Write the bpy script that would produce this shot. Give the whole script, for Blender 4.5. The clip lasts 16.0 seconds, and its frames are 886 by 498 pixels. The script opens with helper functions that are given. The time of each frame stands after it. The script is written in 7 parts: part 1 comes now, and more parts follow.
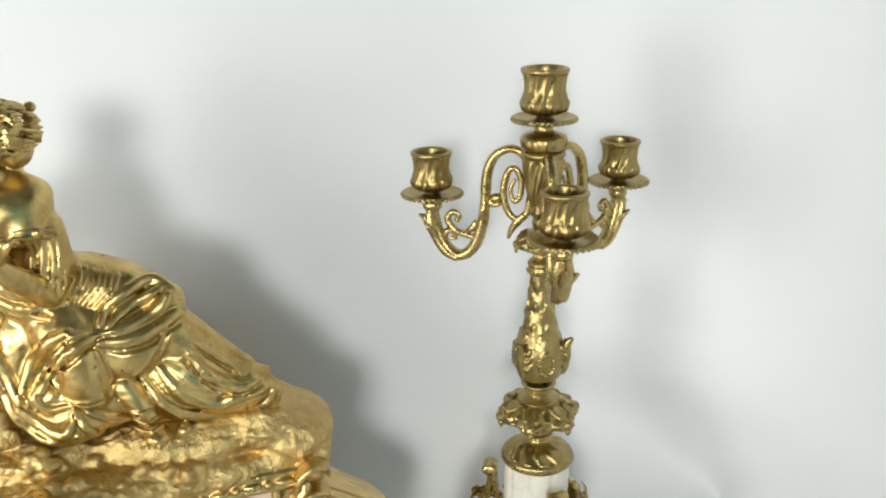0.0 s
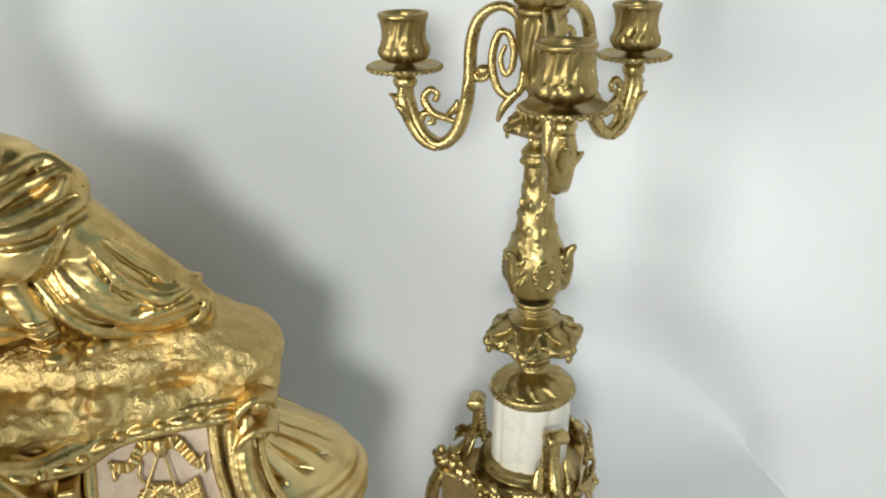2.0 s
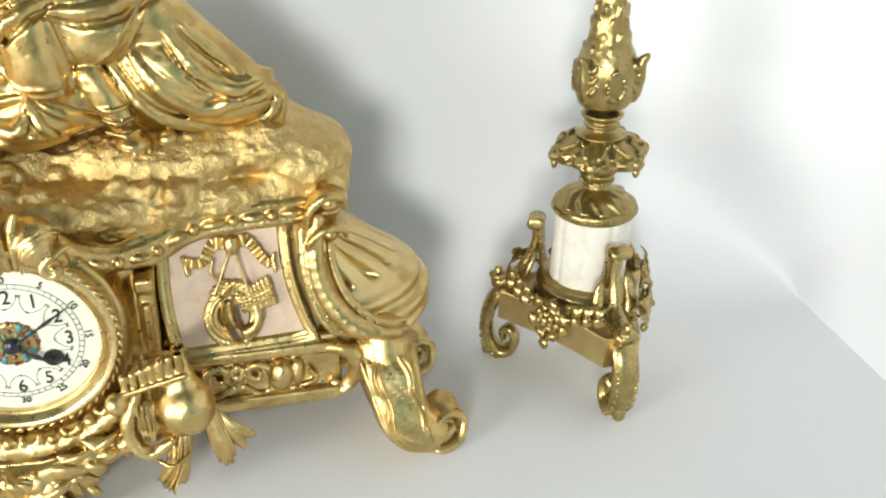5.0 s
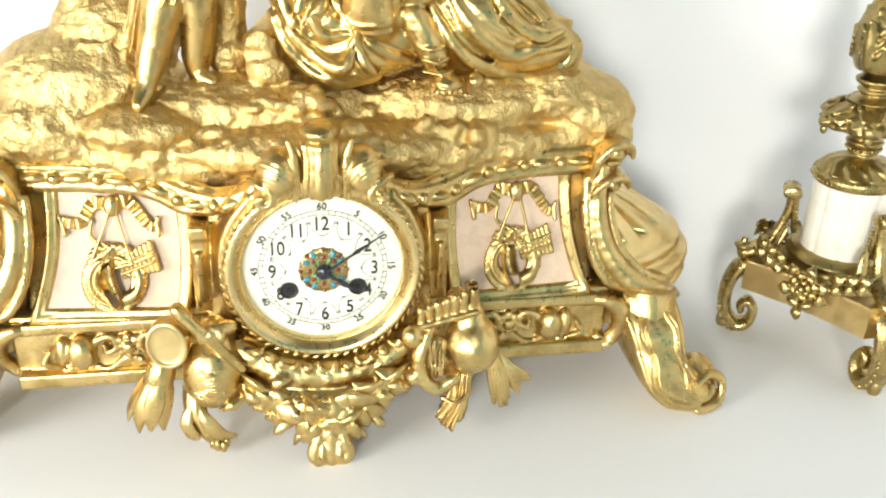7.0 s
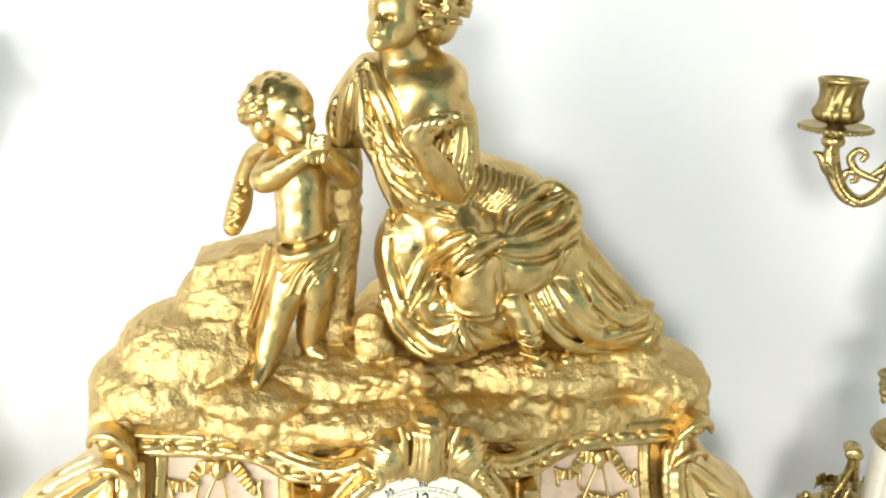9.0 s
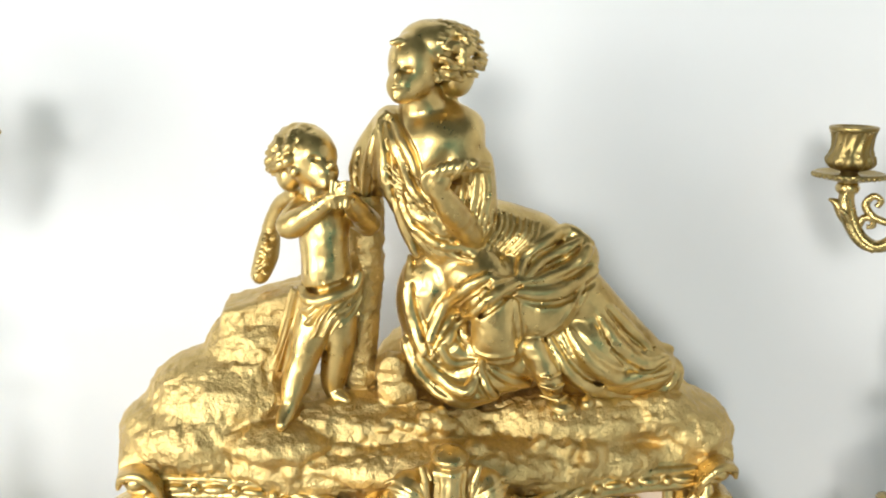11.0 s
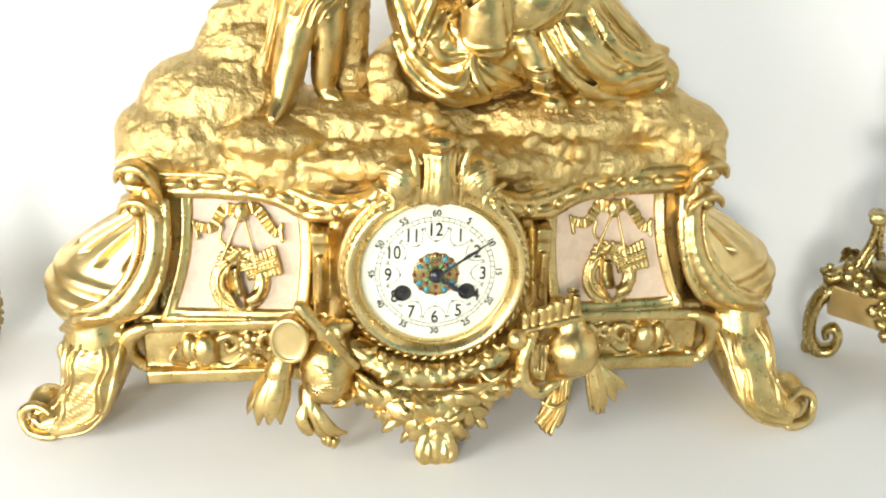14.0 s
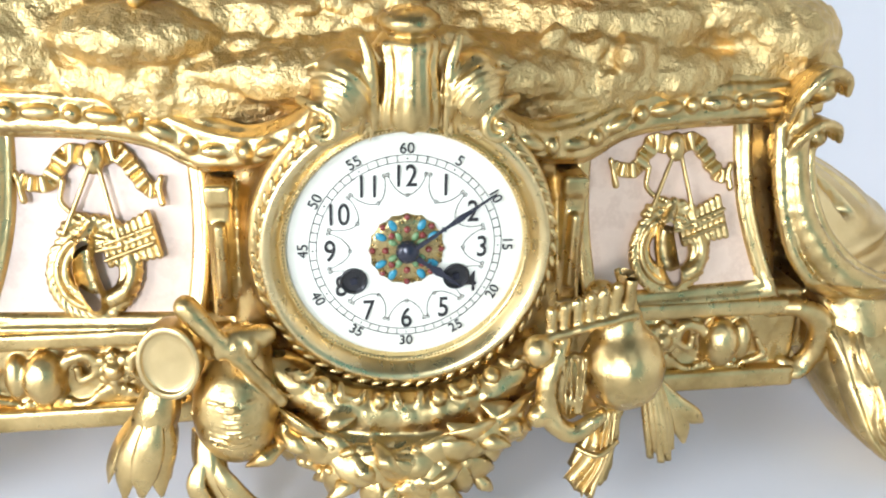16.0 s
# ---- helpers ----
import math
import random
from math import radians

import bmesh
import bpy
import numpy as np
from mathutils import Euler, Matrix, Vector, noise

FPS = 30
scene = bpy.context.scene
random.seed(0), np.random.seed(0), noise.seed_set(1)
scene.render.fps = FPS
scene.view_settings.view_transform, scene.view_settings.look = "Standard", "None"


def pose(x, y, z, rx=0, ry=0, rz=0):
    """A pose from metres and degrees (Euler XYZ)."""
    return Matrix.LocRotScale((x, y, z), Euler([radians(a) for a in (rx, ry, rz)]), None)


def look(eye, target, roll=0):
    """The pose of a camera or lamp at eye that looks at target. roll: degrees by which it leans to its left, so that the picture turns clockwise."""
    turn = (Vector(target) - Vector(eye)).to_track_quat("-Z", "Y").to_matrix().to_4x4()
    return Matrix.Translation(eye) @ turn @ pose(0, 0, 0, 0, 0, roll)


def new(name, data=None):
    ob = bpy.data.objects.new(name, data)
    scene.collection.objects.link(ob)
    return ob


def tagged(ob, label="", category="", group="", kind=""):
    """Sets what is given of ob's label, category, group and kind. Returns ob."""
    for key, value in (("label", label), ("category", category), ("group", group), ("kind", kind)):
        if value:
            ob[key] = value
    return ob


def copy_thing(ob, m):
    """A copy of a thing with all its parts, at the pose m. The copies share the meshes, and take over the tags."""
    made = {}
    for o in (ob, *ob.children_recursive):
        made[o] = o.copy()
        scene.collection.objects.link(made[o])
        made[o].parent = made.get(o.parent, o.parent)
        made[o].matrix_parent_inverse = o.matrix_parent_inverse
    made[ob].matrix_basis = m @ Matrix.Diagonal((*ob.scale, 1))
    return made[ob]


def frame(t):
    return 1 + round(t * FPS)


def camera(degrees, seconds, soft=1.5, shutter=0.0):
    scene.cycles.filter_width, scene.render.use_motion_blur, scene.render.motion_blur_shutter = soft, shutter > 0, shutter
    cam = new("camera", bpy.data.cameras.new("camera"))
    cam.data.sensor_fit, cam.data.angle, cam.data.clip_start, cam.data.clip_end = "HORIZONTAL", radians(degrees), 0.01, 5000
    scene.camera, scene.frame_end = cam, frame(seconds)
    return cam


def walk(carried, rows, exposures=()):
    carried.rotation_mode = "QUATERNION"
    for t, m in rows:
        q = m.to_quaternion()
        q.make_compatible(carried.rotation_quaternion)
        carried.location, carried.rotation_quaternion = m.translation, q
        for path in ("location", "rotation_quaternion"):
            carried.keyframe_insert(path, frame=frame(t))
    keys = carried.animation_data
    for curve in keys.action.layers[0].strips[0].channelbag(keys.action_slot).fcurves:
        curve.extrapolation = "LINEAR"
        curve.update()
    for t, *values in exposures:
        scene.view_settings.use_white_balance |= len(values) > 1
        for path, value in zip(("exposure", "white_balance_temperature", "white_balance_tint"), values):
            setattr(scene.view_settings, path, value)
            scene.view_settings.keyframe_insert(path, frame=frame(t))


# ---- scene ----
cam = camera(53.4, 16.0, soft=2.05)
EXPOSURES = [(0.0, -0.24, 6280, 9), (3.0, -0.23, 6250, 9), (5.5, 0.28, 6300, 10), (6.0, 0.37, 6450, 10), (7.0, 0.45, 6450, 10), (8.0, 0.44, 6450, 10), (9.0, 0.27, 6400, 10), (11.3, -0.04, 6330, 10), (12.5, 0.24, 6500, 10), (14.5, 0.36, 6500, 10), (15.0, 0.25, 6450, 10), (15.5, 0.16, 6400, 10), (16.0, 0.30, 5500, 16)]
PATH = [
    (0, (0.14, -0.52, 0.558), (0.574, 1.318, -0.1), 1.0),
    (0.5, (0.177, -0.442, 0.525), (0.587, 1.401, -0.137), 0.6),
    (1, (0.188, -0.418, 0.51), (0.59, 1.42, -0.17), 0.7),
    (1.5, (0.188, -0.418, 0.493), (0.587, 1.409, -0.216), 0.9),
    (2, (0.187, -0.424, 0.475), (0.593, 1.384, -0.279), 1.0),
    (2.5, (0.18, -0.431, 0.46), (0.595, 1.359, -0.33), 0.9),
    (3, (0.178, -0.437, 0.447), (0.591, 1.34, -0.372), 1.2),
    (3.2, (0.176, -0.438, 0.441), (0.59, 1.334, -0.389), 1.3),
    (5.3, (0.133, -0.437, 0.41), (0.491, 1.28, -0.551), 2.1),
    (5.5, (0.123, -0.436, 0.404), (0.464, 1.285, -0.558), 2.2),
    (6, (0.084, -0.436, 0.391), (0.383, 1.293, -0.569), 2.3),
    (6.5, (0.048, -0.444, 0.383), (0.28, 1.305, -0.559), 1.8),
    (7, (0.013, -0.449, 0.374), (0.225, 1.321, -0.532), 2.0),
    (7.5, (-0.018, -0.45, 0.397), (0.192, 1.352, -0.444), 2.8),
    (8, (-0.036, -0.449, 0.421), (0.173, 1.395, -0.327), 3.2),
    (8.5, (-0.045, -0.445, 0.44), (0.171, 1.425, -0.234), 3.5),
    (9, (-0.052, -0.441, 0.462), (0.168, 1.448, -0.158), 3.8),
    (9.2, (-0.052, -0.442, 0.466), (0.166, 1.459, -0.116), 3.9),
    (11.3, (-0.043, -0.464, 0.444), (0.088, 1.481, -0.003), 2.4),
    (11.5, (-0.048, -0.462, 0.444), (0.084, 1.472, -0.048), 2.4),
    (12, (-0.045, -0.47, 0.429), (0.08, 1.453, -0.106), 2.0),
    (12.5, (-0.045, -0.476, 0.424), (0.085, 1.43, -0.168), 1.9),
    (13, (-0.042, -0.488, 0.411), (0.093, 1.402, -0.228), 1.7),
    (13.5, (-0.03, -0.499, 0.39), (0.096, 1.371, -0.309), 1.5),
    (14, (-0.027, -0.492, 0.352), (0.081, 1.353, -0.412), 1.6),
    (14.5, (-0.02, -0.443, 0.306), (0.084, 1.39, -0.488), 1.9),
    (15, (-0.022, -0.386, 0.273), (0.104, 1.449, -0.513), 1.7),
    (15.5, (-0.02, -0.336, 0.26), (0.156, 1.508, -0.494), 1.6),
    (16, (-0.019, -0.309, 0.256), (0.163, 1.538, -0.49), 1.3),
]
walk(cam, [(t, look(eye, target, roll)) for t, eye, target, roll in PATH], EXPOSURES)

# ---- world and lights ----
world = bpy.data.worlds.new("world")
scene.world = world
world.use_nodes = True
world.node_tree.nodes["Background"].inputs[0].default_value = (0.75, 0.85, 1.0, 1)
world.node_tree.nodes["Background"].inputs[1].default_value = 0.09


def area_lamp(name, eye, target, w, h, power, colour):
    data = bpy.data.lights.new(name, "AREA")
    data.shape, data.size, data.size_y, data.energy, data.color = "RECTANGLE", w, h, power, colour
    ob = new(name, data)
    ob.matrix_world = look(eye, target)
    return ob


area_lamp("window_light", (-1.06, -3.90, 1.20), (0.0, 0.1, 0.25), 0.75, 0.80, 100, (1.0, 0.985, 0.925))
# unseen soft lamp, added close on the left to brighten that side
area_lamp("left_fill_light", (-0.90, -0.62, 0.36), (-0.1, 0.15, 0.2), 0.6, 0.5, 12.5, (1.0, 0.985, 0.93))
# large unseen fill lamp, added to tint the shadows and right-hand faces blue
area_lamp("blue_fill_light", (0.95, -2.60, 0.70), (0.15, 0.1, 0.2), 2.4, 1.6, 5.2, (0.20, 0.76, 1.0))


# ---- materials ----
def material(name):
    m = bpy.data.materials.new(name)
    m.use_nodes = True
    return m, m.node_tree, m.node_tree.nodes["Principled BSDF"]


def ramp(tree, fac, stops):
    r = tree.nodes.new("ShaderNodeValToRGB")
    e = r.color_ramp.elements
    while len(e) < len(stops):
        e.new(0.5)
    for k, (p, c) in enumerate(stops):
        e[k].position, e[k].color = p, (*c, 1)
    tree.links.new(fac, r.inputs[0])
    return r.outputs[0]


def noise_tex(tree, scale, detail=4.0, rough=0.6, kind="ShaderNodeTexNoise"):
    n = tree.nodes.new(kind)
    c = tree.nodes.new("ShaderNodeTexCoord")
    tree.links.new(c.outputs["Object"], n.inputs["Vector"])
    n.inputs["Scale"].default_value = scale
    if kind == "ShaderNodeTexNoise":
        n.inputs["Detail"].default_value, n.inputs["Roughness"].default_value = detail, rough
    return n.outputs[0]


def bump(tree, shader, height, strength, distance):
    b = tree.nodes.new("ShaderNodeBump")
    b.inputs["Strength"].default_value, b.inputs["Distance"].default_value = strength, distance
    tree.links.new(height, b.inputs["Height"])
    tree.links.new(b.outputs[0], shader.inputs["Normal"])


def metal(name, light, dark, rough_lo, rough_hi, grain=900.0, relief=0.0003, strength=0.35, wear=45.0, chased=0.0012):
    """Gilded or brass surface: tone and polish vary in patches, fine cast grain."""
    m, tree, p = material(name)
    big = noise_tex(tree, wear, 5.0)
    tree.links.new(ramp(tree, big, [(0.3, dark), (0.62, light)]), p.inputs["Base Color"])
    p.inputs["Metallic"].default_value = 1.0
    mid = noise_tex(tree, wear * 3.1, 6.0)
    tree.links.new(ramp(tree, mid, [(0.35, (rough_lo,) * 3), (0.7, (rough_hi,) * 3)]), p.inputs["Roughness"])
    # fine cast grain over a softer chased relief
    fine = tree.nodes.new("ShaderNodeBump")
    fine.inputs["Strength"].default_value, fine.inputs["Distance"].default_value = strength, relief
    tree.links.new(noise_tex(tree, grain, 3.0), fine.inputs["Height"])
    soft = tree.nodes.new("ShaderNodeBump")
    soft.inputs["Strength"].default_value, soft.inputs["Distance"].default_value = 0.35, chased
    tree.links.new(noise_tex(tree, 210.0, 5.0, 0.55), soft.inputs["Height"])
    tree.links.new(soft.outputs[0], fine.inputs["Normal"])
    tree.links.new(fine.outputs[0], p.inputs["Normal"])
    return m


GILT = metal("gilt_bronze", (0.69, 0.51, 0.215), (0.45, 0.315, 0.115), 0.25, 0.43, 900.0, 0.0003, 0.4, 60.0, 0.0008)
MATTE = metal("matte_gilt", (0.69, 0.512, 0.218), (0.52, 0.37, 0.145), 0.34, 0.52, 520.0, 0.0012, 0.9, 60.0, 0.0026)
FIGURE = metal("burnished_figure_gilt", (0.66, 0.488, 0.20), (0.45, 0.315, 0.115), 0.27, 0.44, 700.0, 0.0002, 0.3, 55.0, 0.0005)
BURNISHED = metal("burnished_gilt", (0.74, 0.58, 0.28), (0.64, 0.48, 0.21), 0.24, 0.36, 300.0, 0.0001, 0.1, 45.0, 0.0002)
SATIN = metal("satin_gilt", (0.74, 0.57, 0.27), (0.64, 0.475, 0.21), 0.28, 0.42, 1500.0, 0.0002, 0.3, 45.0, 0.0001)
BRASS = metal("aged_brass", (0.42, 0.320, 0.13), (0.29, 0.215, 0.08), 0.27, 0.42, 700.0, 0.0004, 0.4, 70.0, 0.0004)
BRASS_DARK = metal("tarnished_brass", (0.38, 0.28, 0.11), (0.28, 0.205, 0.075), 0.27, 0.42, 700.0, 0.0004, 0.4, 90.0, 0.0004)
BRIGHT = metal("polished_brass", (0.52, 0.395, 0.165), (0.36, 0.265, 0.10), 0.22, 0.36, 700.0, 0.0004, 0.4, 70.0, 0.0003)


def stone(name, a, b, rough, scale, veins):
    m, tree, p = material(name)
    n = noise_tex(tree, scale, 8.0, 0.65)
    tree.links.new(ramp(tree, n, [(0.3, a), (0.5, b), (0.58, veins), (0.66, b)]), p.inputs["Base Color"])
    p.inputs["Roughness"].default_value = rough
    bump(tree, p, noise_tex(tree, 600.0), 0.08, 0.0003)
    return m


PINK_MARBLE = stone("pink_marble", (0.64, 0.48, 0.345), (0.70, 0.54, 0.395), 0.38, 55.0, (0.62, 0.46, 0.325))
WHITE_MARBLE = stone("white_marble", (0.67, 0.64, 0.54), (0.71, 0.68, 0.59), 0.30, 35.0, (0.64, 0.60, 0.50))


def paint(name, colour, rough=0.5, amount=0.06, scale=30.0, relief=0.0):
    m, tree, p = material(name)
    lo = tuple(c * (1 - amount) for c in colour)
    tree.links.new(ramp(tree, noise_tex(tree, scale, 6.0), [(0.3, lo), (0.7, colour)]), p.inputs["Base Color"])
    p.inputs["Roughness"].default_value = rough
    if relief:
        bump(tree, p, noise_tex(tree, scale * 12, 4.0), 0.3, relief)
    return m


PAPER = paint("white_backdrop_paper", (0.80, 0.805, 0.81), 0.75, 0.02, 4.0, 0.0004)
ENAMEL = paint("white_enamel", (0.76, 0.74, 0.60), 0.12, 0.02, 25.0)
INK = paint("black_ink", (0.025, 0.022, 0.02), 0.4, 0.3, 200.0)
BLUED = paint("blued_steel", (0.022, 0.022, 0.032), 0.25, 0.3, 200.0)
BLACK = paint("dark_hole", (0.02, 0.018, 0.016), 0.3, 0.3, 200.0)
BLUE = paint("turquoise_enamel", (0.05, 0.25, 0.33), 0.15, 0.3, 300.0)
GREEN = paint("green_enamel", (0.16, 0.27, 0.11), 0.15, 0.3, 300.0)
RED = paint("garnet_enamel", (0.22, 0.04, 0.03), 0.12, 0.3, 300.0)
WALL = paint("room_wall_paint", (0.17, 0.25, 0.225), 0.8, 0.06, 2.0)
CEILING = paint("ceiling_paint", (0.24, 0.28, 0.27), 0.8, 0.04, 2.0)
FLOOR = paint("wooden_floor", (0.22, 0.15, 0.09), 0.5, 0.4, 6.0)
TABLE = paint("table_wood", (0.28, 0.18, 0.10), 0.4, 0.3, 9.0)


# ---- mesh tools ----
def mesh(name, verts, faces, smooth=True):
    me = bpy.data.meshes.new(name)
    me.from_pydata([tuple(map(float, v)) for v in verts], [], [tuple(map(int, f)) for f in faces])
    if smooth:
        me.shade_smooth()
    me.update()
    return me


def part(name, me, mat, parent=None, label=""):
    """Links a mesh (or bmesh) as one object, under a thing or a part."""
    if isinstance(me, bmesh.types.BMesh):
        bm, me = me, bpy.data.meshes.new(name)
        bm.to_mesh(me)
        bm.free()
        me.shade_smooth()
    me.name = name
    if mat and not me.materials:
        me.materials.append(mat)
    ob = new(name, me)
    if parent:
        ob.parent = parent
    if label:
        tagged(ob, label)
    return ob


def thing(name, label, category, m=None, group="", kind=""):
    ob = tagged(new(name), label, category, group, kind)
    ob.matrix_basis = m or Matrix()
    return ob


def lathe(profile, seg=48, shape=None, closed=True):
    """Turned form round z. shape(angle, z, r) may change the radius."""
    verts, faces = [], []
    n = len(profile)
    for k in range(seg):
        a = 2 * math.pi * k / seg
        for r, z in profile:
            q = shape(a, z, r) if shape else r
            verts.append((q * math.cos(a), q * math.sin(a), z))
    for k in range(seg):
        b = (k + 1) % seg
        for i in range(n - 1):
            faces.append((k * n + i, b * n + i, b * n + i + 1, k * n + i + 1))
    if closed:
        faces.append([k * n for k in range(seg)][::-1])
        faces.append([k * n + n - 1 for k in range(seg)])
    return mesh("lathe", verts, faces)


def smooth_profile(points, steps=6):
    return [tuple(p) for p in curve_points(points, steps)]


def curve_points(points, steps=8):
    """Catmull-Rom curve through the points."""
    p = np.array(points, float)
    p = np.vstack([2 * p[0] - p[1], p, 2 * p[-1] - p[-2]])
    out = []
    for i in range(1, len(p) - 2):
        for s in np.arange(steps) / steps:
            out.append(0.5 * (2 * p[i] + (p[i + 1] - p[i - 1]) * s + (2 * p[i - 1] - 5 * p[i] + 4 * p[i + 1] - p[i + 2]) * s * s
                              + (3 * p[i] - p[i - 1] - 3 * p[i + 1] + p[i + 2]) * s ** 3))
    out.append(p[-2])
    return np.array(out)


def sweep(points, radii, steps=8, seg=10, wide=1.0, up=(0, 1, 0), ring=None):
    """A tapering rod along a curve; wide: its breadth along 'up' over its breadth across."""
    c = curve_points(points, steps)
    r = curve_points([[q, 0] for q in (radii if len(radii) == len(points) else np.interp(np.linspace(0, 1, len(points)), np.linspace(0, 1, len(radii)), radii))], steps)[:, 0]
    t = np.gradient(c, axis=0)
    t /= np.linalg.norm(t, axis=1)[:, None] + 1e-12
    u = np.array(up, float)
    verts, faces = [], []
    for i in range(len(c)):
        s = np.cross(t[i], u)
        if np.linalg.norm(s) < 1e-6:
            s = np.array((1.0, 0, 0))
        s /= np.linalg.norm(s)
        v = np.cross(s, t[i])
        for k in range(seg):
            a = 2 * math.pi * k / seg
            q = r[i] * (ring(a, i / (len(c) - 1)) if ring else 1)
            verts.append(c[i] + q * (math.cos(a) * s + wide * math.sin(a) * v))
    m = len(c)
    for i in range(m - 1):
        for k in range(seg):
            b = (k + 1) % seg
            faces.append((i * seg + k, i * seg + b, (i + 1) * seg + b, (i + 1) * seg + k))
    faces.append(list(range(seg))[::-1])
    faces.append([(m - 1) * seg + k for k in range(seg)])
    return verts, faces


def join(*items):
    """Several (verts, faces) or meshes, as one mesh."""
    verts, faces = [], []
    for it in items:
        v, f = it if isinstance(it, tuple) else ([x.co for x in it.vertices], [list(p.vertices) for p in it.polygons])
        o = len(verts)
        verts += [tuple(x) for x in v]
        faces += [[o + i for i in q] for q in f]
    return mesh("joined", verts, faces)


def ball(c, r, rings=8, seg=12, turn=None):
    """An ellipsoid as (verts, faces)."""
    r = (r, r, r) if isinstance(r, (int, float)) else r
    verts, faces = [], []
    for i in range(rings + 1):
        th = math.pi * i / rings
        for k in range(seg):
            a = 2 * math.pi * k / seg
            v = Vector((r[0] * math.sin(th) * math.cos(a), r[1] * math.sin(th) * math.sin(a), r[2] * math.cos(th)))
            if turn:
                v = turn @ v
            verts.append(v + Vector(c))
    for i in range(rings):
        for k in range(seg):
            b = (k + 1) % seg
            faces.append((i * seg + k, (i + 1) * seg + k, (i + 1) * seg + b, i * seg + b))
    return verts, faces


def box(lo, hi, bevel=0.0):
    bm = bmesh.new()
    bmesh.ops.create_cube(bm, size=1)
    for v in bm.verts:
        v.co = [lo[i] + (v.co[i] + 0.5) * (hi[i] - lo[i]) for i in range(3)]
    if bevel:
        bmesh.ops.bevel(bm, geom=bm.edges, offset=bevel, segments=2, affect="EDGES")
    me = bpy.data.meshes.new("box")
    bm.to_mesh(me)
    bm.free()
    return me


LATTICE = np.random.RandomState(3).rand(64, 64, 64).astype(np.float32)


def lattice_noise(x, y, z):
    """Smooth value noise, -1 to 1."""
    out = 0
    g = []
    for c in (x, y, z):
        c = np.asarray(c, np.float32) + np.float32(1000)
        i = np.floor(c).astype(np.int32)
        f = c - i
        g.append((i & 63, (i + 1) & 63, f * f * (3 - 2 * f)))
    for a in (0, 1):
        wa = g[0][2] if a else 1 - g[0][2]
        for b in (0, 1):
            wb = g[1][2] if b else 1 - g[1][2]
            for c in (0, 1):
                wc = g[2][2] if c else 1 - g[2][2]
                out = out + LATTICE[g[0][a], g[1][b], g[2][c]] * (wa * wb * wc)
    return out * 2 - 1


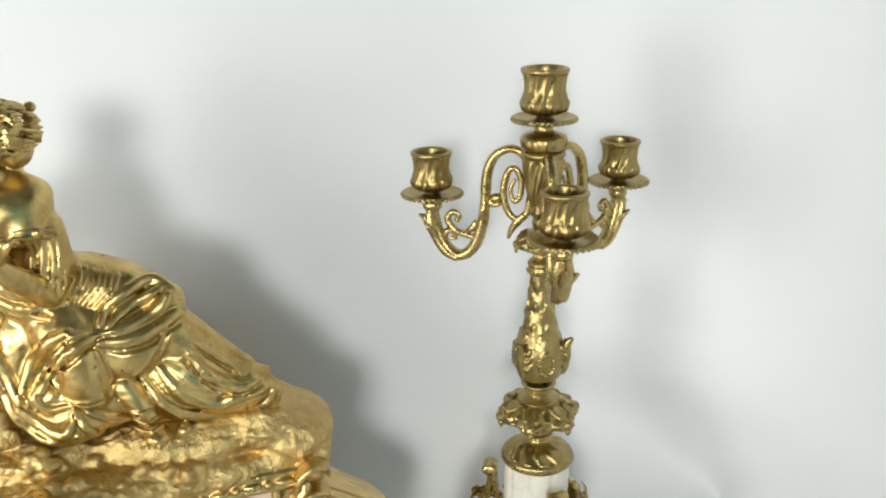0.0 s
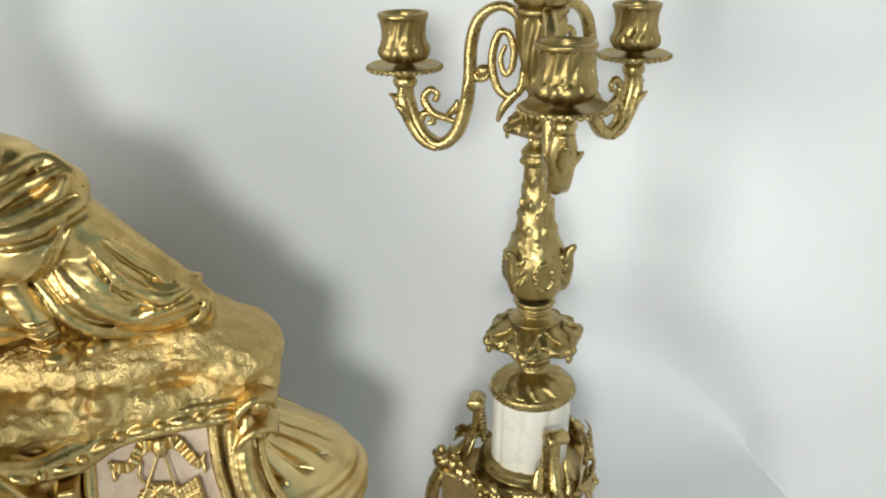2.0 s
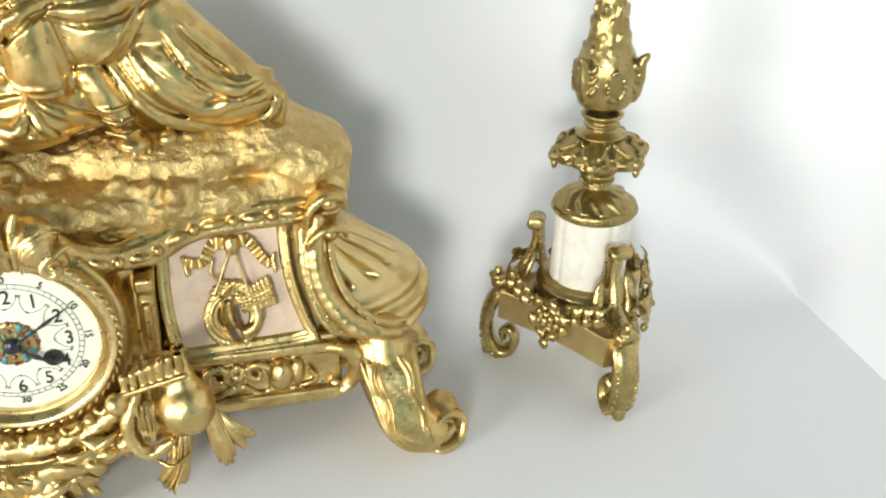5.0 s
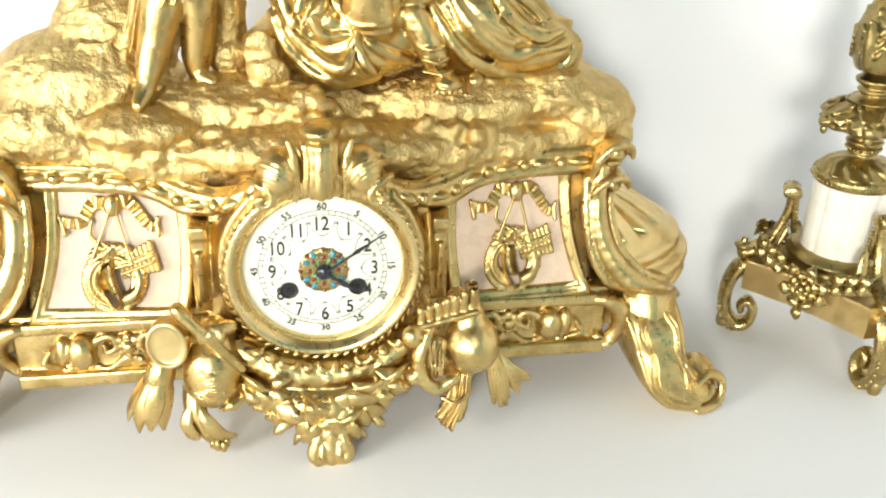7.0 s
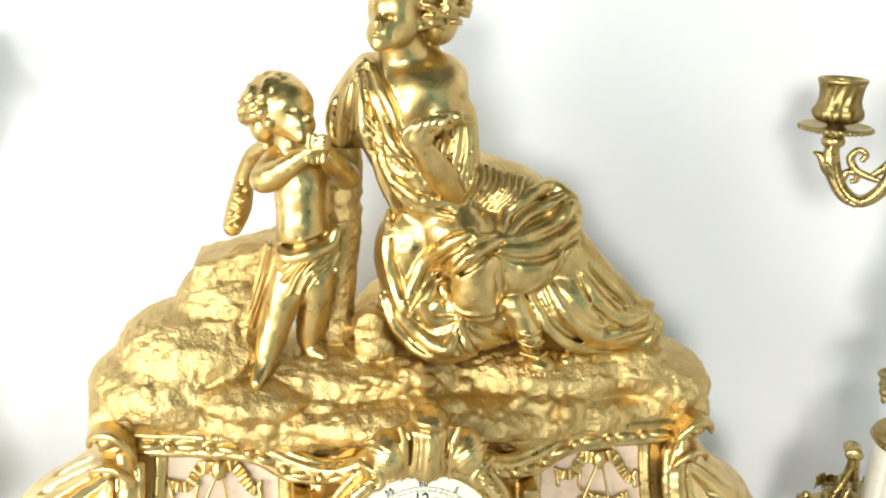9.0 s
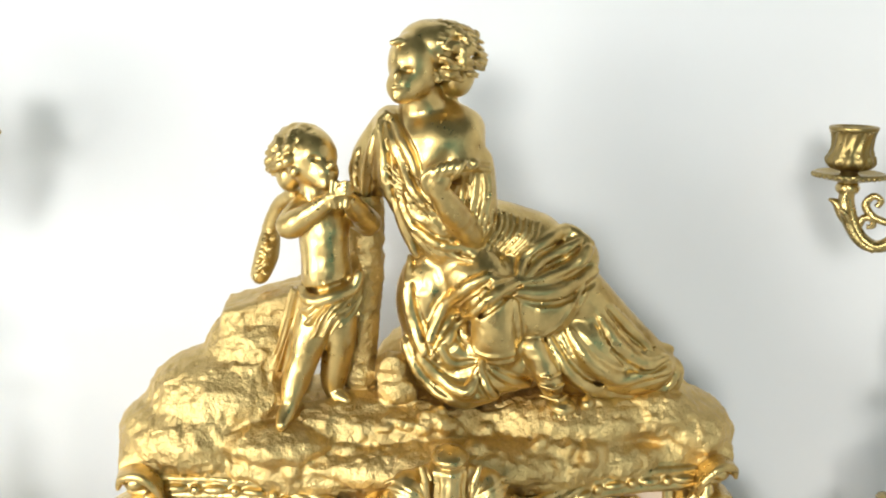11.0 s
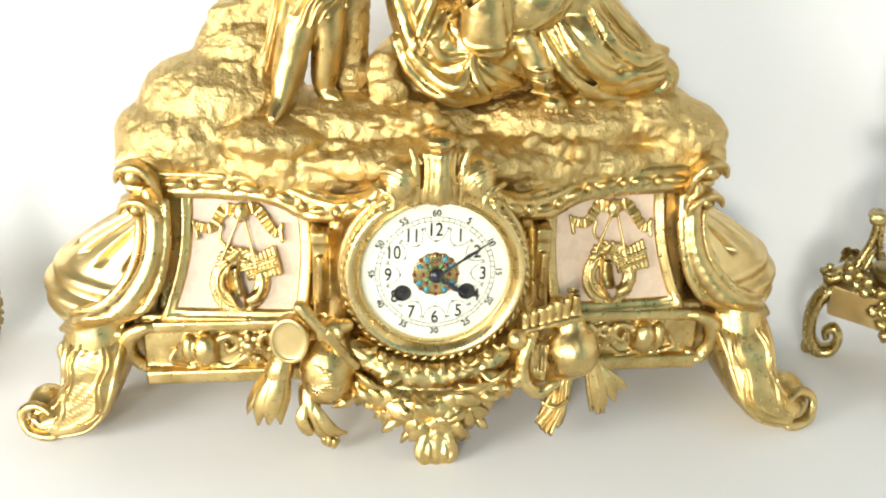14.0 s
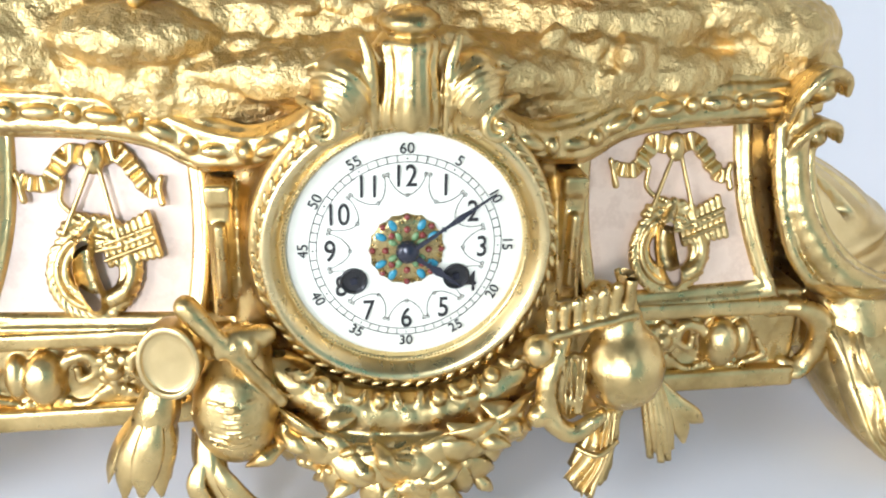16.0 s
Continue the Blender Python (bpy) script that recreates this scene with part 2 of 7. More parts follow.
class Clay:
    """Forms that melt into one another on a grid of distances, turned into one skin."""

    def __init__(self, lo, hi, step):
        self.lo, self.step = np.array(lo, np.float32), step
        self.n = np.ceil((np.array(hi) - np.array(lo)) / step).astype(int) + 1
        self.ax = [(lo[i] + step * np.arange(self.n[i])).astype(np.float32) for i in range(3)]
        self.d = np.full(self.n, 0.03, np.float32)
        self.soft = 1.0

    def window(self, lo, hi, pad):
        s = []
        for i in range(3):
            a = int(np.clip(np.floor((lo[i] - pad - self.lo[i]) / self.step), 0, self.n[i] - 1))
            b = int(np.clip(np.ceil((hi[i] + pad - self.lo[i]) / self.step) + 1, a + 1, self.n[i]))
            s.append(slice(a, b))
        x = self.ax[0][s[0]][:, None, None]
        y = self.ax[1][s[1]][None, :, None]
        z = self.ax[2][s[2]][None, None, :]
        return tuple(s), x, y, z

    def put(self, s, d, k, cut):
        o, k = self.d[s], k * self.soft
        if cut:
            h = np.clip(0.5 - 0.5 * (o + d) / k, 0, 1)
            self.d[s] = o * (1 - h) - d * h + k * h * (1 - h)
        else:
            h = np.clip(0.5 + 0.5 * (o - d) / k, 0, 1)
            self.d[s] = o * (1 - h) + d * h - k * h * (1 - h)

    def ell(self, c, r, k=0.004, turn=(0, 0, 0), cut=False):
        m = np.array(Euler([radians(a) for a in turn]).to_matrix()).T.astype(np.float32)
        e = max(r) if any(turn) else None
        ext = [e or q for q in r]
        s, x, y, z = self.window([c[i] - ext[i] for i in range(3)], [c[i] + ext[i] for i in range(3)], k + 3 * self.step)
        x, y, z = x - c[0], y - c[1], z - c[2]
        p = [(m[i, 0] * x + m[i, 1] * y + m[i, 2] * z) / r[i] for i in range(3)]
        q = [p[i] / r[i] for i in range(3)]
        l0 = np.sqrt(p[0] ** 2 + p[1] ** 2 + p[2] ** 2)
        l1 = np.sqrt(q[0] ** 2 + q[1] ** 2 + q[2] ** 2) + 1e-6
        self.put(s, l0 * (l0 - 1) / l1, k, cut)

    def rod(self, a, b, ra, rb, k=0.004, cut=False):
        lo = [min(a[i] - ra, b[i] - rb) for i in range(3)]
        hi = [max(a[i] + ra, b[i] + rb) for i in range(3)]
        s, x, y, z = self.window(lo, hi, k + 3 * self.step)
        d = np.array(b) - np.array(a)
        l = float(d @ d) + 1e-12
        t = np.clip(((x - a[0]) * d[0] + (y - a[1]) * d[1] + (z - a[2]) * d[2]) / l, 0, 1).astype(np.float32)
        q = np.sqrt((x - a[0] - t * d[0]) ** 2 + (y - a[1] - t * d[1]) ** 2 + (z - a[2] - t * d[2]) ** 2)
        self.put(s, q - (ra + (rb - ra) * t), k, cut)

    def line(self, points, radii, k=0.003, steps=4, cut=False):
        c = curve_points(points, steps)
        r = np.interp(np.linspace(0, 1, len(c)), np.linspace(0, 1, len(radii)), radii)
        for i in range(len(c) - 1):
            self.rod(c[i], c[i + 1], r[i], r[i + 1], k, cut)

    def slab(self, lo, hi, rnd, k=0.003, cut=False, warp=None):
        s, x, y, z = self.window(lo, hi, k + 3 * self.step + (0.02 if warp else 0))
        if warp:
            x, y, z = warp(x, y, z)
        q = [abs(v - (lo[i] + hi[i]) / 2) - (hi[i] - lo[i]) / 2 + rnd for i, v in enumerate((x, y, z))]
        out = np.sqrt(np.maximum(q[0], 0) ** 2 + np.maximum(q[1], 0) ** 2 + np.maximum(q[2], 0) ** 2)
        self.put(s, out + np.minimum(np.maximum(q[0], np.maximum(q[1], q[2])), 0) - rnd, k, cut)

    def drum(self, c, r, y0, y1, rnd, k=0.002, cut=False):
        """A cylinder along y."""
        s, x, y, z = self.window((c[0] - r, y0, c[1] - r), (c[0] + r, y1, c[1] + r), k + 3 * self.step)
        a = np.sqrt((x - c[0]) ** 2 + (z - c[1]) ** 2) - r + rnd
        b = abs(y - (y0 + y1) / 2) - (y1 - y0) / 2 + rnd
        self.put(s, np.sqrt(np.maximum(a, 0) ** 2 + np.maximum(b, 0) ** 2) + np.minimum(np.maximum(a, b), 0) - rnd, k, cut)

    def rough(self, amount, size, lo=None, hi=None, ridged=False, stretch=(1, 1, 1)):
        s, x, y, z = self.window(lo or self.lo, hi or (self.lo + self.step * self.n), 0)
        n = lattice_noise(x / size * stretch[0], y / size * stretch[1], z / size * stretch[2])
        self.d[s] -= amount * ((1 - 2 * abs(n)) if ridged else n)

    def freeze(self):
        """Keeps the form as it stands, for folds to lie on."""
        self.ref = self.d.copy()

    def front(self, x, z):
        """Depth of the frozen form's front at (x, z), or None."""
        i = int(round((x - self.lo[0]) / self.step))
        l = int(round((z - self.lo[2]) / self.step))
        if not (0 <= i < self.n[0] and 0 <= l < self.n[2]):
            return None
        col = self.ref[i, :, l]
        hit = np.flatnonzero(col < 0)
        if not len(hit) or hit[0] == 0:
            return None
        j = hit[0]
        return float(self.ax[1][j - 1] + self.step * col[j - 1] / (col[j - 1] - col[j]))

    def fold(self, points, radii, proud=0.52, k=0.0042, steps=6, groove=0.40, cut=False):
        """A ridge (or furrow) along (x, z) points, laid on the frozen front, with a furrow on either side."""
        cc = curve_points([(x, 0, z) for x, z in points], steps)
        ys = [self.front(p[0], p[2]) for p in cc]
        known = [i for i, y in enumerate(ys) if y is not None]
        if not known:
            return
        ys = np.interp(range(len(cc)), known, [ys[i] for i in known])
        ys = np.convolve(np.pad(ys, 2, "edge"), np.ones(5) / 5, "valid")
        r = np.interp(np.linspace(0, 1, len(cc)), np.linspace(0, 1, len(radii)), radii)
        cc[:, 1] = ys + (r * (1 - proud) if not cut else -0.45 * r)
        if groove and not cut:
            d = np.gradient(cc, axis=0)
            side = np.stack([-d[:, 2], 0 * d[:, 1], d[:, 0]], 1)
            side /= np.linalg.norm(side, axis=1)[:, None] + 1e-9
            for g in (-1, 1):
                e = cc + side * (g * 1.7 * r)[:, None]
                e[:, 1] = ys - 0.25 * r
                for i in range(len(e) - 1):
                    self.rod(e[i], e[i + 1], groove * r[i], groove * r[i + 1], k, True)
        for i in range(len(cc) - 1):
            self.rod(cc[i], cc[i + 1], r[i], r[i + 1], k, cut)

    def skin(self, mirror=False):
        """The surface as a mesh (and its mirror image across x = 0)."""
        d = self.d
        ins = d < 0
        code = np.zeros([k - 1 for k in d.shape], np.uint8)
        for i in (0, 1):
            for j in (0, 1):
                for l in (0, 1):
                    code += ins[i:d.shape[0] - 1 + i, j:d.shape[1] - 1 + j, l:d.shape[2] - 1 + l]
        cells = np.argwhere((code > 0) & (code < 8))
        ids = np.full(code.shape, -1, np.int32)
        ids[tuple(cells.T)] = np.arange(len(cells))
        total, count = np.zeros((len(cells), 3)), np.zeros(len(cells))
        for axis in range(3):
            o1, o2 = [k for k in range(3) if k != axis]
            for i in (0, 1):
                for j in (0, 1):
                    a = cells.copy()
                    a[:, o1] += i
                    a[:, o2] += j
                    b = a.copy()
                    b[:, axis] += 1
                    da, db = d[tuple(a.T)], d[tuple(b.T)]
                    on = (da < 0) != (db < 0)
                    t = np.where(on, da / np.where(on, da - db, 1), 0)
                    p = a.astype(float)
                    p[:, axis] += t
                    total[on] += p[on]
                    count[on] += 1
        verts = self.lo + self.step * total / count[:, None]
        quads = []
        for axis in range(3):
            o1, o2 = (axis + 1) % 3, (axis + 2) % 3
            lo = [slice(None)] * 3
            hi = [slice(None)] * 3
            lo[axis], hi[axis] = slice(0, -1), slice(1, None)
            e = np.argwhere(ins[tuple(lo)] != ins[tuple(hi)])
            e = e[(e[:, o1] > 0) & (e[:, o2] > 0) & (e[:, o1] < d.shape[o1] - 1) & (e[:, o2] < d.shape[o2] - 1)]
            flip = ~ins[tuple(e.T)]
            q = []
            for i, j in ((0, 0), (-1, 0), (-1, -1), (0, -1)):
                c = e.copy()
                c[:, o1] += i
                c[:, o2] += j
                q.append(ids[tuple(c.T)])
            q = np.stack(q, 1)
            q[flip] = q[flip][:, ::-1]
            quads.append(q)
        quads = np.vstack(quads)
        quads = quads[(quads >= 0).all(1)]
        if mirror:
            m = verts * (-1, 1, 1)
            quads = np.vstack([quads, quads[:, ::-1] + len(verts)])
            verts = np.vstack([verts, m])
        me = bpy.data.meshes.new("skin")
        me.vertices.add(len(verts))
        me.vertices.foreach_set("co", verts.astype(np.float32).ravel())
        me.loops.add(quads.size)
        me.loops.foreach_set("vertex_index", quads.astype(np.int32).ravel())
        me.polygons.add(len(quads))
        me.polygons.foreach_set("loop_start", np.arange(0, quads.size, 4, dtype=np.int32))
        me.update(calc_edges=True)
        me.validate()
        me.shade_smooth()
        return me


def writing(text, size, m, mat, parent, name, depth=0.0003, bold=0.0):
    """Letters of the built-in font, centred, standing proud."""
    cu = bpy.data.curves.new(name, "FONT")
    cu.body, cu.size, cu.extrude, cu.offset = text, size, depth, bold
    cu.align_x, cu.align_y = "CENTER", "CENTER"
    ob = bpy.data.objects.new(name, cu)
    scene.collection.objects.link(ob)
    bpy.context.view_layer.update()
    me = bpy.data.meshes.new_from_object(ob.evaluated_get(bpy.context.evaluated_depsgraph_get()))
    bpy.data.objects.remove(ob)
    bpy.data.curves.remove(cu)
    xs = [v.co.x for v in me.vertices]
    ys = [v.co.y for v in me.vertices]
    me.transform(Matrix.Translation((-(min(xs) + max(xs)) / 2, -(min(ys) + max(ys)) / 2, 0)))
    out = part(name, me, mat, parent)
    out.matrix_basis = m
    return out




def drape(rows, n=60, folds=8, amp=0.002, sharp=0.6, seed=1, thick=0.0012, skew=0.0, lo=0.25):
    """A hanging cloth: a patch through edge curves given from its top to its hem, with irregular folds that deepen downwards."""
    rnd = random.Random(seed)
    cols = []
    for r in rows:
        c = curve_points(r, 12)
        l = np.r_[0, np.cumsum(np.linalg.norm(np.diff(c, axis=0), axis=1))]
        cols.append(np.stack([np.interp(np.linspace(0, l[-1], n), l, c[:, k]) for k in range(3)], 1))
    grid = np.stack([curve_points([c[i] for c in cols], 10) for i in range(n)])
    du, dv = np.gradient(grid, axis=0), np.gradient(grid, axis=1)
    nrm = np.cross(du, dv)
    nrm /= np.linalg.norm(nrm, axis=2)[:, :, None] + 1e-9
    if nrm[:, :, 1].mean() > 0:
        nrm = -nrm
    m = grid.shape[1]
    u, v = np.meshgrid(np.linspace(0, 1, n), np.linspace(0, 1, m), indexing="ij")
    a = [rnd.uniform(0, 6.28) for _ in range(4)]
    n1 = lattice_noise(u * 3.5 + 7.3 * seed, v * 2.2, np.full_like(u, 0.5 + seed))
    n2 = lattice_noise(u * 5.0, v * 3.0 + 3.1 * seed, np.full_like(u, 2.5 + seed))
    ph = 1.5 * n1 + math.pi * folds * (u + 0.35 / folds * np.sin(2 * math.pi * 1.7 * u + a[0]) + skew * v) + 0.5 * np.sin(3 * v + a[1])
    w = 1 - 2 * np.abs(np.sin(ph)) ** sharp + 0.25 * np.sin(2.7 * ph + a[2])
    size = (lo + (1 - lo) * np.sin(math.pi * np.clip(v, 0, 0.62) / 1.24)) * (0.85 + 0.35 * np.sin(5 * u + a[3]) + 0.5 * n2)
    front = grid + nrm * (amp * w * size)[:, :, None]
    back = front - nrm * thick
    verts = [tuple(p) for p in front.reshape(-1, 3)] + [tuple(p) for p in back.reshape(-1, 3)]
    faces, o = [], n * m
    flip = np.dot(np.cross(du[0, 0], dv[0, 0]), nrm[0, 0]) < 0
    for i in range(n - 1):
        for j in range(m - 1):
            q = (i * m + j, (i + 1) * m + j, (i + 1) * m + j + 1, i * m + j + 1)
            q = q[::-1] if flip else q
            faces += [q, tuple(o + k for k in q[::-1])]
    edge = [i * m for i in range(n)] + [(n - 1) * m + j for j in range(1, m)] + [i * m + m - 1 for i in range(n - 2, -1, -1)] + [j for j in range(m - 2, 0, -1)]
    for k in range(len(edge)):
        p, q = edge[k], edge[(k + 1) % len(edge)]
        faces.append((q, p, o + p, o + q) if not flip else (p, q, o + q, o + p))
    return verts, faces
# ---- setting ----
def backdrop():
    """White paper: floor sheet that sweeps up into a back wall and folds into a side wall."""
    verts, faces = [], []

    def grid(points, nu, nv):
        o = len(verts)
        verts.extend(points)
        for i in range(nu - 1):
            for j in range(nv - 1):
                faces.append((o + i * nv + j, o + (i + 1) * nv + j, o + (i + 1) * nv + j + 1, o + i * nv + j + 1))

    size, back, side = 0.11, 0.256, 0.604
    ux = list(np.linspace(-1.3, side + 0.001, 70))
    fy = list(np.linspace(-0.62, back - size, 34))
    grid([(x, y, 0.0) for x in ux for y in fy], len(ux), len(fy))
    # each level runs along the back, turns a corner that opens with height, comes forward on the side
    levels = [0.0, 0.00002, 0.0001, 0.0003, 0.0006, 0.001, 0.002, 0.0035, 0.006, 0.009, 0.014, 0.020, 0.027, 0.035, 0.045, 0.06, 0.08, 0.10, 0.13] + list(np.linspace(0.17, 0.95, 20))
    stations = [("back", t) for t in np.linspace(0, 1, 50)] + [("turn", t) for t in np.linspace(0, 1, 26)[1:-1]] + [("side", t) for t in np.linspace(0, 1, 40)]
    pts = []
    for kind, t in stations:
        for z in levels:
            r = 0.005 + min(0.30, 1.8 * z)
            cove = size * (1 - math.sqrt(max(0.0, 1 - (1 - min(z, size) / size) ** 2)))
            w = 0.0010 * float(lattice_noise(t * 9, z * 5, 1.7)) * min(1, z / 0.03)
            xs, yb = side + 0.05 * z, back - cove
            if kind == "back":
                x, y = -1.3 + (xs - r + 1.3) * t, yb + w
            elif kind == "turn":
                a = t * math.pi / 2
                x, y = xs - r + r * math.sin(a), yb - r + r * math.cos(a) + w * (1 - t)
            else:
                x, y = xs + w * t, (yb - r) + (-0.62 - yb + r) * t
            pts.append((x, y, z))
    grid(pts, len(stations), len(levels))
    me = mesh("backdrop", verts, faces)
    ob = part("backdrop", me, PAPER)
    mod = ob.modifiers.new("thickness", "SOLIDIFY")
    mod.thickness, mod.offset, mod.use_rim = 0.002, -1.0, False
    return tagged(ob, "plain white photo backdrop curving up behind the clock", "backdrop", kind="structure")


LEVEL = 0.009      # the table level under clock and candelabra
backdrop().location.z = LEVEL + 0.001


def room():
    t = 0.1
    x0, x1, y0, y1, z0, z1 = -2.4, 2.4, -4.2, 2.0, -0.76 + LEVEL, 1.9
    setting = [
        ("floor", (x0, y0, z0 - t), (x1, y1, z0), FLOOR, "brown wooden floor of the room", "floor"),
        ("ceiling", (x0, y0, z1), (x1, y1, z1 + t), CEILING, "white painted ceiling of the room", "ceiling"),
        ("wall_back", (x0, y1, z0), (x1, y1 + t, z1), WALL, "plain grey-green painted wall of the room", "wall"),
        ("wall_front", (x0, y0 - t, z0), (x1, y0, z1), WALL, "plain grey-green painted wall of the room", "wall"),
        ("wall_left", (x0 - t, y0, z0), (x0, y1, z1), WALL, "plain grey-green painted wall of the room", "wall"),
        ("wall_right", (x1, y0, z0), (x1 + t, y1, z1), WALL, "plain grey-green painted wall of the room", "wall"),
    ]
    for name, lo, hi, mat, label, cat in setting:
        tagged(part(name, box(lo, hi), mat), label, cat, kind="structure")
    table = thing("table", "plain brown wooden table under the white paper", "table", pose(0, 0, LEVEL))
    part("tabletop", box((-1.35, -0.66, -0.034), (0.75, 0.45, -0.0015), 0.003), TABLE, table)
    for x in (-1.25, 0.65):
        for y in (-0.58, 0.37):
            part("leg", box((x - 0.03, y - 0.03, -0.76), (x + 0.03, y + 0.03, -0.034), 0.003), TABLE, table)


room()

# ---- the clock ----
CLOCK = pose(-0.0015, 0, 0, 0, 0, 3.3)
clock = thing("mantel_clock", "ornate gilt bronze mantel clock with pink marble panels on white paper", "clock", CLOCK)
DIAL_Z, DIAL_R = 0.1285, 0.0468


def case_body():
    c = Clay((-0.003, 0.008, 0.036), (0.215, 0.152, 0.192), 0.0011)
    # the block behind the panels leans back
    lean = lambda x, y, z: (x, y - (z - 0.13) * 0.26, z)
    c.slab((-0.1, 0.052, 0.044), (0.178, 0.145, 0.186), 0.004, warp=lean)
    # bowed middle that carries the dial
    c.drum((0, DIAL_Z), 0.061, 0.012, 0.14, 0.003, 0.012)
    c.slab((-0.08, 0.03, 0.055), (0.068, 0.12, 0.178), 0.008, 0.014, warp=lean)
    # base bar and its hollow frieze
    c.slab((-0.1, 0.026, 0.044), (0.186, 0.13, 0.054), 0.002, 0.002)
    c.slab((-0.1, 0.034, 0.05), (0.188, 0.13, 0.092), 0.003, 0.003)
    c.slab((0.07, 0.029, 0.080), (0.180, 0.12, 0.088), 0.002, 0.002)
    c.slab((0.07, 0.034, 0.073), (0.178, 0.12, 0.077), 0.0015, 0.002)
    # upright pilaster beside the dial
    c.slab((0.0665, 0.024, 0.094), (0.0765, 0.06, 0.143), 0.002, 0.002)
    c.slab((0.0658, 0.023, 0.142), (0.0772, 0.06, 0.151), 0.002, 0.002)
    c.slab((0.0690, 0.020, 0.102), (0.0742, 0.06, 0.136), 0.002, 0.001)
    # sunk field for the marble
    c.slab((0.088, 0.02, 0.092), (0.158, 0.0565, 0.1595), 0.001, 0.001, cut=True, warp=lambda x, y, z: (x + (z - 0.16) * 0.09, y - (z - 0.13) * 0.26, z))
    c.rough(0.00015, 0.006)
    return c.skin(mirror=True)


part("case", case_body(), GILT, clock)


def panel_y(z):
    return 0.0465 + (z - 0.13) * 0.27


def panel_outline(u, v):
    """u, v from 0 to 1 across and up one marble field, with hollow sides."""
    x0 = 0.0865 + 0.002 * (1 - v) - 0.003 * math.sin(math.pi * v)
    x1 = 0.1525 + 0.0125 * (1 - v) - 0.004 * math.sin(math.pi * v)
    z = 0.0915 + 0.070 * v + 0.003 * u * (v - 0.3) + 0.004 * u * (1 - v)
    return x0 + (x1 - x0) * u, z


def panel_mesh(side):
    n, verts, faces = 16, [], []
    for i in range(n + 1):
        for j in range(n + 1):
            x, z = panel_outline(i / n, j / n)
            verts.append((side * x, panel_y(z), z))
    for i in range(n):
        for j in range(n):
            q = (i * (n + 1) + j, (i + 1) * (n + 1) + j, (i + 1) * (n + 1) + j + 1, i * (n + 1) + j + 1)
            faces.append(q if side > 0 else q[::-1])
    o = len(verts)
    verts += [(x, y + 0.006, z) for x, y, z in verts]
    faces += [[o + k for k in f[::-1]] for f in faces]
    return mesh("panel", verts, faces)


def frame_mesh(side):
    """Stepped moulding round one marble field."""
    path = [(t, 0.0) for t in np.linspace(0, 1, 9)[:-1]] + [(1.0, t) for t in np.linspace(0, 1, 13)[:-1]]
    path += [(1 - t, 1.0) for t in np.linspace(0, 1, 9)[:-1]] + [(0.0, 1 - t) for t in np.linspace(0, 1, 13)[:-1]]
    section = [(-0.0012, 0.003), (-0.0004, -0.001), (0.0014, -0.0032), (0.003, -0.0022), (0.0038, -0.0040), (0.0056, -0.0046), (0.0072, -0.003), (0.0078, 0.004)]
    pts = [panel_outline(u, v) for u, v in path]
    cx, cz = np.mean([p[0] for p in pts]), np.mean([p[1] for p in pts])
    n, k = len(pts), len(section)
    verts, faces = [], []
    for i in range(n):
        x, z = pts[i]
        ax, az = pts[i - 1]
        bx, bz = pts[(i + 1) % n]
        def unit(px, pz):
            l = math.hypot(px, pz) + 1e-9
            return px / l, pz / l
        t0, t1 = unit(x - ax, z - az), unit(bx - x, bz - z)
        nx, nz = t0[1] + t1[1], -(t0[0] + t1[0])
        l = math.hypot(nx, nz)
        nx, nz = nx / l, nz / l
        mitre = 1 / max(0.6, nx * t0[1] - nz * t0[0])
        for w, d in section:
            px, pz = x + nx * w * mitre, z + nz * w * mitre
            verts.append((side * px, panel_y(pz) + d, pz))
    for i in range(n):
        for j in range(k - 1):
            b = (i + 1) % n
            q = (i * k + j, b * k + j, b * k + j + 1, i * k + j + 1)
            faces.append(q if side < 0 else q[::-1])
    return mesh("frame", verts, faces)


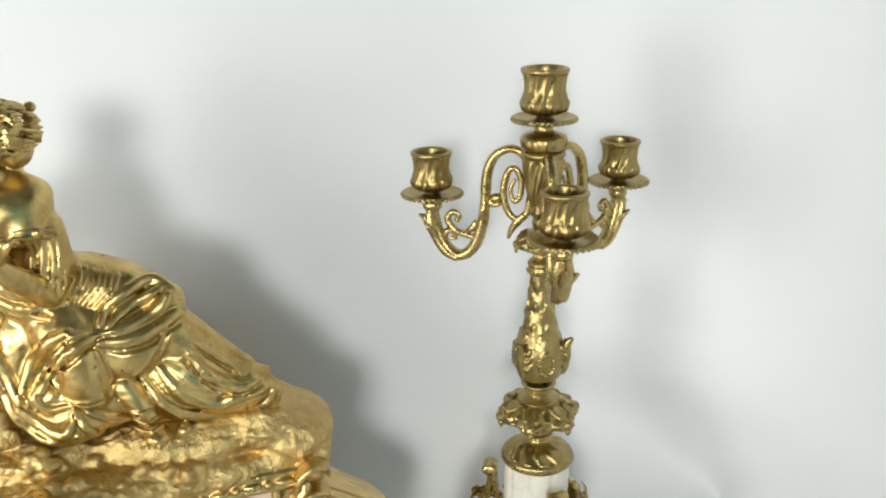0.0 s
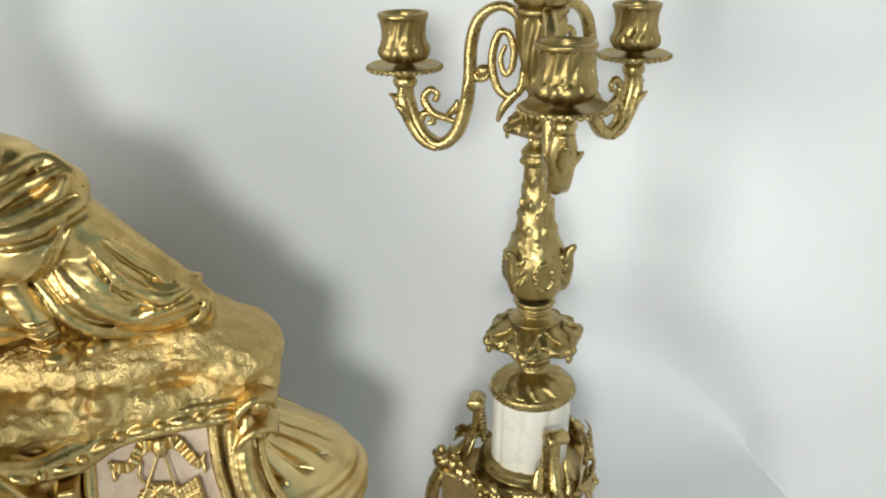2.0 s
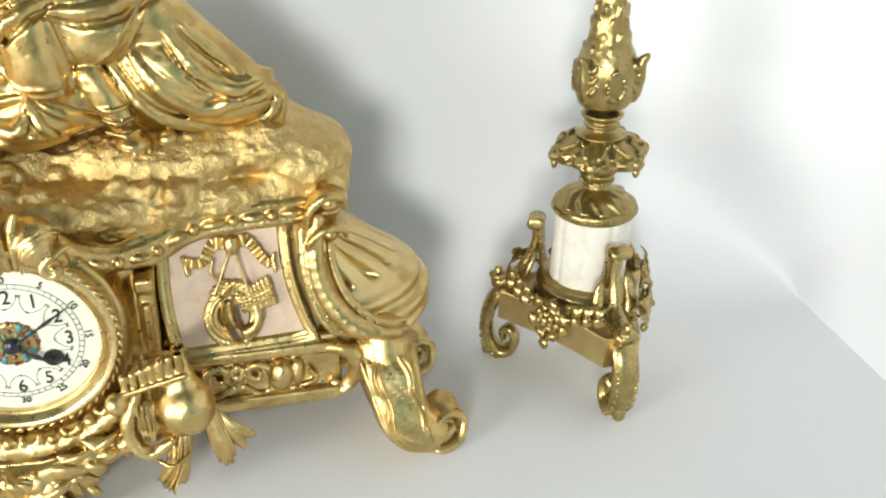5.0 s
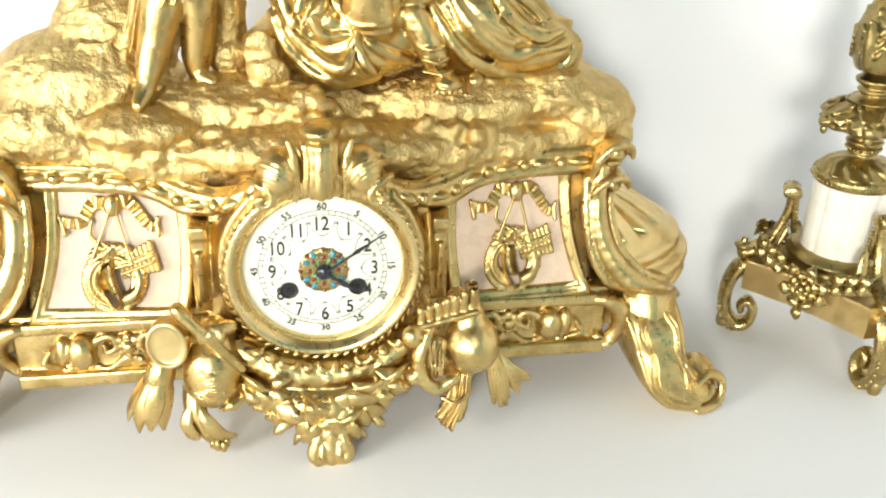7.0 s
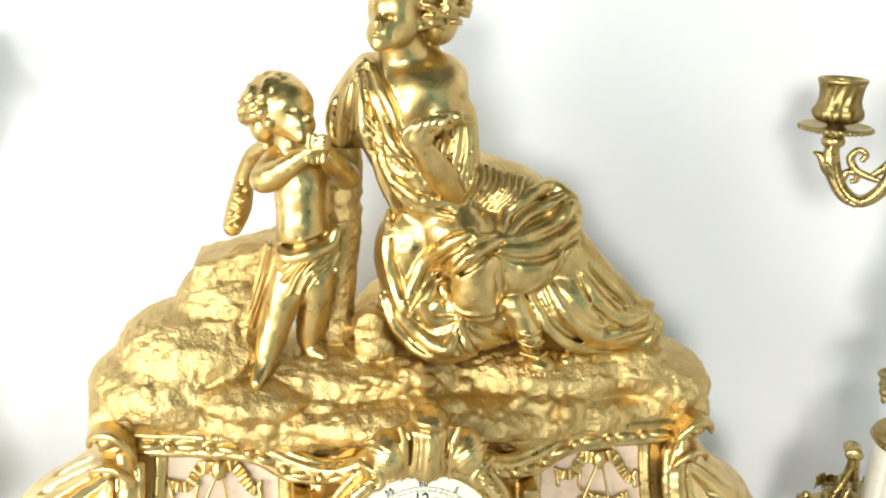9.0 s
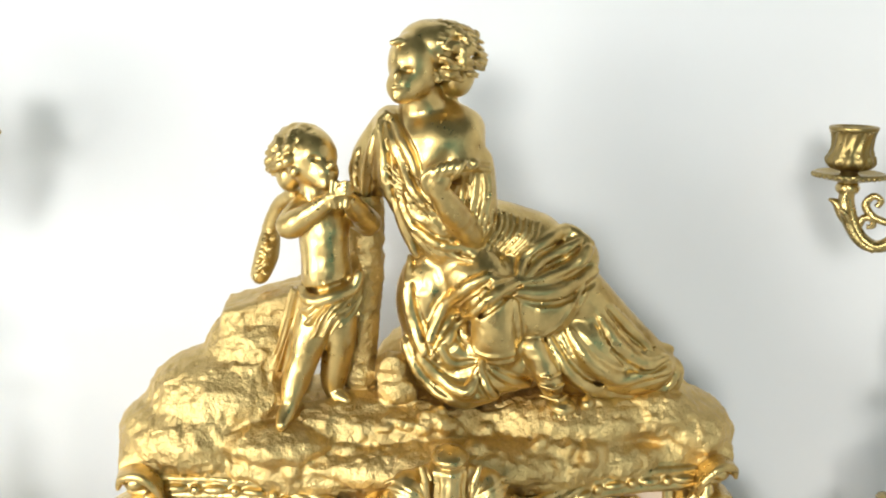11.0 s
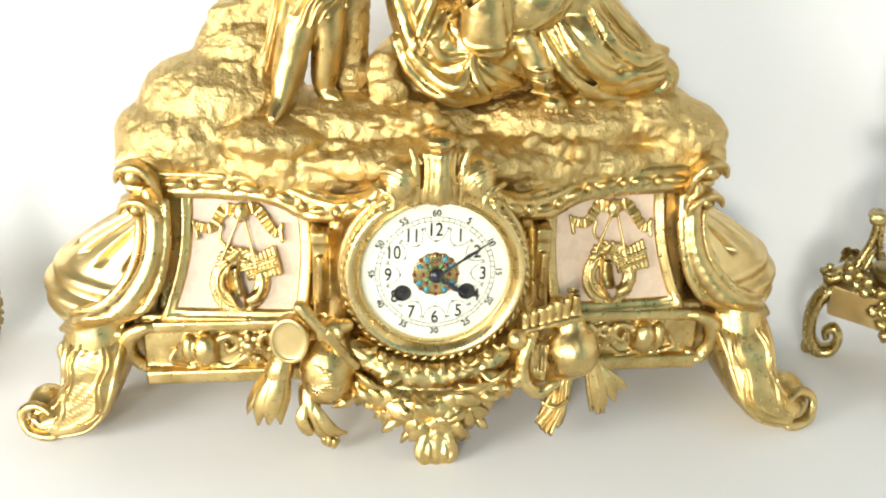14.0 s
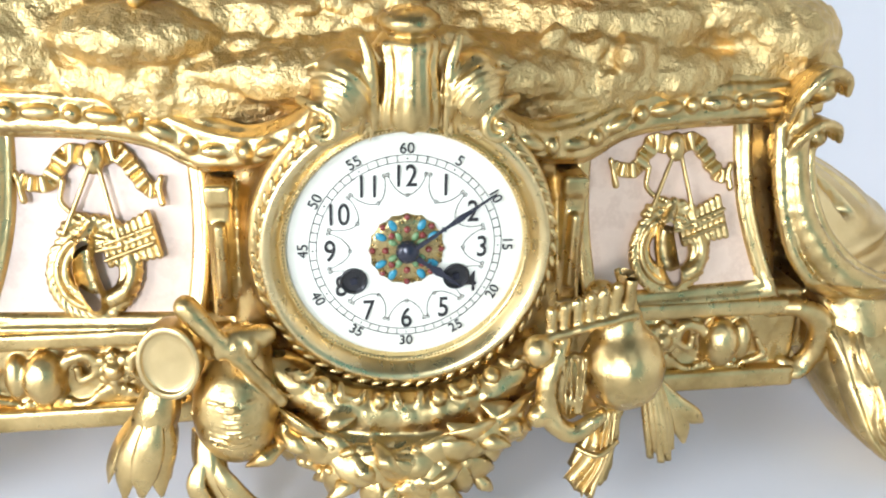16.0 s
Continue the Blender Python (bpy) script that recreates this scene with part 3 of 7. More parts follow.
def trophy():
    """Relief of wreath, horn, pipes, two staves and a ruffled ribbon, on its own plane (x right, z up, -y out)."""
    c = Clay((-0.036, -0.0085, -0.036), (0.034, 0.003, 0.038), 0.0005)
    rnd = random.Random(4)
    # leafy crescent of the wreath, thick below
    for i in range(30):
        a = radians(70 + 300 * i / 29)
        thick = 1.0 + 0.45 * math.sin(a - 2.6) ** 2
        x, z = -0.0020 + 0.0155 * math.cos(a), -0.0165 + 0.0152 * math.sin(a)
        c.ell((x, -0.0015, z), (0.0046 * thick, 0.0026, 0.0042), 0.001, (0, -math.degrees(a), 0))
        for s in (-1, 0, 1):
            r = 0.0026 * thick * s
            c.ell((x + r * math.cos(a), -0.0030 - (0.0010 if s == 0 else 0), z + r * math.sin(a)), (0.0046, 0.0018, 0.0017), 0.0003, (0, -math.degrees(a) + 90 + s * 30, rnd.uniform(-12, 12)))
    # horn that sweeps through the wreath
    c.line([(-0.0005, -0.0040, 0.0040), (-0.0050, -0.0050, -0.0050), (-0.0055, -0.0055, -0.0160), (-0.0010, -0.0045, -0.0300)], [0.0016, 0.0036, 0.0050, 0.0046], 0.001)
    for i in range(8):
        z = -0.001 - 0.003 * i
        c.line([(-0.0095, -0.0060, z - 0.0025), (-0.0050, -0.0098, z), (-0.0010, -0.0060, z - 0.0025)], [0.0004, 0.0006, 0.0004], 0.0003)
    c.line([(-0.0125, -0.003, -0.0050), (-0.0070, -0.003, -0.0060), (-0.0078, -0.003, -0.0110)], [0.0012, 0.0012], 0.0008)
    c.line([(0.0020, -0.003, -0.0290), (0.0110, -0.0035, -0.0250), (0.0150, -0.003, -0.0160), (0.0130, -0.003, -0.0080)], [0.0030, 0.0036, 0.0026, 0.0015], 0.001)
    # garland over the top
    for i in range(13):
        t = i / 12
        c.ell((-0.0150 + 0.026 * t, -0.0032, 0.0005 + 0.004 * math.sin(math.pi * t) + 0.0012 * (i % 2)), (0.0026, 0.0022, 0.0018), 0.0005, (0, 35 * (1 if i % 2 else -1), 0))
    # staves from the bow
    for a, b in (((-0.0015, 0.0255), (-0.0135, -0.0005)), ((0.0030, 0.0255), (0.0105, -0.0060)), ((-0.0030, -0.0085), (0.0110, -0.0060)), ((0.0105, -0.0060), (0.0240, -0.0010))):
        c.rod((a[0], -0.0040, a[1]), (b[0], -0.0048, b[1]), 0.0010, 0.0011, 0.0004)
    # pan pipes, seven reeds in a slanting block
    for i in range(8):
        t = i / 7
        x, z = 0.0040 + 0.0205 * t, -0.0085 + 0.0065 * t
        l = 0.0055 + 0.0035 * t
        d = (-0.26, 0.966)
        c.rod((x - d[0] * l, -0.0034, z - d[1] * l), (x + d[0] * l, -0.0034, z + d[1] * l), 0.0017, 0.0017, 0.0002)
    for k in (-0.0030, 0.0036):
        c.rod((0.0035, -0.0052, -0.0090 + k), (0.0250, -0.0052, -0.0020 + k), 0.0008, 0.0008, 0.0003)
    # ruffled ribbon, one arm on each side of the oval
    for s, pts in ((-1, [(0.004, 0.0310), (0.0105, 0.0320), (0.0150, 0.0265), (0.0195, 0.0205), (0.0255, 0.0200), (0.0305, 0.0215)]),
                   (1, [(0.004, 0.0310), (0.0100, 0.0325), (0.0150, 0.0280), (0.0195, 0.0215), (0.0240, 0.0165), (0.0275, 0.0170)])):
        cc = curve_points([(s * x, -0.0022, z) for x, z in pts], 9)
        for i in range(len(cc) - 1):
            d = cc[i + 1] - cc[i]
            d /= np.linalg.norm(d)
            nrm = np.array((-d[2], 0, d[0]))
            w = 0.0014 * math.sin(i * 0.80)
            half = 0.0036 - 0.0012 * i / len(cc)
            for off in np.linspace(-half, half, 7):
                c.rod(cc[i] + nrm * off + (0, w, 0), cc[i + 1] + nrm * off + (0, w, 0), 0.0008, 0.0008, 0.0004)
    c.line([(-0.0325, -0.003, 0.0245), (-0.0315, -0.003, 0.020), (-0.0300, -0.003, 0.0135)], [0.0014, 0.0010, 0.0017], 0.0005)
    c.line([(0.0290, -0.003, 0.0215), (0.0282, -0.003, 0.0170), (0.0290, -0.003, 0.0110)], [0.0014, 0.0010, 0.0017], 0.0005)
    c.line([(-0.0130, -0.003, 0.0210), (-0.0145, -0.003, 0.0130), (-0.0100, -0.003, 0.0080), (-0.0040, -0.003, 0.0065)], [0.0012, 0.0011, 0.0011, 0.0009], 0.0006)
    # oval stone in its ring
    c.ell((0.0005, -0.003, 0.0300), (0.0050, 0.003, 0.0068), 0.0005)
    c.ell((0.0005, -0.0075, 0.0300), (0.0036, 0.0026, 0.0054), 0.0004, cut=True)
    c.ell((0.0005, -0.0042, 0.0300), (0.0026, 0.0020, 0.0044), 0.0004)
    return c.skin()


TROPHY = trophy()
for side in (-1, 1):
    panel = part("marble_panel", panel_mesh(side), PINK_MARBLE, clock, "pale pink marble panel")
    t = part("trophy_relief", TROPHY, GILT, panel, "gilt relief of wreath, pipes and ribbon")
    t.matrix_basis = pose(side * 0.1225 + 0.0005, panel_y(0.126) - 0.0005, 0.1262, -15) @ Matrix.Diagonal((0.90, 1.1, 0.98, 1))
    part("panel_frame", frame_mesh(side), GILT, clock)


def console(fluted=True):
    """Side bracket: fluted shell that swells outwards, and the leg with its scroll toe."""
    c = Clay((0.150, -0.026, -0.002), (0.288, 0.150, 0.200), 0.0012)
    c.soft = 0.6
    # swelling core
    for y in (0.062, 0.085, 0.108):
        c.line([(0.176, y, 0.176), (0.182, y, 0.148), (0.200, y, 0.120), (0.214, y, 0.098), (0.212, y, 0.078)], [0.005, 0.006, 0.007, 0.012, 0.012], 0.006)
    # strap that outlines the shell on the front
    c.line([(0.176, 0.042, 0.172), (0.173, 0.036, 0.150), (0.178, 0.029, 0.125), (0.195, 0.022, 0.103), (0.222, 0.018, 0.090), (0.238, 0.026, 0.078)], [0.0045, 0.0060, 0.0066, 0.0072, 0.0070, 0.0035], 0.0015)
    c.line([(0.183, 0.044, 0.160), (0.185, 0.040, 0.138), (0.193, 0.034, 0.117), (0.210, 0.029, 0.101), (0.231, 0.030, 0.094)], [0.0024, 0.0030, 0.0034, 0.0034, 0.0024], 0.001)
    c.line([(0.166, 0.040, 0.166), (0.1665, 0.033, 0.140), (0.174, 0.026, 0.112), (0.190, 0.020, 0.094), (0.214, 0.015, 0.083)], [0.0028, 0.003, 0.003, 0.003, 0.0025], 0.001)
    # leaf scrolls at the neck
    for z0, size in ((0.184, 1.0), (0.163, 0.85)):
        for i in range(6):
            f = i / 5
            y = 0.036 + 0.020 * f
            c.line([(0.168 + 0.001 * i, y + 0.004, z0 - 0.020 * size + 0.004 * f), (0.170 + 0.002 * f, y - 0.003, z0 - 0.004 * size), (0.180 + 0.003 * f, y - 0.003, z0 + 0.006 * size - 0.001 * f), (0.191 + 0.003 * f, y + 0.001, z0 + 0.003 * size - 0.002 * f), (0.194 + 0.002 * f, y + 0.003, z0 - 0.004 * size)], [0.0014, 0.0024 * size, 0.0030 * size, 0.0026 * size, 0.0016], 0.0008)
        c.ell((0.184, 0.048, z0 - 0.002), (0.0085 * size, 0.011, 0.0070 * size), 0.003, (0, 20, 0))
    # hip
    c.ell((0.208, 0.072, 0.082), (0.022, 0.044, 0.015), 0.006)
    # leg, with a broad front face
    for y0, y1 in ((0.018, 0.040), (0.105, 0.130)):
        for y in np.linspace(y0, y1, 4):
            c.line([(0.216, y + 0.012, 0.078), (0.219, y + 0.002, 0.054), (0.229, y - 0.004, 0.027), (0.246, y - 0.005, 0.0095)], [0.0205, 0.0200, 0.0155, 0.0090], 0.004)
        # scroll toe that curls up and out
        c.ell((0.2570, 0.5 * (y0 + y1) - 0.008, 0.0160), (0.0140, 0.0155, 0.0155), 0.003)
        c.line([(0.2430, y0 - 0.010, 0.014), (0.2520, y0 - 0.014, 0.0050), (0.2670, y0 - 0.012, 0.0085), (0.2690, y0 - 0.012, 0.0220), (0.2580, y0 - 0.014, 0.0280), (0.2500, y0 - 0.015, 0.0200), (0.2560, y0 - 0.0155, 0.0135), (0.2605, y0 - 0.015, 0.0185)], [0.002, 0.0030, 0.0032, 0.0030, 0.0028, 0.0026, 0.0026, 0.0030], 0.0006)
    # scroll that ends the frieze, with its ground
    c.slab((0.160, 0.031, 0.050), (0.204, 0.050, 0.086), 0.002)
    c.line([(0.170, 0.022, 0.078), (0.184, 0.017, 0.083), (0.196, 0.016, 0.074), (0.197, 0.017, 0.058), (0.189, 0.018, 0.047), (0.182, 0.019, 0.050)], [0.0032, 0.0052, 0.0062, 0.0056, 0.0046, 0.0036], 0.001)
    c.line([(0.171, 0.024, 0.0775), (0.1665, 0.024, 0.073), (0.170, 0.024, 0.070), (0.173, 0.024, 0.073)], [0.003, 0.0026, 0.0024, 0.002], 0.0008)
    for i in range(4):
        c.line([(0.174, 0.028, 0.055 + 0.002 * i), (0.182, 0.027, 0.060 + 0.003 * i), (0.187, 0.028, 0.068 + 0.001 * i)], [0.0012, 0.0022, 0.0012], 0.0006)
    c.rough(0.00015, 0.009)
    return c


def shell_mesh(side):
    """Fluted shell: each level is an arc from the front strap round the side to the back."""
    outer = curve_points([(0.1850, 0.178), (0.1858, 0.168), (0.1890, 0.157), (0.2000, 0.146), (0.2200, 0.135), (0.2400, 0.121), (0.2520, 0.105), (0.2560, 0.090), (0.2490, 0.078), (0.2350, 0.068)], 7)
    n, m = len(outer), 150
    verts, faces = [], []
    for i in range(n):
        u = i / (n - 1)
        xo, z = outer[i]
        xs = float(np.interp(z, (0.064, 0.09, 0.10, 0.125, 0.15, 0.178), (0.205, 0.196, 0.184, 0.172, 0.170, 0.172)))
        yf = 0.060 - 0.032 * u
        fade = math.sin(math.pi * min(1, 0.10 + 0.85 * u)) ** 0.5
        for k in range(m + 1):
            v = k / m
            groove = 0.0
            for g in (0.13, 0.25, 0.37, 0.49, 0.61, 0.74, 0.88):
                d = abs(v - g - 0.10 * (u - 0.4)) / (0.008 + 0.034 * u)
                along = min(1, max(0, (u - 0.08 - 0.10 * (g < 0.2)) / 0.16)) * min(1, max(0, (0.60 - 0.12 * v - u) / 0.03))
                groove = max(groove, max(0, 1 - d * d) ** 0.6 * along)
            edge = u + 0.16 * v
            rim = sum(high * max(0.0, 1 - ((edge - place) / wide) ** 2) for place, wide, high in ((0.70, 0.036, 0.0030), (0.79, 0.042, 0.0042), (0.89, 0.042, 0.0030)))
            lift = 0.0015 * fade - 0.0062 * groove + rim - 0.0010
            f = radians(-8 + 168 * v)
            deep = 0.085 - yf if f < math.pi / 2 else 0.050
            x = xs + (xo - xs) * max(0, math.sin(f)) + lift * math.sin(f)
            verts.append((side * x, 0.085 - deep * math.cos(f) - lift * math.cos(f), z + 0.4 * lift))
    for i in range(n - 1):
        for k in range(m):
            q = (i * (m + 1) + k, i * (m + 1) + k + 1, (i + 1) * (m + 1) + k + 1, (i + 1) * (m + 1) + k)
            faces.append(q if side < 0 else q[::-1])
    return mesh("shell", verts, faces)


def leg_plate(side):
    """Broad curved front of the leg: bordered, with a lobed cartouche of fine hatching."""
    left = curve_points([(0.1935, 0.086), (0.1970, 0.066), (0.2030, 0.044), (0.2120, 0.024), (0.2260, 0.010), (0.2460, 0.0045)], 12)
    right = curve_points([(0.2360, 0.088), (0.2385, 0.070), (0.2400, 0.054), (0.2430, 0.040), (0.2490, 0.029), (0.2600, 0.0235)], 12)
    m, n = len(left), 56
    verts, faces = [], []
    for i in range(m):
        t = i / (m - 1)
        for k in range(n + 1):
            s = k / n
            x, z = left[i] * (1 - s) + right[i] * s
            y = 0.036 * max(0.0, 1 - t / 0.50) ** 2.6 - 0.0065 + 0.030 * max(0, abs(s - 0.46) - 0.18) ** 2.0 * 4 + 0.004 * t - 0.003 * math.sin(math.pi * t)
            half = (0.24 + 0.045 * math.cos(2 * math.pi * (2.6 * t + 0.45))) * math.sin(math.pi * min(1, max(0, (t - 0.06) / 0.84))) ** 0.4
            d = abs(s - 0.50 - 0.05 * t) / max(half, 0.01)
            lift = 0.0
            for at, wide, high in ((1.0, 0.12, 0.0042), (1.34, 0.14, 0.0032)):
                lift += high * max(0, 1 - ((d - at) / wide) ** 2)
            if d < 0.95:
                lift += 0.0010 + 0.0008 * math.sin(2 * math.pi * (26 * t + 3 * s))
            lift += 0.0026 * max(0, 1 - ((s - 0.06) / 0.06) ** 2) + 0.0026 * max(0, 1 - ((s - 0.95) / 0.05) ** 2)
            verts.append((side * x, y - lift, z))
    for i in range(m - 1):
        for k in range(n):
            q = (i * (n + 1) + k, i * (n + 1) + k + 1, (i + 1) * (n + 1) + k + 1, (i + 1) * (n + 1) + k)
            faces.append(q if side < 0 else q[::-1])
    # returns into the leg
    for col, dx in ((0, 0.004), (n, -0.004)):
        o = len(verts)
        verts += [(verts[i * (n + 1) + col][0] + side * dx, 0.024, verts[i * (n + 1) + col][2]) for i in range(m)]
        for i in range(m - 1):
            q = (i * (n + 1) + col, o + i, o + i + 1, (i + 1) * (n + 1) + col)
            faces.append(q if (col == 0) == (side > 0) else q[::-1])
    return mesh("leg_plate", verts, faces)


def settle(me, back=0.0):
    """Sets the leg back under the case and brings its toe to the table."""
    co = np.zeros(len(me.vertices) * 3, np.float32)
    me.vertices.foreach_get("co", co)
    co = co.reshape(-1, 3)
    z, side = co[:, 2].copy(), np.sign(co[:, 0])
    low = np.clip((0.088 - z) / 0.088, 0, 1)
    co[:, 1] += (0.024 * np.clip(z / 0.05, 0, 1) - 0.010) * np.clip((0.10 - z) / 0.012, 0, 1)
    co[:, 1] += back * low
    co[:, 0] -= side * 0.006 * np.clip(1 - z / 0.05, 0, 1)
    co[:, 2] = np.where(z < 0.088, LEVEL + z * (0.088 - LEVEL) / 0.088, z)
    me.vertices.foreach_set("co", co.ravel())
    me.update()
    return me


for side in (1, -1):
    me = settle(console().skin(), 0.0 if side > 0 else 0.022)
    if side < 0:
        me.transform(Matrix.Diagonal((-1, 1, 1, 1)))
        me.flip_normals()
    bracket = part("side_bracket", me, GILT, clock)
    part("fluted_shell", shell_mesh(side), SATIN, bracket, "swelling fluted shell in gilt bronze")
    part("leg_front", settle(leg_plate(side), 0.0 if side > 0 else 0.022), GILT, bracket, "gilt leg front with a hatched cartouche")


def frieze():
    """Cast ornament between leg and dial: egg, scrolls, rosette, shells."""
    c = Clay((0.080, 0.018, 0.044), (0.176, 0.046, 0.090), 0.0008)
    c.slab((0.06, 0.033, 0.05), (0.19, 0.06, 0.088), 0.001)
    c.ell((0.147, 0.029, 0.068), (0.0088, 0.0085, 0.0115), 0.0008)
    c.ell((0.158, 0.031, 0.068), (0.005, 0.006, 0.010), 0.0008)
    for sx, cx in ((1, 0.133), (-1, 0.106)):
        c.line([(cx + sx * 0.008, 0.031, 0.060), (cx + sx * 0.006, 0.030, 0.074), (cx - sx * 0.004, 0.030, 0.077), (cx - sx * 0.006, 0.030, 0.069), (cx, 0.030, 0.066), (cx + sx * 0.001, 0.030, 0.071)], [0.002, 0.0024, 0.0022, 0.002, 0.0018, 0.0016], 0.0006)
        c.line([(cx + sx * 0.012, 0.032, 0.056), (cx, 0.031, 0.054), (cx - sx * 0.010, 0.031, 0.060)], [0.0016, 0.0022, 0.0016], 0.0006)
    c.ell((0.1195, 0.030, 0.070), (0.0045, 0.005, 0.0045), 0.0006)
    for i in range(8):
        a = i * math.pi / 4
        c.ell((0.1195 + 0.006 * math.cos(a), 0.031, 0.070 + 0.006 * math.sin(a)), (0.0028, 0.003, 0.0028), 0.0005)
    for i in range(7):
        a = math.radians(-60 + 20 * i)
        c.line([(0.1195, 0.032, 0.053), (0.1195 + 0.009 * math.sin(a), 0.031, 0.053 + 0.008 * math.cos(a))], [0.0012, 0.0022], 0.0005)
        c.line([(0.147, 0.032, 0.050), (0.147 + 0.013 * math.sin(a), 0.031, 0.050 + 0.007 * math.cos(a))], [0.0012, 0.0018], 0.0005)
    c.line([(0.160, 0.032, 0.055), (0.170, 0.030, 0.060), (0.166, 0.030, 0.068)], [0.0016, 0.0022, 0.0014], 0.0006)
    c.line([(0.090, 0.032, 0.056), (0.097, 0.030, 0.066), (0.092, 0.030, 0.075)], [0.0016, 0.0026, 0.0016], 0.0006)
    c.rough(0.0004, 0.004)
    return c.skin()


FRIEZE = frieze()
for side in (1, -1):
    me = FRIEZE if side > 0 else FRIEZE.copy()
    if side < 0:
        me.transform(Matrix.Diagonal((-1, 1, 1, 1)))
        me.flip_normals()
    part("frieze", me, GILT, clock)


def cornice():
    """Moulded rail over the panels with eggs and beads, dipping to the scrolls by the shell."""
    rail = [(0.190, 0.052, 0.1765), (0.165, 0.046, 0.1765), (0.130, 0.044, 0.1755), (0.100, 0.042, 0.1715), (0.078, 0.034, 0.1635), (0.056, 0.024, 0.1645), (0.038, 0.016, 0.1725), (0.029, 0.013, 0.182)]
    c = Clay((0.012, 0.002, 0.148), (0.205, 0.075, 0.2), 0.001)
    for dz, dy, r in ((0.0052, 0.002, 0.0026), (-0.0058, 0.002, 0.0026), (0.0, 0.006, 0.0062), (0.009, 0.006, 0.003), (-0.0095, 0.0065, 0.0022)):
        c.line([(x, y + dy, z + dz * (0.6 if x < 0.06 else 1)) for x, y, z in rail], [r] * 2, 0.0012, 8)
    cc = curve_points(rail, 10)
    s = np.concatenate([[0], np.cumsum(np.linalg.norm(np.diff(cc, axis=0), axis=1))])
    for i, at in enumerate(np.arange(0.006, s[-1] - 0.012, 0.0118)):
        p = [float(np.interp(at, s, cc[:, k])) for k in range(3)]
        q = [float(np.interp(at + 0.002, s, cc[:, k])) for k in range(3)]
        a = math.degrees(math.atan2(q[2] - p[2], q[0] - p[0]))
        if i % 2:
            c.ell((p[0], p[1] - 0.0012, p[2]), (0.0034, 0.0036, 0.0036), 0.0005)
        else:
            c.ell((p[0], p[1] - 0.0008, p[2]), (0.0072, 0.0036, 0.0032), 0.0005, (0, -a, 0))
    c.line([(0.033, 0.011, 0.176), (0.029, 0.009, 0.184), (0.022, 0.009, 0.1835), (0.0215, 0.009, 0.177), (0.0265, 0.009, 0.176)], [0.0045, 0.0042, 0.0038, 0.0034, 0.003], 0.0012)
    c.rough(0.0004, 0.006)
    return c.skin(mirror=True)


part("cornice", cornice(), GILT, clock)


def crest():
    """Fluted leaf between two rolls over the dial."""
    c = Clay((-0.044, -0.010, 0.166), (0.044, 0.050, 0.226), 0.0007)
    c.soft = 0.7
    # ground behind, then a fluted drop with a rounded cap
    c.ell((0, 0.0180, 0.1910), (0.0260, 0.0110, 0.0150), 0.003)
    c.ell((0, 0.0130, 0.1850), (0.0110, 0.0130, 0.0085), 0.003)
    c.ell((0, 0.0140, 0.1950), (0.0098, 0.0135, 0.0140), 0.003)
    c.ell((0, 0.0140, 0.2050), (0.0104, 0.0130, 0.0060), 0.003)
    c.ell((0, 0.0110, 0.2128), (0.0100, 0.0120, 0.0052), 0.0008)
    for x, w in ((-0.0074, 0.0016), (-0.0038, 0.0019), (0.0, 0.0024), (0.0038, 0.0019), (0.0074, 0.0016)):
        y = 0.0018 + 60 * x * x
        c.line([(1.05 * x, y + 0.0010, 0.1800), (x, y - 0.0002, 0.1880), (0.9 * x, y, 0.1980), (1.1 * x, y + 0.0016, 0.2065)], [w, w, 0.8 * w, 0.6 * w], 0.0022)
    for s in (-1, 1):
        # slim leaves beside the cup
        c.line([(s * 0.0115, 0.0060, 0.1790), (s * 0.0118, 0.0045, 0.1900), (s * 0.0128, 0.0050, 0.2010), (s * 0.0150, 0.0065, 0.2085)], [0.0010, 0.0018, 0.0020, 0.0014], 0.001)
        # bulging ribbed rolls that curl round a volute
        cx, cz, rx, ry, rz = 0.0205, 0.1905, 0.0105, 0.0130, 0.0135
        c.ell((s * cx, 0.0120, cz), (rx, ry, rz), 0.002)
        for q in range(6):
            r = 0.0058 + 0.0019 * q
            arc = []
            for a in range(65, 206, 20):
                x, z = 0.0265 + r * math.cos(radians(a)), 0.1815 + 1.2 * r * math.sin(radians(a))
                deep = max(0.04, 1 - ((x - cx) / rx) ** 2 - ((z - cz) / rz) ** 2)
                arc.append((s * x, 0.0125 - ry * math.sqrt(deep), z))
            c.line(arc, [0.0004, 0.0008, 0.0010, 0.0010, 0.0010, 0.0010, 0.0008, 0.0004], 0.0012)
        c.line([(s * 0.0345, 0.0090, 0.1880), (s * 0.0295, 0.0030, 0.1870), (s * 0.0245, 0.0010, 0.1835), (s * 0.0240, 0.0005, 0.1785), (s * 0.0280, 0.0005, 0.1765), (s * 0.0310, 0.0005, 0.1795), (s * 0.0282, 0.0, 0.1815)], [0.0016, 0.0019, 0.0019, 0.0019, 0.0019, 0.0017, 0.0017], 0.0006)
        c.ell((s * 0.0275, 0.0040, 0.1805), (0.0042, 0.0040, 0.0045), 0.0005)
    c.rough(0.0002, 0.005)
    me = c.skin()
    me.transform(Matrix.Translation((0, -0.0075, 0.197)) @ Matrix.Diagonal((1.12, 1.05, 1.08, 1)) @ Matrix.Translation((0, 0, -0.196)))
    return me


part("shell_crest", crest(), GILT, clock)

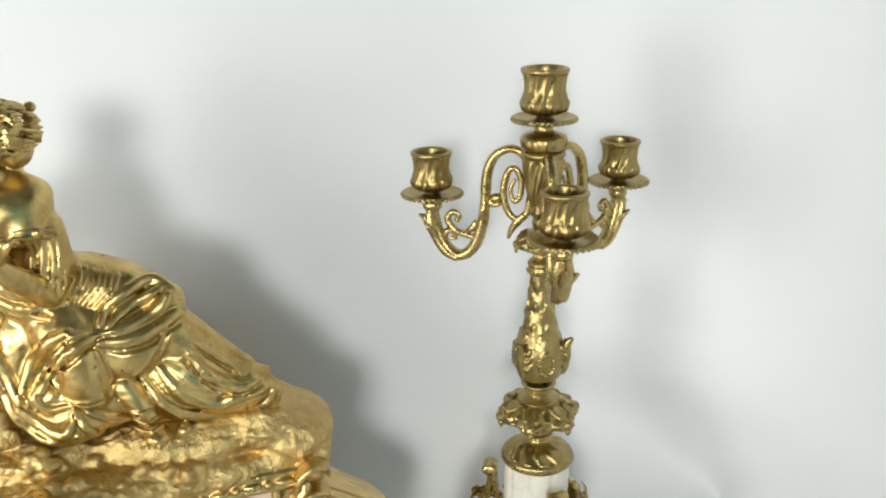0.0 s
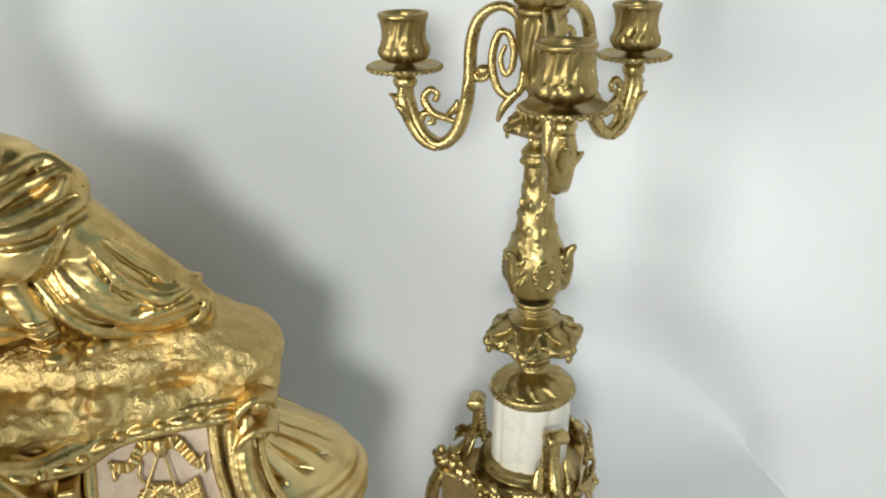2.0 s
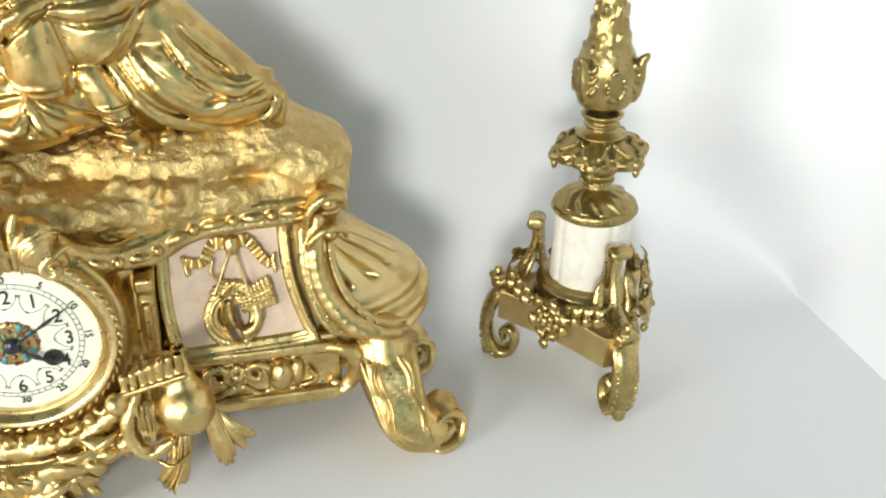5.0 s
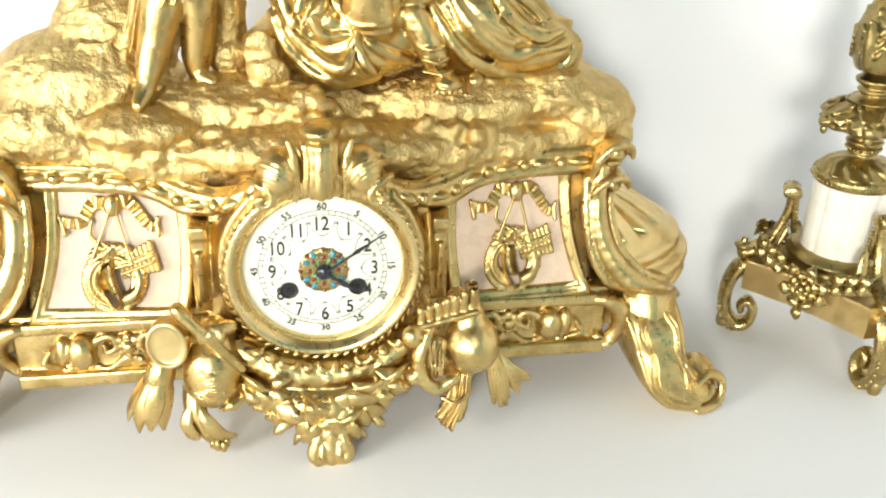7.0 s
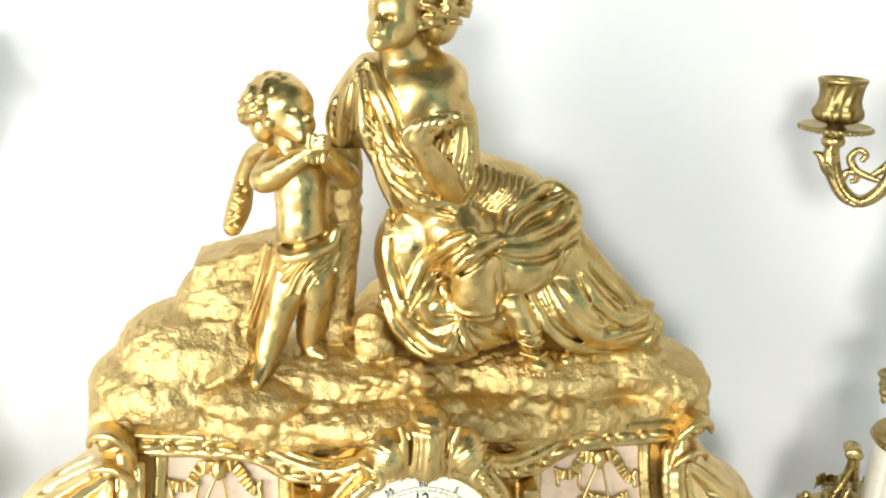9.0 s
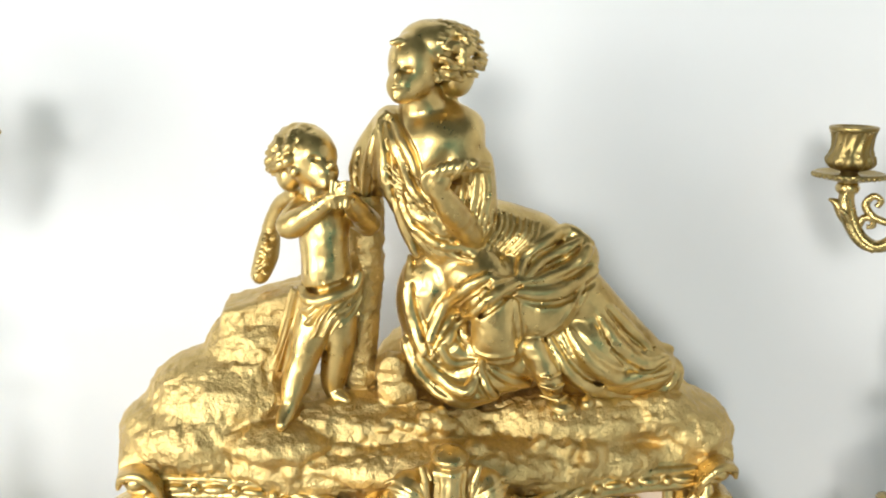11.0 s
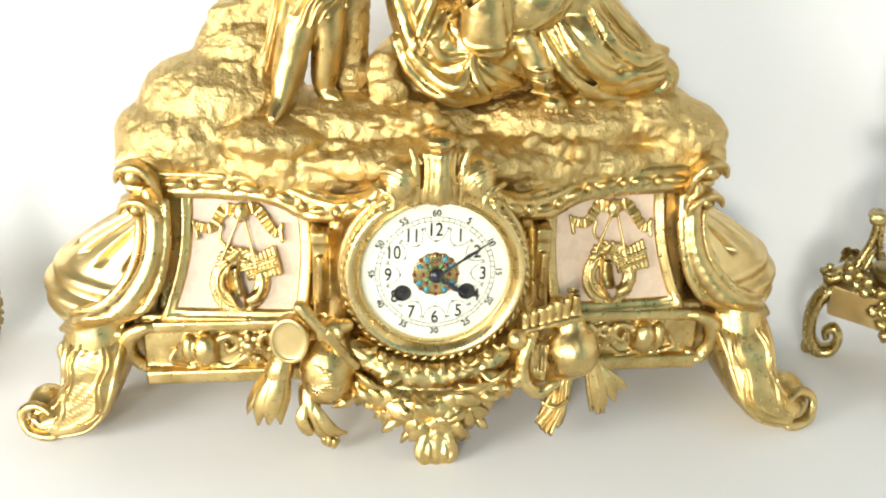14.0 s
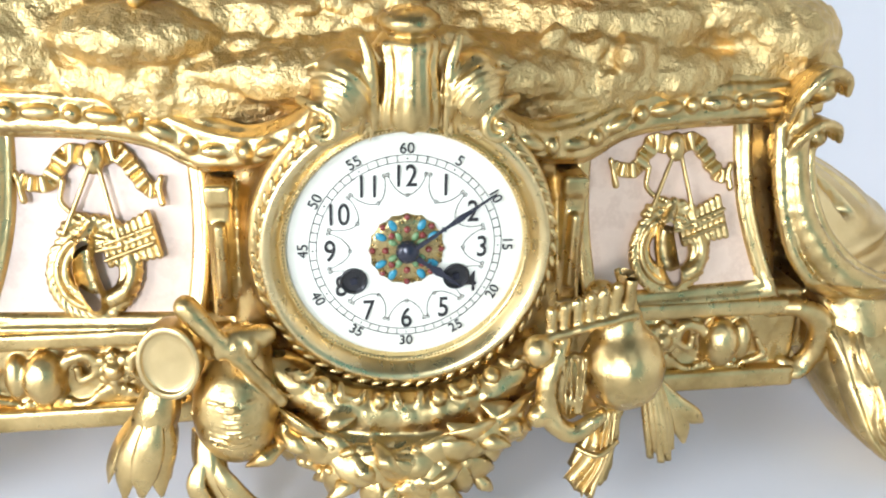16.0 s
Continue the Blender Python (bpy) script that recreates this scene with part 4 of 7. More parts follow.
# ---- dial ----
dial_turn = pose(0, 0, DIAL_Z, 90)      # local x right, y up, z towards the viewer
dial = part("dial", lathe(smooth_profile([(0.0001, 0.0002), (0.020, 0.0002), (0.040, -0.0012), (0.0475, -0.0024), (0.0475, -0.006)], 5), 96), ENAMEL, clock, "white enamel dial with black numerals")
dial.matrix_basis = pose(0, 0.0075, DIAL_Z, 90)


def dial_z(r):
    return 0.0004 + float(np.interp(r, (0, 0.020, 0.040, 0.0475), (0.0002, 0.0002, -0.0012, -0.0024)))


def on_dial(r, clockwise, turn=0.0):
    a = math.radians(90 - clockwise)
    return Matrix.Translation((r * math.cos(a), r * math.sin(a), dial_z(r))) @ Matrix.Rotation(math.radians(turn), 4, "Z")


for h in range(1, 13):
    writing(str(h), 0.0122, on_dial(DIAL_R * 0.632, h * 30) @ Matrix.Diagonal((0.80, 1.0, 1, 1)), INK, dial, "hour_numeral", bold=0.00006)
for k in range(1, 13):
    a = k * 30
    flip = 180 if 100 < a < 260 else 0
    writing(str(k * 5), 0.0058, on_dial(DIAL_R * 0.855, a, -a + flip), INK, dial, "minute_numeral")


def ring_mesh(r0, r1, z, seg=120, high=0.0002):
    verts, faces = [], []
    for k in range(seg):
        a = 2 * math.pi * k / seg
        for r, dz in ((r0, 0), (r0, high), (r1, high), (r1, 0)):
            verts.append((r * math.cos(a), r * math.sin(a), z + dz))
    for k in range(seg):
        b = (k + 1) % seg
        for i in range(3):
            faces.append((k * 4 + i, k * 4 + i + 1, b * 4 + i + 1, b * 4 + i))
    return mesh("ring", verts, [f[::-1] for f in faces], False)


for q in (0.742, 0.800):
    r = DIAL_R * q
    part("minute_ring", ring_mesh(r - 0.00012, r + 0.00012, dial_z(r) - 0.0003), INK, dial)
TICK = box((-0.00011, DIAL_R * 0.742, -0.0002), (0.00011, DIAL_R * 0.800, 0.00012))
DOT = mesh("dot", *ball((0, DIAL_R * 0.771, 0), (0.00035, 0.00035, 0.0002), 4, 8))
for k in range(60):
    t = part("minute_mark", DOT if k % 5 == 0 else TICK, INK, dial)
    t.matrix_basis = Matrix.Translation((0, 0, dial_z(DIAL_R * 0.77))) @ Matrix.Rotation(radians(-6 * k), 4, "Z")


def festoon():
    """Thin painted swag between two hours, with three blossoms."""
    pts = []
    for t in np.linspace(-90, 90, 15):
        r = DIAL_R * (0.665 - 0.195 * math.cos(radians(t)))
        a = radians(13.6 * math.sin(radians(t)))
        pts.append((r * math.sin(a), r * math.cos(a), dial_z(r) - 0.0001))
    items = [sweep(pts, [0.00012, 0.00016, 0.00012], 2, 5, up=(0, 0, 1))]
    for t, q in ((-13.6, 0.66), (13.6, 0.66), (0.0, 0.47)):
        r = DIAL_R * q
        a = math.radians(t)
        for i in range(6):
            b = i * math.pi / 3
            items.append(ball((r * math.sin(a) + 0.0007 * math.cos(b), r * math.cos(a) + 0.0007 * math.sin(b), dial_z(r)), (0.00028, 0.00028, 0.0001), 3, 6))
    return join(*items)


FESTOON = festoon()
for h in range(12):
    f = part("festoon", FESTOON, INK, dial)
    f.matrix_basis = Matrix.Rotation(radians(-30 * h), 4, "Z")


def medallion():
    r0 = DIAL_R * 0.31
    base = part("medallion", lathe([(0.0001, 0.0013), (r0 * 0.8, 0.0012), (r0, 0.0004), (r0, -0.001)], 48, lambda a, z, r: r * (1 + 0.035 * math.cos(16 * a))), BRIGHT, dial, "enamelled floral medallion in gilt filigree")
    rnd = random.Random(4)
    beads = []
    for i in range(150):
        r, a = r0 * (0.25 + 0.72 * math.sqrt(rnd.random())), rnd.random() * 6.283
        beads.append(ball((r * math.cos(a), r * math.sin(a), 0.0012), (0.0005, 0.0005, 0.0006), 4, 6))
    part("filigree", join(*beads), BRIGHT, base)
    petal = mesh("petal", *ball((r0 * 0.80, 0, 0.0013), (0.0026, 0.0016, 0.0009), 6, 10))
    leaf = mesh("leaf", *ball((r0 * 0.44, 0, 0.0014), (0.0021, 0.0013, 0.0009), 6, 10))
    stone_big = mesh("garnet", *ball((r0 * 0.92, 0, 0.0011), (0.0013, 0.0013, 0.0011), 6, 10))
    stone_in = mesh("garnet", *ball((r0 * 0.58, 0, 0.0014), (0.0014, 0.0014, 0.0012), 6, 10))
    for k in range(4):
        for s in (-20, 20):
            part("petal", petal, BLUE, base).matrix_basis = Matrix.Rotation(radians(90 * k + 45 + 0.8 * s), 4, "Z")
            part("leaf", leaf, GREEN, base).matrix_basis = Matrix.Rotation(radians(90 * k + 45 + 0.75 * s), 4, "Z")
        for s in (0, 45):
            part("garnet", stone_big, RED, base).matrix_basis = Matrix.Rotation(radians(90 * k + s), 4, "Z")
            part("garnet", stone_in, RED, base).matrix_basis = Matrix.Rotation(radians(90 * k + s), 4, "Z")


medallion()


def flat_shape(points, z0, z1):
    n = len(points)
    verts = [(x, y, z0) for x, y in points] + [(x, y, z1) for x, y in points]
    faces = [list(range(n))[::-1], list(range(n, 2 * n))] + [(i, (i + 1) % n, n + (i + 1) % n, n + i) for i in range(n)]
    return mesh("flat", verts, faces, False)


def hand_shape(length, wide, knot):
    half = [(-0.2 * length * 0.3, wide * 0.6), (0.15, wide * 0.9), (0.30, wide * 0.55), (knot - 0.03, wide * 0.5), (knot - 0.015, wide * 1.3), (knot, wide * 0.55), (knot + 0.06, wide * 0.7), (knot + 0.16, wide * 1.25), (knot + 0.30, wide * 0.6), (0.96, wide * 0.25), (1.0, wide * 0.12)]
    half = [(max(x, 0.0) * length, w) for x, w in half]
    return flat_shape([(w, y) for y, w in half] + [(-w, y) for y, w in reversed(half)], 0.0, 0.0006)


minute_hand = part("minute_hand", hand_shape(DIAL_R * 0.88, 0.00105, 0.42), BLUED, dial, "blued steel minute hand")
minute_hand.matrix_basis = Matrix.Translation((0, 0, 0.0052)) @ Matrix.Rotation(radians(-55.3), 4, "Z")
hour_hand = part("hour_hand", hand_shape(DIAL_R * 0.55, 0.0015, 0.40), BLUED, dial, "blued steel hour hand")
hour_hand.matrix_basis = Matrix.Translation((0, 0, 0.0038)) @ Matrix.Rotation(radians(-125.5), 4, "Z")
part("hub", lathe(smooth_profile([(0.0040, 0.001), (0.0046, 0.003), (0.0040, 0.0056), (0.0018, 0.0068), (0.0001, 0.0072)], 4), 32), BLUED, dial, "polished dark steel hub of the dial")
for x, y in ((-0.443, -0.268), (0.418, -0.258)):
    w = part("winding_hole", lathe(smooth_profile([(0.0053, 0.0), (0.0054, 0.0010), (0.0048, 0.0013), (0.0043, 0.0009), (0.0042, 0.0003), (0.0001, 0.0003)], 3), 40), BLACK, dial, "dark winding hole with its square arbor")
    w.matrix_basis = Matrix.Translation((x * DIAL_R, y * DIAL_R, dial_z(0.024) - 0.0002))
    part("arbor", box((-0.0013, -0.0013, 0.0), (0.0013, 0.0013, 0.0014), 0.0002), BLUED, w).matrix_basis = Matrix.Rotation(radians(12), 4, "Z")
mark = part("bezel_catch", join(ball((0, 0, 0), (0.0011, 0.0011, 0.0012)), ball((0, 0.003, 0.0006), (0.0012, 0.0012, 0.0012))), BLUED, dial, "small blued screw at the top of the bezel")
mark.matrix_basis = Matrix.Translation((0, 0.0492, 0.0052))

bezel = part("bezel", lathe(smooth_profile([(0.0463, -0.002), (0.0466, 0.0010), (0.0478, 0.0016), (0.0486, 0.0008), (0.0502, 0.0030), (0.0522, 0.0054), (0.0545, 0.0062), (0.0562, 0.0050), (0.0570, 0.0020), (0.0570, -0.008)], 5), 128, closed=False), BURNISHED, clock, "polished gilt bezel with a leaf border")
bezel.matrix_basis = pose(0, 0.0075, DIAL_Z, 90)
rim = []
for k in range(190):
    a = 2 * math.pi * k / 190
    rim.append(ball((0.0474 * math.cos(a), 0.0474 * math.sin(a), 0.0017), 0.00055, 4, 6))
part("bead_border", join(*rim), BRIGHT, bezel)
leaves = []
for k in range(60):
    a = 2 * math.pi * k / 60
    for s in (-1, 1):
        turn = Matrix.Rotation(a + math.pi / 2 + s * 0.42, 3, "Z")
        leaves.append(ball((0.0566 * math.cos(a) + s * 0.0009 * math.cos(a), 0.0566 * math.sin(a) + s * 0.0009 * math.sin(a), 0.0044), (0.0032, 0.0011, 0.0009), 5, 8, turn))
part("leaf_border", join(*leaves), GILT, bezel)


def garland():
    """Laurel swag with berries under the dial, and the leaf foot that reaches the table."""
    c = Clay((-0.066, -0.020, -0.001), (0.066, 0.040, 0.084), 0.0009)
    rnd = random.Random(7)
    c.line([(-0.06, 0.022, 0.062), (-0.04, 0.012, 0.050), (0.0, 0.006, 0.042), (0.04, 0.012, 0.050), (0.06, 0.022, 0.062)], [0.006, 0.010, 0.012, 0.010, 0.006], 0.003)
    for i in range(40):
        t = -1 + 2 * (i + 0.5) / 40
        x = 0.056 * t
        z = 0.044 + 0.018 * t * t + rnd.uniform(-0.010, 0.010)
        y = 0.002 + 0.014 * t * t + rnd.uniform(-0.007, 0.003)
        s = 1 if x > 0 else -1
        d = np.array((s * rnd.uniform(0.2, 1.0) * (-1 if rnd.random() < 0.75 else 1), rnd.uniform(-0.5, 0.1), rnd.uniform(-0.9, 0.3)))
        d /= np.linalg.norm(d)
        l = rnd.uniform(0.013, 0.020)
        a = np.array((x, y, z))
        c.line([a, a + d * l * 0.5 + (0, -0.002, 0), a + d * l], [0.0016, 0.0044, 0.0008], 0.0006)
    for i in range(40):
        t = rnd.uniform(-0.95, 0.95)
        c.ell((0.054 * t, -0.007 + 0.014 * t * t + rnd.uniform(-0.002, 0.002), 0.044 + 0.017 * t * t + rnd.uniform(-0.010, 0.010)), (0.0022,) * 3, 0.0005)
    c.line([(-0.052, 0.020, 0.076), (-0.030, 0.014, 0.064), (0.0, 0.012, 0.058), (0.030, 0.014, 0.064), (0.052, 0.020, 0.076)], [0.009] * 2, 0.004)
    # flower cluster and scrolling leaf foot
    for i in range(14):
        a = rnd.uniform(0, 6.28)
        r = rnd.uniform(0, 0.009)
        c.ell((r * math.cos(a), -0.011 + 0.2 * r, 0.033 + r * math.sin(a)), (0.0030,) * 3, 0.0006)
    for s in (-1, 1):
        c.line([(s * 0.003, -0.006, 0.028), (s * 0.0080, -0.010, 0.021), (s * 0.0105, -0.012, 0.011), (s * 0.0085, -0.013, 0.005), (s * 0.004, -0.012, 0.0035)], [0.0036, 0.0038, 0.0040, 0.0036, 0.0028], 0.0008)
        c.line([(s * 0.012, -0.006, 0.026), (s * 0.018, -0.006, 0.022), (s * 0.022, -0.005, 0.014)], [0.002, 0.0028, 0.001], 0.001)
        c.line([(s * 0.024, 0.0, 0.034), (s * 0.030, -0.003, 0.027), (s * 0.034, -0.001, 0.021)], [0.002, 0.0030, 0.001], 0.001)
    c.line([(0, -0.008, 0.028), (0, -0.011, 0.014), (0, -0.013, 0.0042)], [0.004, 0.0046, 0.0036], 0.002)
    c.ell((0, -0.006, 0.0120), (0.0095, 0.0070, 0.0095), 0.003)
    for x in (-0.0045, 0.0045):
        c.line([(x, -0.0120, 0.020), (x * 1.2, -0.0155, 0.011), (x, -0.0150, 0.0042)], [0.0016, 0.0020, 0.0016], 0.0006)
    # band of scrolls hugging the bezel
    for i in range(-6, 7):
        a = math.radians(270 + i * 11)
        x, z = 0.062 * math.cos(a), DIAL_Z + 0.062 * math.sin(a)
        if i % 2:
            c.ell((x, 0.007, z), (0.0036, 0.0040, 0.0036), 0.0006)
        else:
            for g in (-1, 1):
                o = a + g * 0.085
                c.line([(0.0595 * math.cos(o), 0.008, DIAL_Z + 0.0595 * math.sin(o)), (0.0625 * math.cos(o - g * 0.02), 0.006, DIAL_Z + 0.0625 * math.sin(o - g * 0.02)), (0.0650 * math.cos(o - g * 0.05), 0.007, DIAL_Z + 0.0650 * math.sin(o - g * 0.05)), (0.0630 * math.cos(o - g * 0.07), 0.006, DIAL_Z + 0.0630 * math.sin(o - g * 0.07))], [0.0014, 0.0019, 0.0018, 0.0014], 0.0006)
    c.rough(0.0005, 0.004)
    me = c.skin()
    for v in me.vertices:
        v.co.y -= 0.010
        v.co.z += (LEVEL - 0.001) * min(1.0, max(0.0, (0.056 - v.co.z) / 0.052))
    return me


part("laurel_garland", garland(), GILT, clock, "gilt laurel garland with berries and a leaf foot")
# broad laurel leaves laid over the swag
LEAF = mesh("leaf", *sweep([(0, 0, 0), (0.006, 0, 0.0012), (0.012, 0, 0.0008), (0.0185, 0, -0.0022)], [0.0010, 0.0046, 0.0042, 0.0004], 5, 10, 0.34, (0, 0, 1), lambda a, t: 1 - 0.14 * max(0.0, math.sin(a)) ** 10))
leaf_rnd = random.Random(23)
for i in range(22):
    t = -1 + 2 * (i + 0.5) / 22
    row = i % 3 - 1
    x, z, y = 0.055 * t, 0.045 + 0.017 * t * t - 0.0065 * row, -0.0165 + 0.016 * t * t - 0.002 * (row == 0)
    inward = 180 if t > 0 else 0
    tip = inward + (1 if t > 0 else -1) * (-28 * row - 18 * t) + leaf_rnd.uniform(-16, 16)
    part("laurel_leaf", LEAF, GILT, clock).matrix_basis = pose(x, y, z, 90, 0, 26 * t) @ Matrix.Rotation(radians(tip), 4, "Z") @ Matrix.Rotation(radians(leaf_rnd.uniform(-30, 30)), 4, "X") @ Matrix.Scale(leaf_rnd.uniform(1.1, 1.55), 4)
for i in range(14):
    t = -1 + 2 * (i + 0.5) / 14
    row = i % 2
    x, z, y = 0.030 * t, 0.046 - 0.010 * row * (1 - abs(t)) + 0.010 * t * t, -0.0185 + 0.010 * t * t - 0.002 * row
    part("laurel_leaf", LEAF, GILT, clock).matrix_basis = pose(x, y, z, 90, 0, 30 * t) @ Matrix.Rotation(radians(-90 + 55 * t + leaf_rnd.uniform(-24, 24)), 4, "Z") @ Matrix.Rotation(radians(leaf_rnd.uniform(-35, 35)), 4, "X") @ Matrix.Scale(leaf_rnd.uniform(1.0, 1.4), 4)
for i in range(10):
    s = -1 if i % 2 else 1
    k = i // 2
    part("laurel_leaf", LEAF, GILT, clock).matrix_basis = pose(s * (0.046 + 0.003 * (k % 2)), 0.006 + 0.002 * k, 0.050 + 0.0055 * k, 90, 0, s * 30) @ Matrix.Rotation(radians(-90 + s * (20 + 24 * k) + leaf_rnd.uniform(-12, 12)), 4, "Z")
# plain apron boards behind the garland
for s in (-1, 1):
    bm = bmesh.new()
    vs = [bm.verts.new(p) for p in ((s * 0.014, 0.006, 0.016), (s * 0.060, 0.030, 0.030), (s * 0.060, 0.030, 0.046), (s * 0.014, 0.006, 0.046))]
    vs += [bm.verts.new((v.co.x, v.co.y + 0.02, v.co.z)) for v in vs]
    for f in ((0, 1, 2, 3), (7, 6, 5, 4), (0, 4, 5, 1), (1, 5, 6, 2), (2, 6, 7, 3), (3, 7, 4, 0)):
        bm.faces.new([vs[i] for i in f])
    bmesh.ops.recalc_face_normals(bm, faces=bm.faces)
    part("apron_board", bm, SATIN, clock)


def trophies_left():
    """Tambourine, lute, flute and tassels hung beside the dial."""
    disc = part("tambourine", lathe(smooth_profile([(0.0001, 0.0), (0.0105, 0.0), (0.0112, 0.0016), (0.0128, 0.0016), (0.0135, 0.0), (0.0130, -0.010), (0.011, -0.012)], 3), 40), SATIN, clock, "smooth oval tambourine in satin gilt")
    disc.matrix_basis = pose(-0.0905, -0.008, 0.0925, 88, 0, -8) @ Matrix.Diagonal((0.88, 1.12, 1, 1))
    c = Clay((-0.112, -0.022, 0.028), (-0.044, 0.036, 0.122), 0.0009)
    c.line([(-0.066, 0.012, 0.085), (-0.068, 0.004, 0.070), (-0.068, 0.003, 0.056)], [0.012, 0.016, 0.013], 0.003)
    c.ell((-0.068, 0.000, 0.064), (0.0165, 0.014, 0.021), 0.003)
    for i in range(9):
        z = 0.076 - 0.0022 * i
        c.line([(-0.0775, -0.0100 - 0.0003 * i, z), (-0.0680, -0.0142 - 0.0002 * i, z - 0.001), (-0.0585, -0.0100 - 0.0003 * i, z)], [0.0005] * 2, 0.0004)
    for i in range(5):
        r = 0.0105 + 0.0016 * i
        c.line([(-0.068 - r, -0.006 + 0.0006 * i, 0.068), (-0.068 - 0.6 * r, -0.010 + 0.0010 * i, 0.068 - 0.85 * r), (-0.068, -0.011 + 0.0012 * i, 0.068 - 1.15 * r), (-0.068 + 0.6 * r, -0.010 + 0.001 * i, 0.068 - 0.85 * r), (-0.068 + r, -0.006 + 0.0006 * i, 0.068)], [0.0007] * 2, 0.0004)
    c.line([(-0.083, -0.004, 0.113), (-0.074, -0.006, 0.102), (-0.062, -0.007, 0.088), (-0.050, -0.006, 0.072)], [0.0046, 0.0036, 0.0028, 0.0024], 0.0012)
    c.line([(-0.076, -0.002, 0.094), (-0.064, -0.003, 0.098), (-0.055, 0.0, 0.098)], [0.004, 0.005, 0.004], 0.0015)
    for x in (-0.072, -0.066, -0.060):
        c.ell((x, -0.007, 0.096), (0.0028, 0.003, 0.0045), 0.0007)
    c.rough(0.0002, 0.005)
    part("lute_trophy", c.skin(), GILT, clock, "gilt trophy of lute, flute and hanging cloth")
    # hanging flower: pointed petals round a bud
    items = [sweep([(-0.0935, 0.000, 0.082), (-0.0975, -0.002, 0.070), (-0.1010, -0.003, 0.058)], [0.0050, 0.0085, 0.0075], seg=14, ring=lambda a, t: 1 + 0.06 * math.cos(7 * a))]
    for x, y, l in ((-0.0130, 0.000, 0.0), (-0.0065, -0.0070, 0.003), (0.0005, -0.0090, 0.0005), (0.0065, -0.0065, 0.003), (0.0085, 0.001, 0.001)):
        items.append(sweep([(-0.0975 + 0.3 * x, -0.002 + 0.6 * y, 0.072), (-0.1005 + 0.80 * x, -0.003 + y, 0.058), (-0.1040 + 1.0 * x, -0.003 + 1.05 * y, 0.046), (-0.1050 + 1.10 * x, -0.003 + 1.15 * y, 0.0375 - l)], [0.0026, 0.0056, 0.0052, 0.0008], seg=10, wide=0.34, up=(x, y - 0.004, 0.001)))
    items.append(ball((-0.1055, -0.010, 0.0400), (0.0022, 0.0022, 0.0060)))
    part("hanging_flower", join(*items), GILT, clock, "gilt hanging tulip flower")
    # drooping leaf stem that ends in a small blossom
    items = [sweep([(-0.0800, 0.004, 0.056), (-0.0795, -0.002, 0.042), (-0.0745, -0.005, 0.029), (-0.0685, -0.005, 0.0215)], [0.0060, 0.0066, 0.0050, 0.0045], seg=16, ring=lambda a, t: 1 + 0.10 * math.cos(6 * a + 4 * t))]
    for d in (-1, 1):
        items.append(sweep([(-0.0800, -0.004, 0.050), (-0.0790 + 0.006 * d, -0.009, 0.038), (-0.0735 + 0.008 * d, -0.009, 0.027), (-0.0690 + 0.0125 * d, -0.006, 0.0250 - 0.002 * d)], [0.0014, 0.0040, 0.0042, 0.0012], seg=10, wide=0.4, up=(0.3 * d, -1, 0)))
    for i in range(7):
        g = 2 * math.pi * i / 7
        items.append(ball((-0.0672 + 0.0040 * math.cos(g), -0.0060 + 0.0030 * math.sin(g), 0.0185 + 0.0012 * math.sin(2 * g)), (0.0025, 0.0025, 0.0042)))
    items.append(ball((-0.0660, -0.0070, 0.0175), (0.0036, 0.0034, 0.0040)))
    part("leaf_stem", join(*items), GILT, clock, "gilt drooping leaf with a small blossom")


